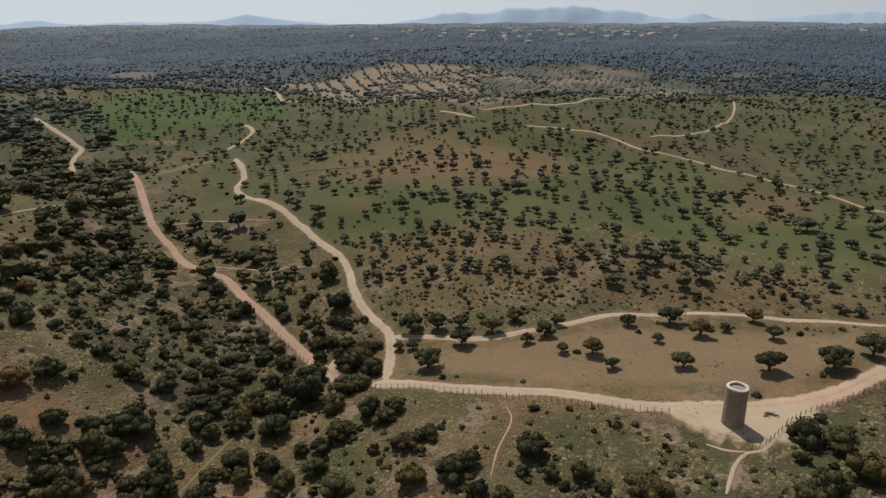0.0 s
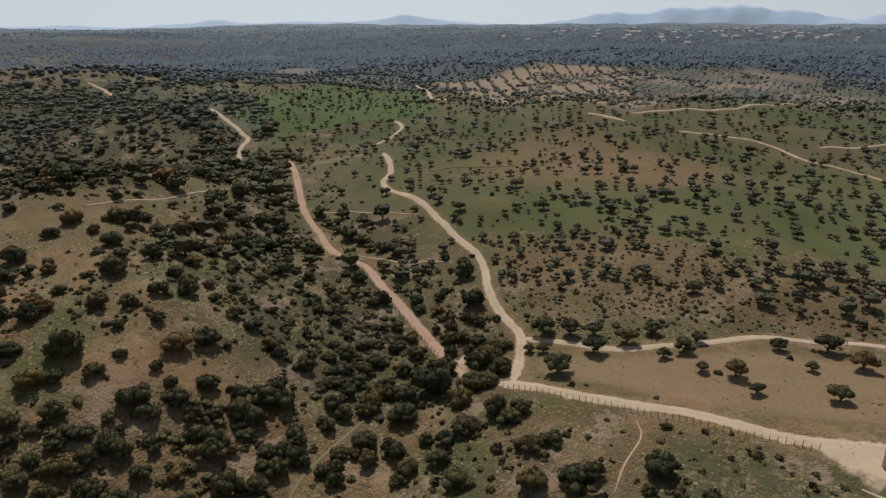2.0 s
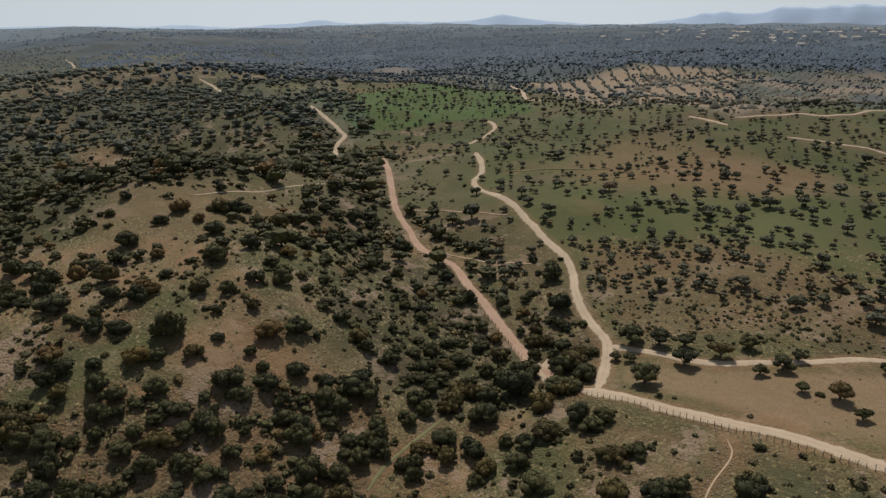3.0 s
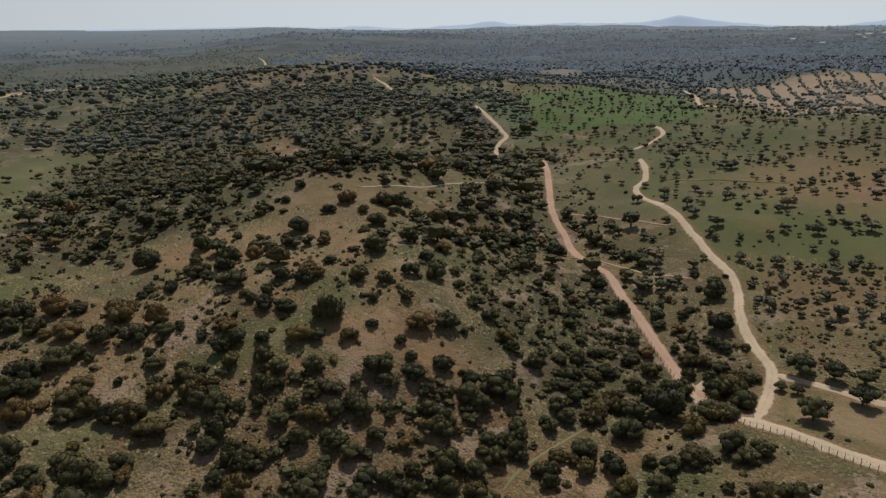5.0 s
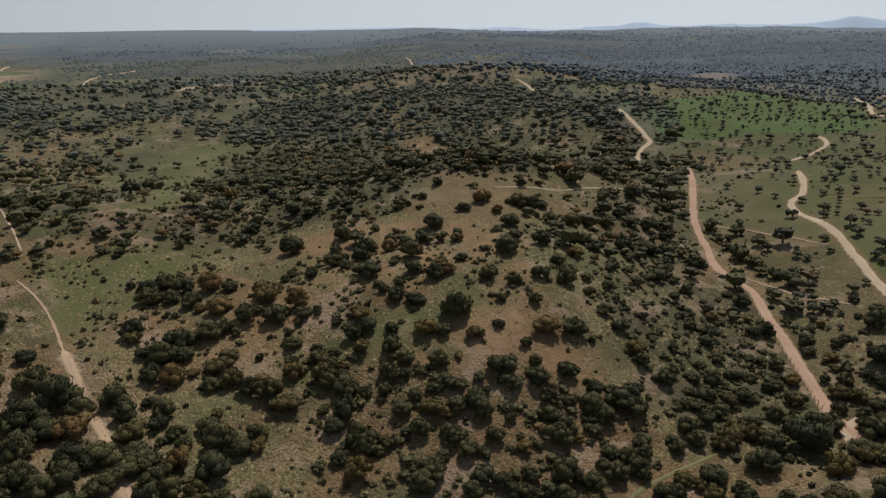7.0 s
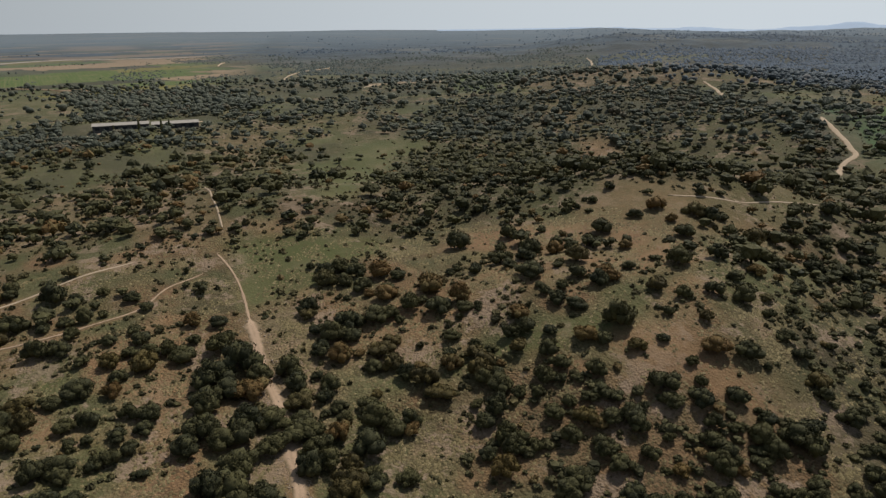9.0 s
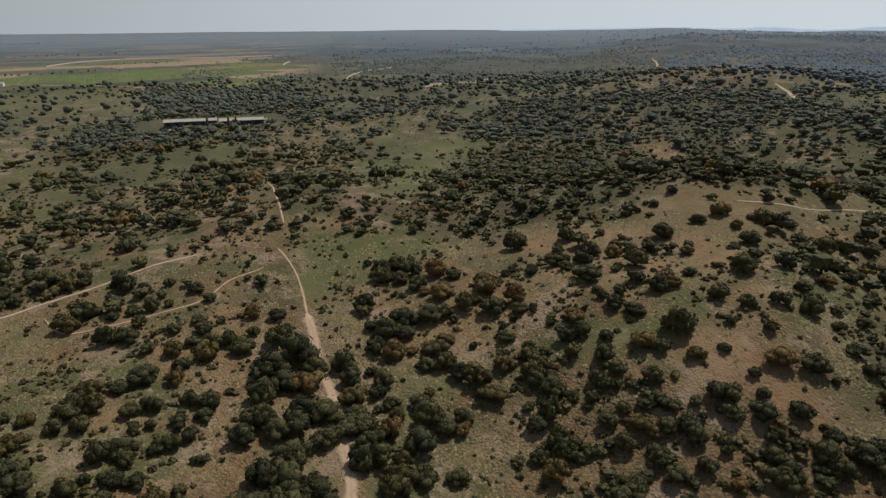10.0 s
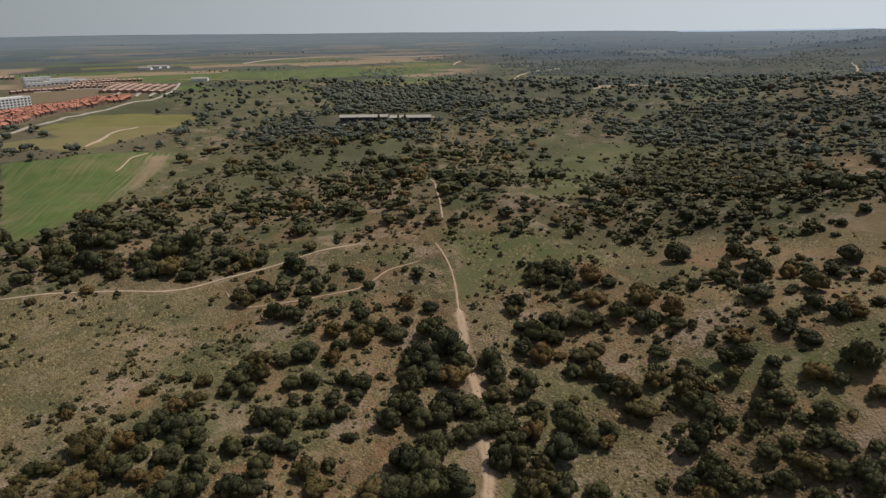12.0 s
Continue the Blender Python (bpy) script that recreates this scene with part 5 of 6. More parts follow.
    co, tris = crown_arrays(RNG, lobes, 1, 820, 0.056, flat)
    return fast_mesh("crown", co, tris, material, np.arange(len(tris)) < 20 * lobes)


NEAR_CROWNS = [near_crown(13 + k % 5, 0.70 + 0.04 * (k % 4), LEAF) for k in range(9)]
RUSTY_CROWNS = [near_crown(13 + k % 3, 0.74, LEAF_RUST) for k in range(4)]
MID_CROWNS = [crown_arrays(RNG, 5 + k % 3, 1, 34, 0.14) for k in range(10)]
FARTHEST_CROWNS = [crown_arrays(RNG, 1, 1, 0, 0.5) for k in range(6)]


def canopy(rng):
    """A low dome of seven facets, uneven at the rim: a tree far off in closed woods."""
    q = np.arange(6) * math.pi / 3
    rim = rng.uniform(0.8, 1.2, 6)
    co = np.column_stack([np.append(np.cos(q) * rim, rng.uniform(-0.2, 0.2)), np.append(np.sin(q) * rim, rng.uniform(-0.2, 0.2)), np.append(np.zeros(6), rng.uniform(0.8, 1.25))])
    return co, np.array([[k, (k + 1) % 6, 6] for k in range(6)])


CANOPIES = [canopy(RNG) for k in range(8)]
SHRUB_CROWNS = [crown_arrays(RNG, 4, 1, 26, 0.15) for k in range(8)]
FAR_CROWNS = [crown_arrays(RNG, 4 + k % 2, 1, 0, 0.2, 0.66, 0.5) for k in range(8)]


def trunk_mesh():
    """A short leaning trunk that forks into four limbs, for a crown of radius 1."""
    bm = bmesh.new()

    def limb(a, b, ra, rb):
        d = (Vector(b) - Vector(a)).normalized()
        u = d.orthogonal().normalized()
        w = d.cross(u)
        ring = [[bm.verts.new(Vector(p) + (u * math.cos(t) + w * math.sin(t)) * r) for t in (0, 1.26, 2.51, 3.77, 5.03)] for p, r in ((a, ra), (b, rb))]
        for i in range(5):
            bm.faces.new((ring[0][i], ring[0][(i + 1) % 5], ring[1][(i + 1) % 5], ring[1][i]))

    limb((0, 0, -0.25), (0.04, 0.02, 0.32), 0.105, 0.075)
    for a in (0.4, 2.0, 3.6, 5.1):
        limb((0.04, 0.02, 0.28), (0.42 * math.cos(a), 0.42 * math.sin(a), 0.72), 0.055, 0.025)
    me = bpy.data.meshes.new("trunk")
    bm.to_mesh(me)
    bm.free()
    me.materials.append(BARK)
    return me


TRUNK = trunk_mesh()


def tree(x, y, radius, k=0, lift=0.35, name="holm_oak", label="dark green holm oak with a rounded crown on dry ground", crowns=None):
    """One tree with its trunk and crown; lift is the clear height under the crown, in radii."""
    ob = tagged(new(name), label, "tree" if lift > 0.1 else "shrub", group="holm oaks" if lift > 0.1 else "shrubs")
    ob.location = (x, y, float(height(x, y)) - 0.05)
    turn = k * 1.37
    radius *= 0.99
    trunk = new("trunk", TRUNK)
    crown = new("crown", (crowns or NEAR_CROWNS)[k % len(crowns or NEAR_CROWNS)])
    for o in (trunk, crown):
        o.parent = ob
        o.rotation_euler.z = turn
    trunk.scale = (radius, radius, radius * max(0.4, lift + 0.35))
    crown.scale = (radius * (0.96 + 0.05 * math.sin(k)), radius * (0.96 + 0.05 * math.cos(k * 2)), radius * (1.0 + 0.2 * math.sin(k * 1.7)))
    if lift > 0.4:  # a grazed pasture oak: flat crown, clear trunk
        crown.scale = (radius * 0.90, radius * 0.87, radius * 0.74)
    crown.location.z = radius * (lift - 0.12)
    return ob


def grove(name, xs, ys, radii, crowns, material, label, trunks=False, lift=0.2):
    """Many trees in one mesh."""
    cos, tris, tone, n = [], [], [], 0
    zs = height(xs, ys)
    for x, y, z, r in zip(xs, ys, zs, radii):
        c, t = crowns[RNG.integers(len(crowns))]
        a = RNG.uniform(0, 6.28)
        rot = np.array([[math.cos(a), -math.sin(a), 0], [math.sin(a), math.cos(a), 0], [0, 0, 1]])
        v = (c @ rot.T) * r * np.array([1, 1, RNG.uniform(0.85, 1.15)])
        hang = lift if r > 1.5 else -0.1
        if pasture(x, y) and lift > 0.25 and r > 0.9:  # browsed pasture oaks: flat crowns on clear trunks
            v, hang = v * (0.94, 0.94, 0.92), 0.42
        cos.append(v + (x, y, z + r * (hang - 0.15)))
        tris.append(t + n)
        tone.append(np.full(len(c), RNG.uniform()))
        n += len(c)
        if trunks and r > 0.9:
            w, top = 0.09 * r, r * (hang + 0.4)
            cos.append(np.array([(x + w * math.cos(q), y + w * math.sin(q), z + h) for h in (-0.3, top) for q in (0, 2.1, 4.2)]))
            tris.append(np.array([[0, 1, 4], [0, 4, 3], [1, 2, 5], [1, 5, 4], [2, 0, 3], [2, 3, 5]]) + n)
            tone.append(np.full(6, 0.4))
            n += 6
    me = fast_mesh(name, np.vstack(cos), np.vstack(tris), material, any(crowns is c for c in (CANOPIES, FARTHEST_CROWNS)))
    at = me.attributes.new("tone", "FLOAT", "POINT")
    at.data.foreach_set("value", np.concatenate(tone).astype(np.float32))
    return tagged(new(name, me), label, "trees", kind="stuff")


def clear_of_things(x, y):
    """Where nothing grows: tracks, the tower's yard, the long sheds, sown fields and the town."""
    ok = near_tracks(x, y) > 1.6
    ok &= np.hypot(x - 58, y - 117) > 9
    ok &= ~((x < -525) & (x > -585) & (y > 15) & (y < 125))
    for f in ("wheat", "stubble", "rape"):
        ok &= zone(f, x, y, 0.02) < 0.5
    ok &= ~((x < -640) & (x > -1700) & (y < -140) & (y > -900))
    return ok


NEAR_OAKS = np.array([p for stand in (OAKS, RUSTY_OAKS) for rows in stand.values() for p in rows])


def clear_of_oaks(x, y, gap=0.8):
    ok = np.ones(len(x), bool)
    for ox, oy, r in NEAR_OAKS:
        ok &= np.hypot(x - ox, y - oy) > gap * r
    return ok


def density(x, y):
    """Trees per square metre over the plan."""
    r = np.hypot(x, y)
    west = np.clip((-x - 0.33 * y + 0) / 30, 0, 1) * ~pasture(x, y)
    clump = np.clip((drift(x, y, 34, 1) - 0.33) * 2.6, 0.16, 1.5) * np.where(r > 190, np.clip((drift(x, y, 88, 9) - 0.30) * 4.0, 0.22, 1.25), 1.0)
    d = west * 0.036 * clump * np.where(r > 620, 0.45, np.where(r > 190, 1.1, 1.0)) + (1 - west) * 0.023 * (0.6 + 0.8 * drift(x, y, 60, 2))
    near_south = np.clip((150 - y) / 20, 0, 1) * (1 - west)
    d = d * (1 - near_south) + near_south * 0.013 * clump
    belt = np.clip((r - 610) / 80, 0, 1) * (-x < 1.05 * y)  # woods behind the pasture hill
    d = np.maximum(d, belt * 0.042 * np.clip(0.2 + 1.5 * drift(x, y, 130, 29), 0.2, 1))
    for name, value in (("oak_brown", 0.042), ("green_field", 0.024), ("knoll", 0.0045), ("spur", 0.007), ("bare_slope", 0.006), ("thicket", 0.038), ("slope_scrub", 0.028), ("hollow_wood", 0.075), ("wedge", 0.026), ("heath_near", 0.040), ("dark_wood", 0.036), ("track_scrub", 0.045), ("shed_wood", 0.045), ("south_wood", 0.003), ("hedge", 0.002), ("rape_scrub", 0.003),
                        ("grass_left", 0.0012), ("grass_mid", 0.0012), ("grass_far", 0.002), ("meadow", 0.0), ("stony", 0.006)):
        z = zone(name, x, y)
        d = d * (1 - z) + z * value
    for name, value in STOCK:
        z = zone(name, x, y, 0.02)
        d = d * (1 - z) + z * value
    return d


def scatter(n, r0, r1, a0, a1, seed, more=1.0, size=1.0):
    """Spots in a ring sector, kept by the density, none closer than its crown allows."""
    g = np.random.default_rng(seed)
    r = np.sqrt(g.uniform(r0 ** 2, r1 ** 2, n))
    a = np.radians(g.uniform(a0, a1, n))
    x, y = -np.sin(a) * r, np.cos(a) * r
    area = (r1 ** 2 - r0 ** 2) * math.pi * (a1 - a0) / 360 / n
    keep = (g.uniform(0, 1, n) < density(x, y) * more * area) & clear_of_things(x, y)
    x, y = x[keep], y[keep]
    rad = g.gamma(9, 0.29, len(x)) * np.where(zone("thicket", x, y) > 0.5, 0.8, 1.0) * np.where(g.uniform(0, 1, len(x)) < 0.22, 0.45, 1.0)
    rad = np.clip(rad * size * np.where(pasture(x, y), np.where(np.hypot(x, y) > 290, 0.72, 0.80), np.where(np.hypot(x, y) > 280, 1.25, 0.95)), 0.4, 5.2)
    ok = np.ones(len(x), bool)
    for i in range(len(x)):  # thin out crowns that would stand inside one another
        if ok[i]:
            hit = (np.hypot(x - x[i], y - y[i]) < np.where(pasture(x, y), 0.75, 0.52) * (rad + rad[i])) & (np.arange(len(x)) > i)
            ok[hit] = False
    return x[ok], y[ok], rad[ok]


# the stands nearest to the view: trees of their own
STAND_LABELS = {
    "meadow": "dark green holm oak standing in dry tan pasture", "stony": "dark green holm oak on stony scrubland", "gully": "dark evergreen oak on the edge of a gully",
    "hollow": "dense dark green oak in a wooded hollow", "spur": "dark green oak on a bare earth spur", "slope": "dark green oak on a scrubby brown slope",
    "west": "rounded dark green oak on bare sandy earth", "west_low": "dark green oak on stony dry ground", "lane": "dense dark oak beside a stony path",
    "lane_west": "dark green oak on pale bare slope", "south": "dark green oak on dry grassland", "south_low": "dark green oak on reddish dry earth",
    "dell": "dark green oak in a grassy dell", "thick_west": "dark evergreen oak in a thicket by grassland", "knoll": "dark round oak on a sandy knoll", "knoll_east": "dark round oak on a grassy hillside",
    "hump": "dark green oak beside a bare earth hump", "fold": "dark green oak in a grassy fold of the hill", "ravine": "dark green oak on the side of a ravine",
    "thicket": "dark green oak in a dense scrubby thicket"}
k = 0
for stands, crowns in ((OAKS, None), (RUSTY_OAKS, RUSTY_CROWNS)):
    for stand, spots in stands.items():
        text = STAND_LABELS[stand]
        if crowns:
            text = text.replace("dark green", "olive-brown").replace("dark evergreen", "olive-brown").replace("dark round", "olive-brown round").replace("dense dark", "dense olive-brown")
        for x, y, r in spots:
            k += 1
            if r > 1.5:
                tree(x, y, r, k, 0.52 if stand == "meadow" else 0.14, "brown_oak" if crowns else "holm_oak" if r >= 3 else "young_oak", text, crowns)
            else:
                tree(x, y, r, k, -0.05, "shrub", text.replace(" oak", " shrub"), crowns)

# the rest, too many to count
bx, by, br = scatter(9000, 62, 200, -46, 122, 11, 2.6, 0.30)
br = np.where(zone("hollow_wood", bx, by) > 0.5, np.minimum(br * 2.3, 0.7), br)
br = np.where(zone("thicket", bx, by) > 0.5, np.clip(br * 2.2, 0.4, 1.6), np.where(zone("slope_scrub", bx, by) > 0.5, np.clip(br * 2.0, 0.4, 2.0), np.clip(br, 0.4, np.where(zone("hollow_wood", bx, by) > 0.5, 2.4, 1.6))))
ok = clear_of_oaks(bx, by)
grove("scrub", bx[ok], by[ok], br[ok], SHRUB_CROWNS + MID_CROWNS[:4], LEAF_SCRUB, "low dark evergreen shrubs dotted over the slopes", False, -0.1)
BRUSH_CROWNS = [crown_arrays(RNG, 1, 1, 5, 0.42, 0.5) for k in range(8)]
g = np.random.default_rng(77)
n = 46000
qr, qa = np.sqrt(g.uniform(64 ** 2, 400 ** 2, n)), np.radians(g.uniform(-44, 120, n))
qx, qy = -np.sin(qa) * qr, np.cos(qa) * qr
open_ground = np.maximum.reduce([zone("meadow", qx, qy), zone("spur", qx, qy) * 0.7, zone("knoll", qx, qy) * 0.8, pasture(qx, qy) * (qy > 165) * 0.85])
ok = (g.uniform(0, 1, n) < 0.44 * np.clip((drift(qx, qy, 30, 51) - 0.36) * 3, 0.05, 1) * (1 - open_ground)) & clear_of_things(qx, qy) & clear_of_oaks(qx, qy, 0.7)
grove("brush", qx[ok], qy[ok], g.gamma(5, 0.13, ok.sum()) + 0.2, BRUSH_CROWNS, LEAF_BRUSH, "low brown and olive brush dotted over dry slopes", False, -0.1)
sx, sy, sr = scatter(24000, 160, 330, -46, 30, 31, 2.2, 0.36)
ok = (zone("oak_brown", sx, sy) > 0.5) & clear_of_oaks(sx, sy)
grove("pasture_shrubs", sx[ok], sy[ok], sr[ok], FAR_CROWNS, LEAF_MANY, "small dark shrubs on brown pasture", False, -0.1)
mx, my, mr = scatter(60000, 200, 330, -46, 122, 12)
ok = clear_of_oaks(mx, my)
east = pasture(mx, my)
grove("pasture_oaks", mx[ok & east], my[ok & east], mr[ok & east], MID_CROWNS, LEAF_PASTURE, "browsed brownish-green oaks dotted over open pasture", True, 0.3)
ok &= ~east
grove("oak_woodland", mx[ok], my[ok], mr[ok], MID_CROWNS, LEAF_MANY, "dark evergreen oaks scattered over pasture and scrubby hills", True, 0.3)
mx, my, mr = scatter(110000, 330, 680, -46, 122, 14)
nearer = np.hypot(mx, my) < 470
east = nearer & pasture(mx, my)
grove("hill_oaks", mx[east], my[east], mr[east], FAR_CROWNS, LEAF_PASTURE, "dark evergreen oaks over grassy hills", True, 0.3)
west = nearer & ~east
grove("scrub_oaks", mx[west], my[west], mr[west], FAR_CROWNS, LEAF_MANY, "dark evergreen oaks over wooded and scrubby hills", False, 0.3)
hx, hy, hr = scatter(90000, 235, 640, 18, 122, 71, 1.5, 0.34)
ok = ~pasture(hx, hy) & clear_of_oaks(hx, hy)
grove("hill_scrub", hx[ok], hy[ok], np.clip(hr[ok], 0.5, 1.3), FARTHEST_CROWNS, LEAF_MANY, "low dark shrubs between oaks on the western hills", False, -0.1)
upper = ~nearer & pasture(mx, my)
grove("upper_pasture_oaks", mx[upper], my[upper], mr[upper] * 0.95, FARTHEST_CROWNS, LEAF_PASTURE, "small oaks dotted over the far side of a grassy hill", False, 0.3)
upper = ~nearer & ~pasture(mx, my)
grove("upper_hill_oaks", mx[upper], my[upper], mr[upper], FAR_CROWNS, LEAF_HILL_HAZED, "small dark evergreen oaks over wooded hilltops", False, 0.3)
fx, fy, fr = scatter(80000, 680, 1150, -46, 122, 13, 0.95)
ok = (zone("olive", fx, fy, 0.02) < 0.5) | (drift(fx, fy, 90, 14) > 0.66)
west = ok & (-fx > 0.9 * fy)
grove("western_oaks", fx[west], fy[west], fr[west] * 1.1, FARTHEST_CROWNS, LEAF_HILL_HAZED, "distant dark green oaks over low hills")
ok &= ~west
grove("distant_oaks", fx[ok], fy[ok], fr[ok] * 1.1, FARTHEST_CROWNS, LEAF_BELT_HAZED, "distant oaks over rolling hills")


bx, by, br = scatter(9000, 25, 420, 122, 314, 41, 0.5)
grove("woods_behind", bx, by, br, FARTHEST_CROWNS, LEAF_MANY, "dark evergreen oaks and shrubs over dry hills")
cx, cy, cr = scatter(1500, 12, 62, -60, 130, 42, 0.8, 0.8)
grove("scrub_below", cx, cy, cr, SHRUB_CROWNS, LEAF_MANY, "dark evergreen shrubs on a dry slope", False, -0.1)


OLIVE_LEAN = -0.20  # how the rows run across the slope


def olive_rows():
    """Olive trees in straight rows over the pale grove."""
    g = np.random.default_rng(5)
    spots = []
    for lane, gap, lean, side in ((19.0, 3.4, OLIVE_LEAN, -1), (9.0, 6.5, 0.35, 1)):  # wide old lanes in the west, closer young rows in the east
        u, v = np.meshgrid(np.arange(-900, 1100, lane), np.arange(420, 1090, gap))
        x, y = (u + (v - 750) * lean).ravel(), v.ravel()
        x, y = x + g.normal(0, 0.6, x.size) + 4 * np.sin(y / 90), y + g.normal(0, 0.6, y.size)
        ok = (zone("olive", x, y, 0.01) > 0.5) & ((x - 40 - 0.1 * (y - 700)) * side > 0) & (g.uniform(0, 1, x.size) < 0.55 + 0.5 * drift(x, y, 70, 19)) & (zone("clear_e", x, y, 0.01) < 0.5)
        spots.append((x[ok], y[ok], g.gamma(14, 0.15, ok.sum()) if side < 0 else g.uniform(0.9, 1.7, ok.sum())))
    x, y, r = (np.concatenate(c) for c in zip(*spots))
    grove("olive_trees", x, y, r, FARTHEST_CROWNS, LEAF_OLIVE, "grey-green olive trees in rows on pale soil")


olive_rows()
gx, gy = np.random.default_rng(15).uniform((-70, 420), (330, 1010), (2600, 2)).T
ok = (zone("olive", gx, gy, 0.02) > 0.5) & (drift(gx, gy, 110, 23) + 0.25 * zone("olive_mix", gx, gy) > 0.70) & (zone("clear_e", gx, gy, 0.01) < 0.5) & clear_of_things(gx, gy)
grove("grove_oaks", gx[ok], gy[ok], np.random.default_rng(16).gamma(9, 0.28, ok.sum()), CANOPIES, LEAF_GROVE, "brownish oaks and bushes among rows of olive trees")


def far_woods():
    """Woods that close over the hills beyond the grove, thin out on the high plateau and break into clumps in the west."""
    g = np.random.default_rng(21)
    n = 190000
    r = 1000 * (4300 / 1000) ** g.uniform(0, 1, n)
    bearing = g.uniform(-48, 124, n)
    x, y = -np.sin(np.radians(bearing)) * r, np.cos(np.radians(bearing)) * r
    plain = (x < -600) & (y < -0.30 * x + 500 * (drift(x, y, 600, 4) - 0.5) - 150)
    patch = drift(x, y, 300, 5)
    edge = 1850 + 500 * (drift(x, y, 900, 17) - 0.5)
    closed = np.clip(0.35 + 1.3 * patch, 0, 1) * np.clip((edge - r) / 250, 0, 1) + 0.22 * np.clip((patch - 0.42) * 5, 0, 1)
    open_west = np.clip((patch - 0.45) * 4, 0.05, 1) * np.clip((2300 - r) / 500, 0.03, 1) * 0.45
    west = np.clip((bearing - 40) / 14, 0, 1)
    d = closed * (1 - west) + open_west * west
    d = np.where(plain, 0.012 * drift(x, y, 300, 9), d)
    for name, value in STOCK:
        z = zone(name, x, y, 0.02)
        d = d * (1 - z) + z * np.minimum(d, 14 * value)
    keep = (g.uniform(0, 1, n) < d) & clear_of_things(x, y) & (zone("olive", x, y, 0.02) < 0.5)
    x, y, r, west = x[keep], y[keep], r[keep], west[keep] > 0.5
    size = g.uniform(1.8, 3.8, len(x)) * np.where((x < -600) & (y < -0.30 * x), 0.6, 0.8 + r / 5000)
    west &= r < 1900
    grove("far_woods", x[~west], y[~west], size[~west], CANOPIES, LEAF_FARTHEST_HAZED, "far blue-green woods over low hills")
    grove("western_woods", x[west], y[west], size[west], CANOPIES, LEAF_FAR_HAZED, "dark green woods over low western hills")


far_woods()


def field_hedges():
    """Trees along the field edges of the plain and round the houses."""
    g = np.random.default_rng(61)
    spots = []
    for i in range(10):
        r, a = 900 * (3400 / 900) ** g.uniform(0, 1), math.radians(g.uniform(82, 118))
        cx, cy, run = -math.sin(a) * r, math.cos(a) * r, g.uniform(60, 330)
        n = int(run / 6)
        t = np.linspace(-0.5, 0.5, n) * run
        spots.append(np.column_stack([cx - 0.34 * t + g.normal(0, 14, n), cy + 0.94 * t + g.normal(0, 10, n), g.uniform(1.2, 2.6, n)]))
    x, y, r = np.vstack(spots).T
    ok = (near_tracks(x, y) > 2) & ((x > -1290) | (x < -1400) | (y > -300))
    ok &= ~((x > -1290) & (x < -640) & (y < -182))
    grove("field_hedges", x[ok], y[ok], r[ok], FARTHEST_CROWNS, LEAF_FAR_HAZED, "dark trees and hedges along the edges of flat fields")
    n = 70
    x, y, r = g.uniform(-1010, -890, n), g.uniform(-172, -140, n), g.uniform(1.5, 3.6, n)
    ok = near_tracks(x, y) > 4
    grove("town_edge_trees", x[ok], y[ok], r[ok], FAR_CROWNS, LEAF_HILL_HAZED, "dark trees beside the road at the edge of town")


field_hedges()


# ---- the backdrop: hills on the horizon, haze painted into their blue colour ----
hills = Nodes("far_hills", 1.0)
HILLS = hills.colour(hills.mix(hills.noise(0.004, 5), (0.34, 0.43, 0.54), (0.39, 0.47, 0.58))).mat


def far_hills():
    """Low mountains: peaks by bearing (degrees to the left), height and spread."""
    peaks = [(14.9, 36, 1.0), (12.6, 20, 1.3), (16.5, 14, 1.0), (-0.7, 60, 1.6), (2.2, 20, 1.5), (-3.6, 22, 1.4), (-6.1, 70, 1.5), (-9.8, 84, 1.5), (-12.8, 56, 1.5), (-15.3, 42, 1.3),
             (-19.3, 48, 0.8), (-28.6, 40, 2.0), (-32.5, 50, 2.2), (29.6, 22, 0.9), (31.2, 10, 1.5), (40, 16, 1.4), (-40, 40, 4)]
    bearings = np.radians(np.arange(-48, 60, 0.12))
    deg = np.degrees(bearings)
    crest = np.zeros(len(deg))
    for a, h, w in peaks:
        crest = crest + h * np.exp(-0.5 * ((deg - a) / w) ** 2)
    crest = crest * (1 + 0.06 * np.sin(deg * 2.1) + 0.05 * np.sin(deg * 3.7 + 1)) + 12
    rows = [(4620, 0.0), (4690, 0.45), (4760, 0.85), (4800, 1.0), (4860, 0.6)]
    co = []
    for r, share in rows:
        x, y = -np.sin(bearings) * r, np.cos(bearings) * r
        fold = 1 + 0.25 * np.sin(deg * 1.5 + r * 0.013) * (1 - share)
        co.append(np.column_stack([x, y, height(x, y) - 6 + crest * share * fold]))
    n = len(deg)
    i = np.arange(n * len(rows)).reshape(len(rows), n)
    a, b, c, d = i[:-1, :-1].ravel(), i[:-1, 1:].ravel(), i[1:, 1:].ravel(), i[1:, :-1].ravel()
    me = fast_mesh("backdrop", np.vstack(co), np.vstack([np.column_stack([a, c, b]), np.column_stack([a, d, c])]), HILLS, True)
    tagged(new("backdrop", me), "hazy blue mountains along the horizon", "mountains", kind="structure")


far_hills()

# ---- the round stone tower ----
def stone_material(name, a, b, joint, scale):
    m = Nodes(name, 0.9)
    v = m.add("TexVoronoi", Scale=scale, Randomness=0.9)
    v.feature = "DISTANCE_TO_EDGE"
    m.set(v.inputs["Vector"], m.place())
    c = m.mix(m.ramp(m.noise(0.9, 4), 0.35, 0.65), a, b)
    c = m.mix(m.ramp(v.outputs["Distance"], 0.10, 0.02), c, joint)
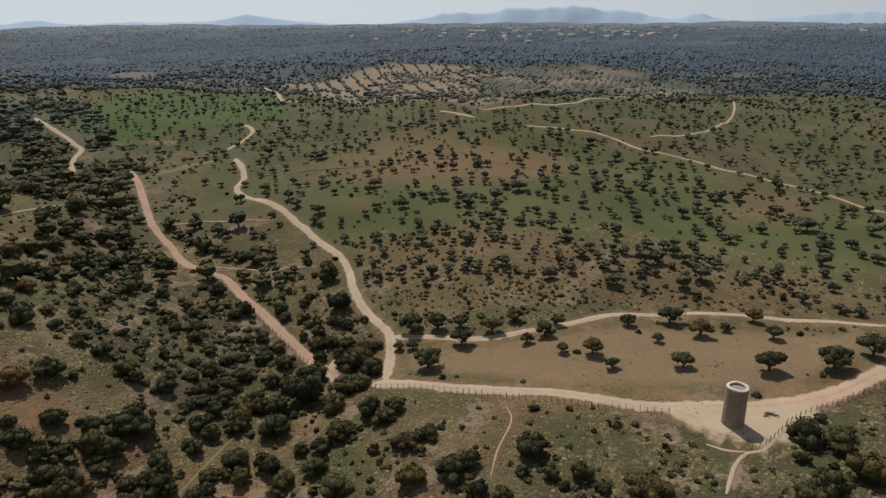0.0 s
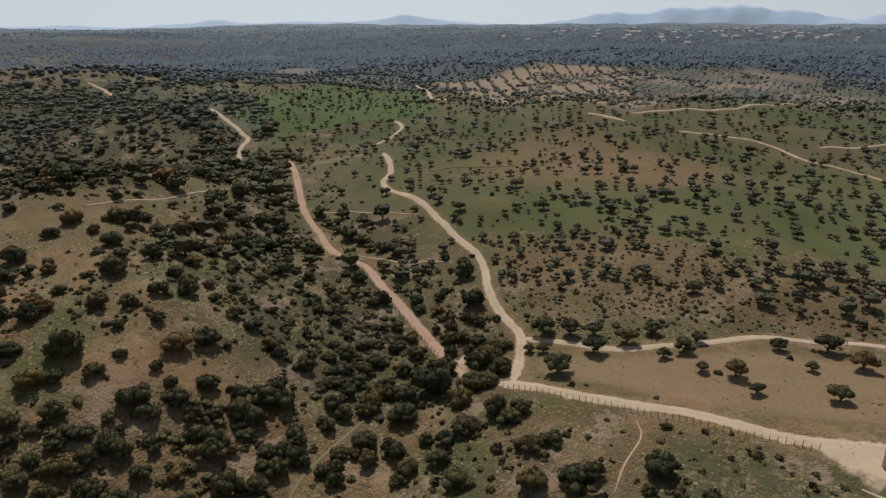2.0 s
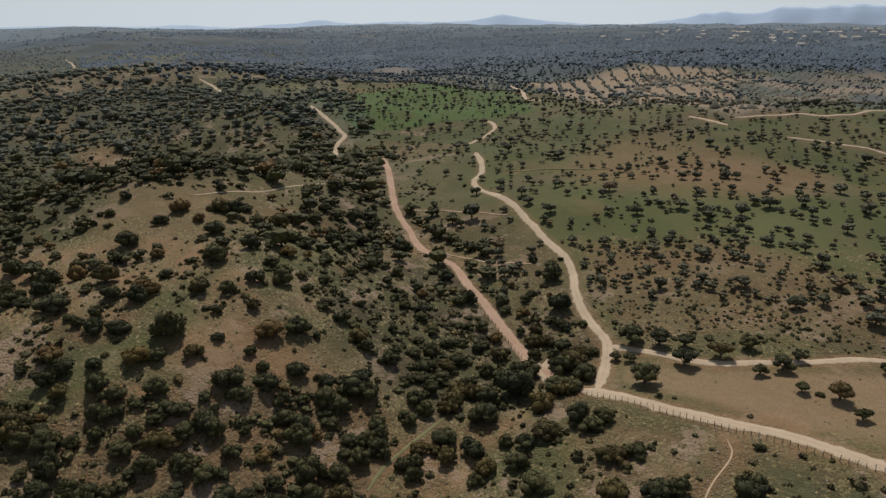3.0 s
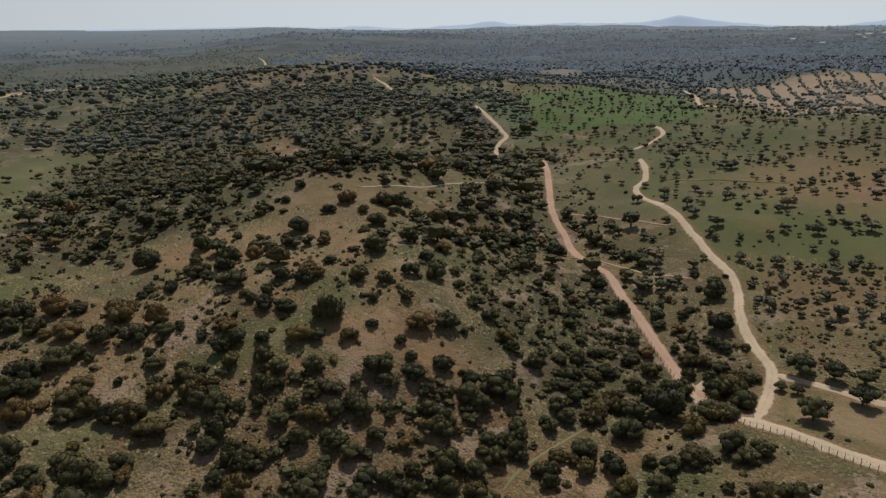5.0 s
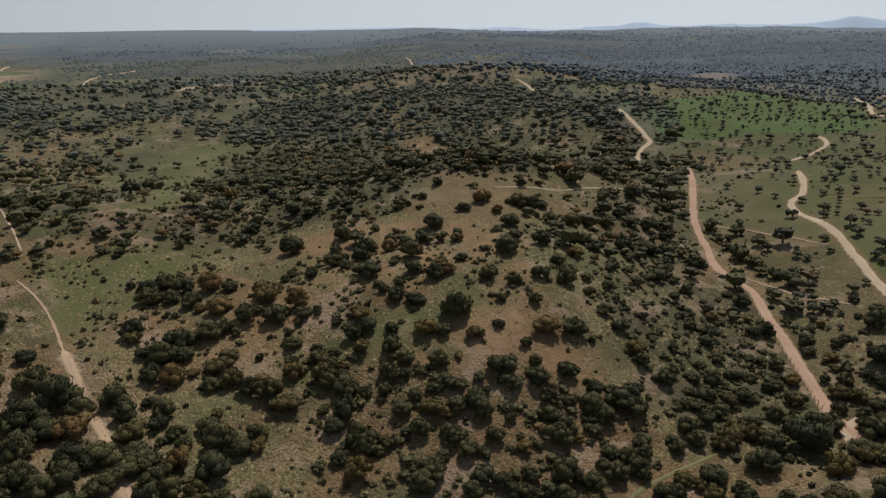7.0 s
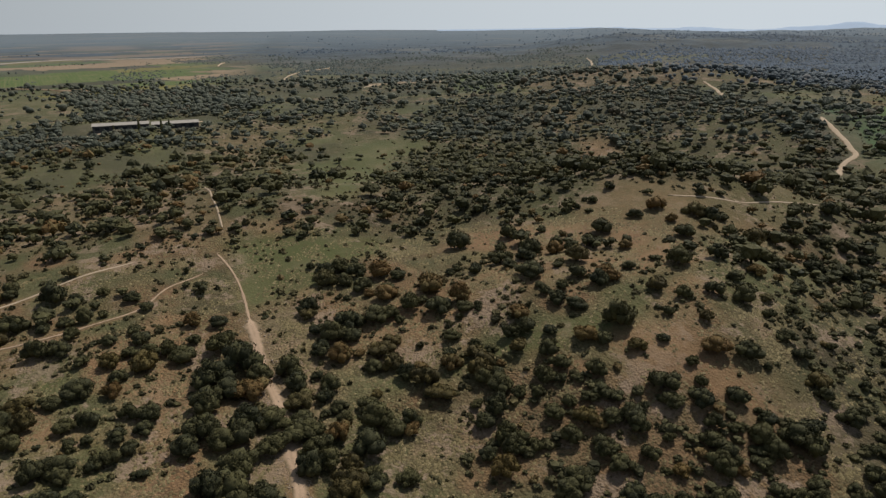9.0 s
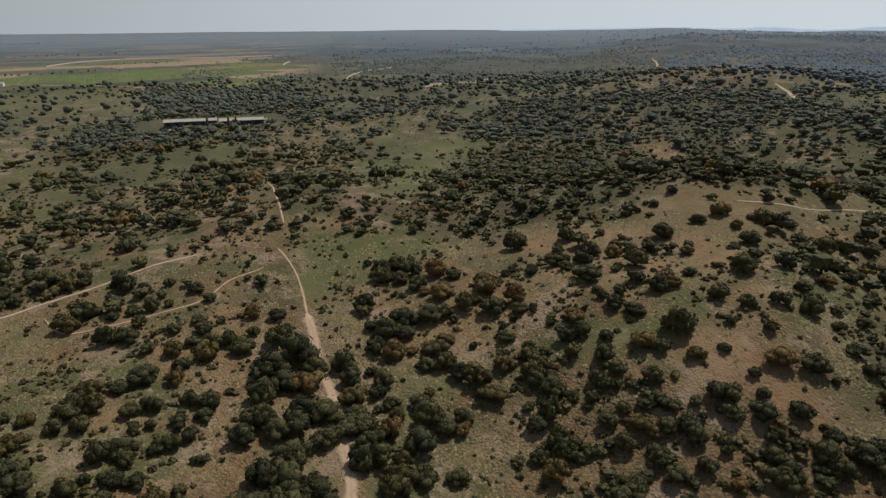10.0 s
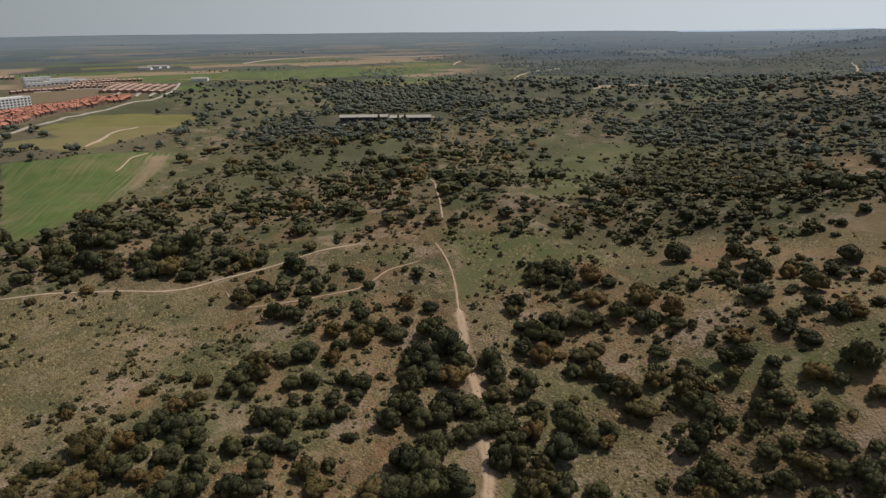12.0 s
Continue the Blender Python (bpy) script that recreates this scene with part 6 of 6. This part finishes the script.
    m.colour(m.mix(m.ramp(m.noise(5, 3), 0.3, 0.7), m.mix(0.25, c, (0.05, 0.045, 0.04)), c)).bump(v.outputs["Distance"], 0.6, 0.06)
    return m.mat


STONE = stone_material("rubble_stone", (0.43, 0.335, 0.245), (0.33, 0.25, 0.18), (0.23, 0.185, 0.14), 2.6)
rim = Nodes("pale_mortar", 0.9)
RIM = rim.colour(rim.mix(rim.noise(2.5), (0.66, 0.60, 0.53), (0.42, 0.37, 0.31))).bump(rim.noise(9), 0.4, 0.03).mat


def tower():
    x, y = 58.2, 119.5
    z = float(height(x, y))
    ob = tagged(new("stone_tower"), "round roofless stone tower with a pale rim on bare ground", "tower")
    ob.location = (x, y, z)

    def shell(name, rings, material, label="", wear=0.006):
        bm = bmesh.new()
        n = 48
        loops = [[bm.verts.new((r * (1 + wear * math.sin(3 * a + h)) * math.cos(a), r * (1 + wear * math.cos(4 * a + 2 * h)) * math.sin(a), h + 5 * wear * (math.sin(2 * a) + 0.6 * math.sin(5 * a + 1)) * (h > 8.5))) for a in (2 * math.pi * i / n for i in range(n))] for r, h in rings]
        for p, q in zip(loops, loops[1:]):
            for i in range(n):
                bm.faces.new((p[i], p[(i + 1) % n], q[(i + 1) % n], q[i]))
        part(name, bm, material, ob, label, True)

    shell("wall", [(2.20, -0.6), (2.18, 0.6), (2.15, 3.0), (2.12, 6.0), (2.10, 8.3)], STONE, "weathered rubble stone wall")
    shell("inner_wall", [(1.57, 8.4), (1.58, 7), (1.6, 0.1)], STONE)
    shell("rim", [(2.10, 8.3), (2.16, 8.34), (2.16, 8.52), (2.08, 8.60), (1.64, 8.60), (1.55, 8.6), (1.55, 8.3)], RIM, "pale mortar rim", 0.012)
    shell("inner_floor", [(1.6, 8.1), (0.8, 8.2), (0.02, 8.22)], STONE)
    shell("footing", [(2.5, -0.6), (2.48, 0.06), (2.4, 0.12), (2.1, 0.14)], RIM, "crumbling pale footing")


tower()


def branch_pile(x, y):
    """Cut branches thrown down on the bare yard."""
    ob = tagged(new("branch_pile"), "heap of dry cut branches on pale bare ground", "branches")
    ob.location = (x, y, float(height(x, y)) + 0.15)
    g = np.random.default_rng(3)
    for k in range(22):
        a, tilt, run, r = g.uniform(0, 6.28), g.uniform(-0.1, 0.45), g.uniform(0.9, 2.3), g.uniform(0.06, 0.12)
        d = Vector((math.cos(a) * math.cos(tilt), math.sin(a) * math.cos(tilt), math.sin(tilt)))
        p = Vector((g.uniform(-1.3, 1.3), g.uniform(-0.7, 0.7), g.uniform(0.0, 0.25))) - d * run / 2
        u = d.orthogonal().normalized()
        w = d.cross(u)
        bm = bmesh.new()
        rings = [[bm.verts.new(p + d * run * s + w * 0.12 * math.sin(3 * s) + (u * math.cos(q) + w * math.sin(q)) * r * (1 - 0.6 * s)) for q in (0, 1.57, 3.14, 4.71)] for s in (0, 0.35, 0.7, 1.0)]
        for e, f in zip(rings, rings[1:]):
            for i in range(4):
                bm.faces.new((e[i], e[(i + 1) % 4], f[(i + 1) % 4], f[i]))
        part("branch", bm, BARK, ob)


branch_pile(67.6, 122.8)


def rubble():
    """Pale stones strewn beside the yard and down the slope."""
    g = np.random.default_rng(9)
    base, tri = ico(1)
    cos, tris, n = [], [], 0
    for cx, cy, sx, sy, count in ((52.6, 125.0, 2.6, 1.2, 60), (58, 116.5, 3.0, 0.8, 40), (24.5, 104, 2.2, 7.0, 110), (33, 112, 8, 5, 120), (12.0, 119, 1.3, 7.5, 200)):
        for k in range(count):
            x, y, s = cx + g.normal(0, sx), cy + g.normal(0, sy), g.gamma(3, 0.035) + 0.05
            if near_tracks(x, y) < 0.3 and cx < 50:
                continue
            cos.append(base * g.uniform(0.7, 1.2, (len(base), 1)) * s * g.uniform(0.6, 1.2, 3) + (x, y, float(height(x, y)) + 0.2 * s))
            tris.append(tri + n)
            n += len(base)
    lane = LINES["stony_path"]
    for k in range(900):  # along the stony path
        cx, cy = lane[g.integers(len(lane))]
        x, y, s = cx + g.normal(0, 2.0), cy + g.normal(0, 2.0), g.gamma(3, 0.035) + 0.05
        cos.append(base * g.uniform(0.7, 1.2, (len(base), 1)) * s * g.uniform(0.6, 1.2, 3) + (x, y, float(height(x, y)) + 0.2 * s))
        tris.append(tri + n)
        n += len(base)
    tagged(new("rubble", fast_mesh("rubble", np.vstack(cos), np.vstack(tris), STONE)), "pale loose stones strewn over dry ground", "stones", kind="stuff")


rubble()

# ---- fences of wooden posts and wire along the track ----
grey_wood = Nodes("weathered_wood", 0.9)
WOOD = grey_wood.colour(grey_wood.mix(grey_wood.noise(4), (0.10, 0.082, 0.064), (0.16, 0.135, 0.11))).bump(grey_wood.noise(12), 0.5, 0.01).mat
wire_mat = Nodes("rusty_wire", 0.6)
WIRE = wire_mat.colour((0.14, 0.11, 0.09)).mat
wire_mat.bsdf.inputs["Metallic"].default_value = 0.7


def post_mesh():
    bm = bmesh.new()
    rings = [[bm.verts.new((r * math.cos(a), r * math.sin(a), h)) for a in (0, 1.05, 2.09, 3.14, 4.19, 5.24)] for r, h in ((0.075, -0.3), (0.07, 0.7), (0.06, 1.38), (0.03, 1.45))]
    for p, q in zip(rings, rings[1:]):
        for i in range(6):
            bm.faces.new((p[i], p[(i + 1) % 6], q[(i + 1) % 6], q[i]))
    bm.faces.new(rings[-1])
    me = bpy.data.meshes.new("post")
    bm.to_mesh(me)
    bm.free()
    me.materials.append(WOOD)
    return me


POST = post_mesh()


def fence(points, spacing, label):
    line = smooth_line(points, 0.4)
    along = np.concatenate([[0], np.cumsum(np.hypot(*np.diff(line, axis=0).T))])
    at = np.arange(0, along[-1], spacing)
    xs, ys = np.interp(at, along, line[:, 0]), np.interp(at, along, line[:, 1])
    ob = tagged(new("fence"), label, "fence")
    ob.location = (xs[0], ys[0], float(height(xs[0], ys[0])))
    tops = []
    for i, (x, y) in enumerate(zip(xs, ys)):
        p = new("post", POST)
        p.parent = ob
        z = float(height(x, y))
        p.location = Vector((x, y, z)) - ob.location
        p.rotation_euler = (0.05 * math.sin(i * 2.3), 0.05 * math.cos(i * 1.7), i)
        p.scale.z = 1 + 0.1 * math.sin(i * 3.1)
        tops.append(Vector((x, y, z)) - ob.location)
    for h in (0.45, 0.8, 1.15):
        bm = bmesh.new()
        rings = [[bm.verts.new(t + Vector((0, 0.015 * math.cos(q), h + 0.015 * math.sin(q)))) for q in (0, 2.1, 4.2)] for t in tops]
        for p, q in zip(rings, rings[1:]):
            for i in range(3):
                bm.faces.new((p[i], p[(i + 1) % 3], q[(i + 1) % 3], q[i]))
        part("wire", bm, WIRE, ob)


fence([(-18.0, 144.9), (-11.7, 142.5), (1.7, 139.0), (14.4, 135.2), (26.5, 131.4), (37.9, 127.5), (47.7, 124.2)], 1.45, 'wire fence on weathered wooden posts beside a dusty track')
fence([(69.2, 119.4), (73.9, 122.4), (81.6, 125.9), (88.0, 128.8), (97.0, 132.3)], 1.6, 'wire fence on wooden posts above a track')
fence([(58.3, 110.6), (61.7, 112.1), (68.8, 118.5)], 1.8, 'short wire fence beside the stone tower')
fence([(-36.5, 161.9), (-46.3, 176.0), (-59.8, 191.9), (-74.8, 210.1)], 2.6, 'wire fence on wooden posts along a red track')

# ---- buildings ----
def wall_paint(name, a, b):
    m = Nodes(name, 0.85)
    c = m.mix(m.ramp(m.noise(0.35, 4), 0.3, 0.7), a, b)
    c = m.mix(m.math("MULTIPLY", m.add("ObjectInfo").outputs["Random"], 0.3), c, tuple(0.6 * v for v in b))
    return m.colour(c).bump(m.noise(3), 0.2, 0.02).mat


WHITE, CREAM, BRICK = wall_paint("white_render", (0.80, 0.78, 0.75), (0.70, 0.68, 0.65)), wall_paint("cream_render", (0.50, 0.42, 0.34), (0.42, 0.35, 0.28)), wall_paint("brown_brick", (0.30, 0.19, 0.15), (0.25, 0.16, 0.12))
TILE, TILE_PALE = wall_paint("terracotta_tiles", (0.46, 0.19, 0.125), (0.36, 0.15, 0.10)), wall_paint("pinkish_tiles", (0.44, 0.30, 0.23), (0.37, 0.25, 0.19))
PALE_ROOF, DARK_WALL = wall_paint("pale_sheet_roof", (0.40, 0.36, 0.31), (0.31, 0.28, 0.24)), wall_paint("stained_grey_wall", (0.11, 0.105, 0.10), (0.075, 0.072, 0.07))
glass = Nodes("window_glass", 0.15)
GLASS = glass.colour((0.03, 0.035, 0.04)).mat


def gable(bm, w, d, h, rise, over=0.4):
    """A gabled roof with thickness over a plan of w by d, ridge along x."""
    x, y, t = w / 2 + over, d / 2 + over, 0.22
    lo = h - over * rise / (d / 2)
    v = [bm.verts.new(p) for p in ((-x, -y, lo), (x, -y, lo), (x, 0, h + rise), (-x, 0, h + rise), (-x, y, lo), (x, y, lo),
                                   (-x, -y, lo + t), (x, -y, lo + t), (x, 0, h + rise + t), (-x, 0, h + rise + t), (-x, y, lo + t), (x, y, lo + t))]
    for f in ((0, 3, 2, 1), (3, 4, 5, 2), (6, 7, 8, 9), (9, 8, 11, 10), (0, 1, 7, 6), (5, 4, 10, 11), (1, 2, 8, 7), (2, 5, 11, 8), (3, 0, 6, 9), (4, 3, 9, 10)):
        bm.faces.new([v[i] for i in f])


def house(name, w, d, h, rise, wall, roof, label, group="", windows=True):
    ob = tagged(new(name), label, "house", group)
    bm = bmesh.new()
    box(bm, -w / 2, -d / 2, -2, w / 2, d / 2, h)
    ends = [[bm.verts.new(p) for p in ((s * w / 2, -d / 2, h), (s * w / 2, d / 2, h), (s * w / 2, 0, h + rise))] for s in (-1, 1)]
    for e in ends:
        bm.faces.new(e)
    part("wall", bm, wall, ob)
    bm = bmesh.new()
    gable(bm, w, d, h, rise)
    top = part("roof", bm, roof, ob)
    if windows:
        bm = bmesh.new()
        box(bm, w * 0.18, 0.5, h + 0.5 * rise, w * 0.18 + 0.8, 1.3, h + rise + 0.9)
        part("chimney", bm, wall, top)
        for s in (-1, 1):
            for z in (1.2, 3.9)[: 2 if h > 4.5 else 1]:
                bm = bmesh.new()
                box(bm, s * w * 0.22 - 0.7, -d / 2 - 0.05, z, s * w * 0.22 + 0.7, -d / 2 + 0.1, z + 1.3)
                part("window", bm, GLASS, ob)
    return ob


def along(points, step):
    """Places and headings every step metres along a line."""
    line = smooth_line(points, 1.0)
    run = np.concatenate([[0], np.cumsum(np.hypot(*np.diff(line, axis=0).T))])
    at = np.arange(0, run[-1], step)
    x, y = np.interp(at, run, line[:, 0]), np.interp(at, run, line[:, 1])
    turn = np.arctan2(np.interp(at + 1, run, line[:, 1]) - np.interp(at - 1, run, line[:, 1]), np.interp(at + 1, run, line[:, 0]) - np.interp(at - 1, run, line[:, 0]))
    return zip(x, y, turn)


def put(ob, x, y, turn, first):
    m = Matrix.Translation((x, y, float(height(x, y)) - 0.3)) @ Matrix.Rotation(turn, 4, "Z")
    if first:
        ob.matrix_basis = m
        return ob
    return copy_thing(ob, m)


red_house = house("terraced_house", 5.2, 6.6, 3.8, 1.5, BRICK, TILE, "two-storey terraced house with red tiled roof", "red-roofed terraces")
front = [(-618, -238), (-728, -254), (-772, -241), (-813, -219), (-850, -187)]
back = [(-765, -289), (-802, -270), (-846, -243), (-893, -232), (-907, -196)]
first = True
for k in range(6):  # six rows between the road and the open ground behind
    line = [(p[0] + (q[0] - p[0]) * k / 5, p[1] + (q[1] - p[1]) * k / 5) for p, q in zip(front, back)]
    for x, y, t in along(line, 7.0):
        if random.random() < 0.95:
            put(red_house, x + random.uniform(-0.5, 0.5), y + random.uniform(-0.5, 0.5), t + random.choice((0, 0, math.pi / 2)), first)
            first = False
pink_house = house("brick_house", 5.6, 7.6, 3.6, 1.2, BRICK, TILE_PALE, "brown brick house with faded pinkish tiled roof", "brick terraces")
first = True
for k in range(8):  # long terraces that run away from the ring road
    near, far = (-1008 + 3 * k, -252 + 10.5 * k), (-1142 + 7 * k, -258 + 12 * k)
    for x, y, t in along([near, far], 7.4):
        put(pink_house, x, y, t, first)
        first = False
for line in ([(-1098, -318), (-1106, -290), (-1112, -262)], [(-1128, -322), (-1150, -290), (-1160, -258)], [(-1160, -329), (-1201, -290), (-1226, -244)], [(-1210, -332), (-1250, -290)], [(-1040, -372), (-1068, -340), (-1080, -318)], [(-1320, -520), (-1340, -470)], [(-1350, -530), (-1372, -480)]):
    for x, y, t in along(line, 8.2):
        put(pink_house, x, y, t, False)


def flat_block(name, x, y, turn, w, d, h, storeys, bays, wall, label):
    """A flat-roofed block with a parapet and rows of windows."""
    ob = tagged(new(name), label, "building")
    ob.matrix_basis = Matrix.Translation((x, y, float(height(x, y)) - 0.3)) @ Matrix.Rotation(turn, 4, "Z")
    bm = bmesh.new()
    box(bm, -w / 2, -d / 2, -2, w / 2, d / 2, h)
    part("wall", bm, wall, ob)
    bm = bmesh.new()
    for x0, y0, x1, y1 in ((-w / 2, -d / 2, w / 2, -d / 2 + 0.4), (-w / 2, d / 2 - 0.4, w / 2, d / 2), (-w / 2, -d / 2 + 0.4, -w / 2 + 0.4, d / 2 - 0.4), (w / 2 - 0.4, -d / 2 + 0.4, w / 2, d / 2 - 0.4)):
        box(bm, x0, y0, h + 0.004, x1, y1, h + 0.9)
    part("parapet", bm, WHITE, ob)
    for s in range(storeys):
        for b in range(bays):
            bm = bmesh.new()
            cx, z = -w / 2 + (b + 0.5) * w / bays, 1.0 + s * (h - 0.6) / storeys
            box(bm, cx - 0.28 * w / bays, -d / 2 - 0.06, z, cx + 0.28 * w / bays, -d / 2 + 0.2, z + 1.6)
            part("window", bm, GLASS, ob)
    return ob


flat_block("apartment_block", -846, -306, 2.5, 38, 13, 12, 4, 9, WHITE, "white four-storey apartment block with dark windows")
flat_block("apartment_block", -856, -346, 2.5, 26, 14, 11, 4, 6, CREAM, "cream four-storey apartment block")
for x, y, w, d in ((-1164, -380, 34, 15), (-1200, -366, 30, 16), (-1217, -338, 30, 14), (-1252, -374, 36, 16), (-1287, -420, 40, 15), (-1240, -410, 28, 16)):
    flat_block("warehouse", x, y, 2.15, w, d, 5, 1, 5, WHITE, "low white flat-roofed warehouse")
farm_shed = house("farm_shed", 26, 12, 4.5, 2.0, WHITE, PALE_ROOF, "white farm shed on the plain", windows=False)
put(farm_shed, -1205, -150, 1.45, True)
for x, y in ((-1521, -292), (-1560, -282), (-1572, -268)):
    put(farm_shed, x, y, 1.3, False)


def long_shed(x, y, turn, w, d, h, label):
    ob = house("long_shed", w, d, h, 1.3, DARK_WALL, PALE_ROOF, label, windows=False)
    ob["category"] = "shed"
    put(ob, x, y, turn, True)
    for i in range(int(w / 6)):
        bm = bmesh.new()
        cx = -w / 2 + 3 + 6 * i
        box(bm, cx - 1.6, -d / 2 - 0.06, 1.2, cx + 1.6, -d / 2 + 0.1, h - 0.9)
        part("window", bm, GLASS, ob)
        bm = bmesh.new()
        box(bm, cx + 2.7, -d / 2 - 0.25, -0.5, cx + 3.2, -d / 2 - 0.002, h - 0.3)
        part("pillar", bm, DARK_WALL, ob)


long_shed(-544.1, 51.9, 1.417, 36.9, 11, 4.0, 'long low grey shed with a pale sheet roof')
long_shed(-538.5, 88.0, 1.417, 32.0, 11, 4.0, 'long low grey shed with a pale sheet roof beside cypresses')

# cypresses before the sheds
def cypress(x, y, tall):
    g = np.random.default_rng(int(abs(x * 10)))
    ob = tagged(new("cypress"), "slim dark cypress before a long shed", "tree", "cypresses")
    ob.location = (x, y, float(height(x, y)))
    base, tri = ico(3)
    v = base * (1 + g.uniform(-0.14, 0.14, len(base)))[:, None]
    v = v * np.array([0.13, 0.13, 0.5]) * tall + np.array([0, 0, 0.54 * tall])
    v[:, :2] *= (1.15 - 0.7 * np.clip(v[:, 2:3] / tall, 0, 1))
    crown = new("crown", fast_mesh("crown", v, tri, LEAF))
    trunk = new("trunk", TRUNK)
    trunk.scale = (1.5, 1.5, 1.6)
    crown.parent = trunk.parent = ob


for x, y, tall in ((-521.5, 60.9, 9.0), (-519.6, 75.4, 8.5), (-520.8, 80.8, 8.5), (-529.1, 45.3, 6.0)):
    cypress(x, y, tall)

# ---- the far village among the woods ----
village = house("village_house", 15, 12, 6, 2.6, WHITE, PALE_ROOF, "far white village house among dark woods", "far village", windows=False)
g = np.random.default_rng(3)
for k in range(70):
    x, y = g.uniform(-230, 560), g.uniform(1640, 2150)
    put(village, float(x), float(y), float(g.uniform(0, 3.1)), k == 0)
for k in range(14):
    x, y = g.uniform(620, 1500), g.uniform(1650, 2300)
    put(village, float(x), float(y), float(g.uniform(0, 3.1)), False)

# ---- tussocks over the dry ground ----
def tussocks():
    """Small domed tufts of dry herbs and low broom, thick on the stony slopes."""
    g = np.random.default_rng(17)
    n = 520000
    r = np.sqrt(g.uniform(62 ** 2, 245 ** 2, n))
    a = np.radians(g.uniform(-44, 120, n))
    x, y = -np.sin(a) * r, np.cos(a) * r
    d = 0.25 + 0.9 * np.clip((drift(x, y, 26, 6) - 0.35) * 2, 0, 1)
    d = np.where(zone("meadow", x, y) > 0.5, 0.02, d)
    d = np.where(zone("oak_brown", x, y) > 0.5, 0.12, d)
    d = np.where(zone("spur", x, y) > 0.5, 0.2, d)
    d = np.where(zone("heath_near", x, y) > 0.5, 1.0, d)
    for name, much in (("tuft_field", 1.5), ("lane_pale", 1.3), ("tuft_green", 2.2), ("bare_hump", 1.0), ("pale_scree", 2.0), ("grass_low", 0.6), ("grass_fold", 0.5), ("red_slope", 0.15), ("wedge_top", 0.05)):
        d = np.where(zone(name, x, y, 0.02) > 0.5, much, d)
    d = d * np.clip((drift(x, y, 11, 61) - 0.30) * 3.2, 0.15, 1.5)
    keep = (g.uniform(0, 1, n) < 0.36 * d) & clear_of_things(x, y)
    x, y = x[keep], y[keep]
    z = height(x, y)
    n = len(x)
    s = np.clip(g.gamma(4, 0.075, n) + 0.08, 0, 0.50)
    ring = 5
    q = np.arange(ring) * 2 * math.pi / ring
    co = np.zeros((n, ring + 1, 3))
    jitter = g.uniform(0.7, 1.3, (n, ring))
    co[:, :ring, 0] = x[:, None] + np.cos(q)[None] * s[:, None] * jitter
    co[:, :ring, 1] = y[:, None] + np.sin(q)[None] * s[:, None] * jitter
    co[:, :ring, 2] = z[:, None] - 0.05
    co[:, ring, 0], co[:, ring, 1], co[:, ring, 2] = x, y, z + s * g.uniform(0.55, 0.95, n)
    i = (np.arange(n) * (ring + 1))[:, None]
    tris = np.stack([np.stack([i[:, 0] + k, i[:, 0] + (k + 1) % ring, i[:, 0] + ring], -1) for k in range(ring)], 1).reshape(-1, 3)
    me = fast_mesh("tussocks", co.reshape(-1, 3), tris, LEAF_TUFT, True)
    at = me.attributes.new("tone", "FLOAT", "POINT")
    at.data.foreach_set("value", np.repeat(g.uniform(0, 1, n), ring + 1).astype(np.float32))
    tagged(new("tussocks", me), "small dry tussocks and low broom on stony ground", "grass", kind="stuff")


tussocks()
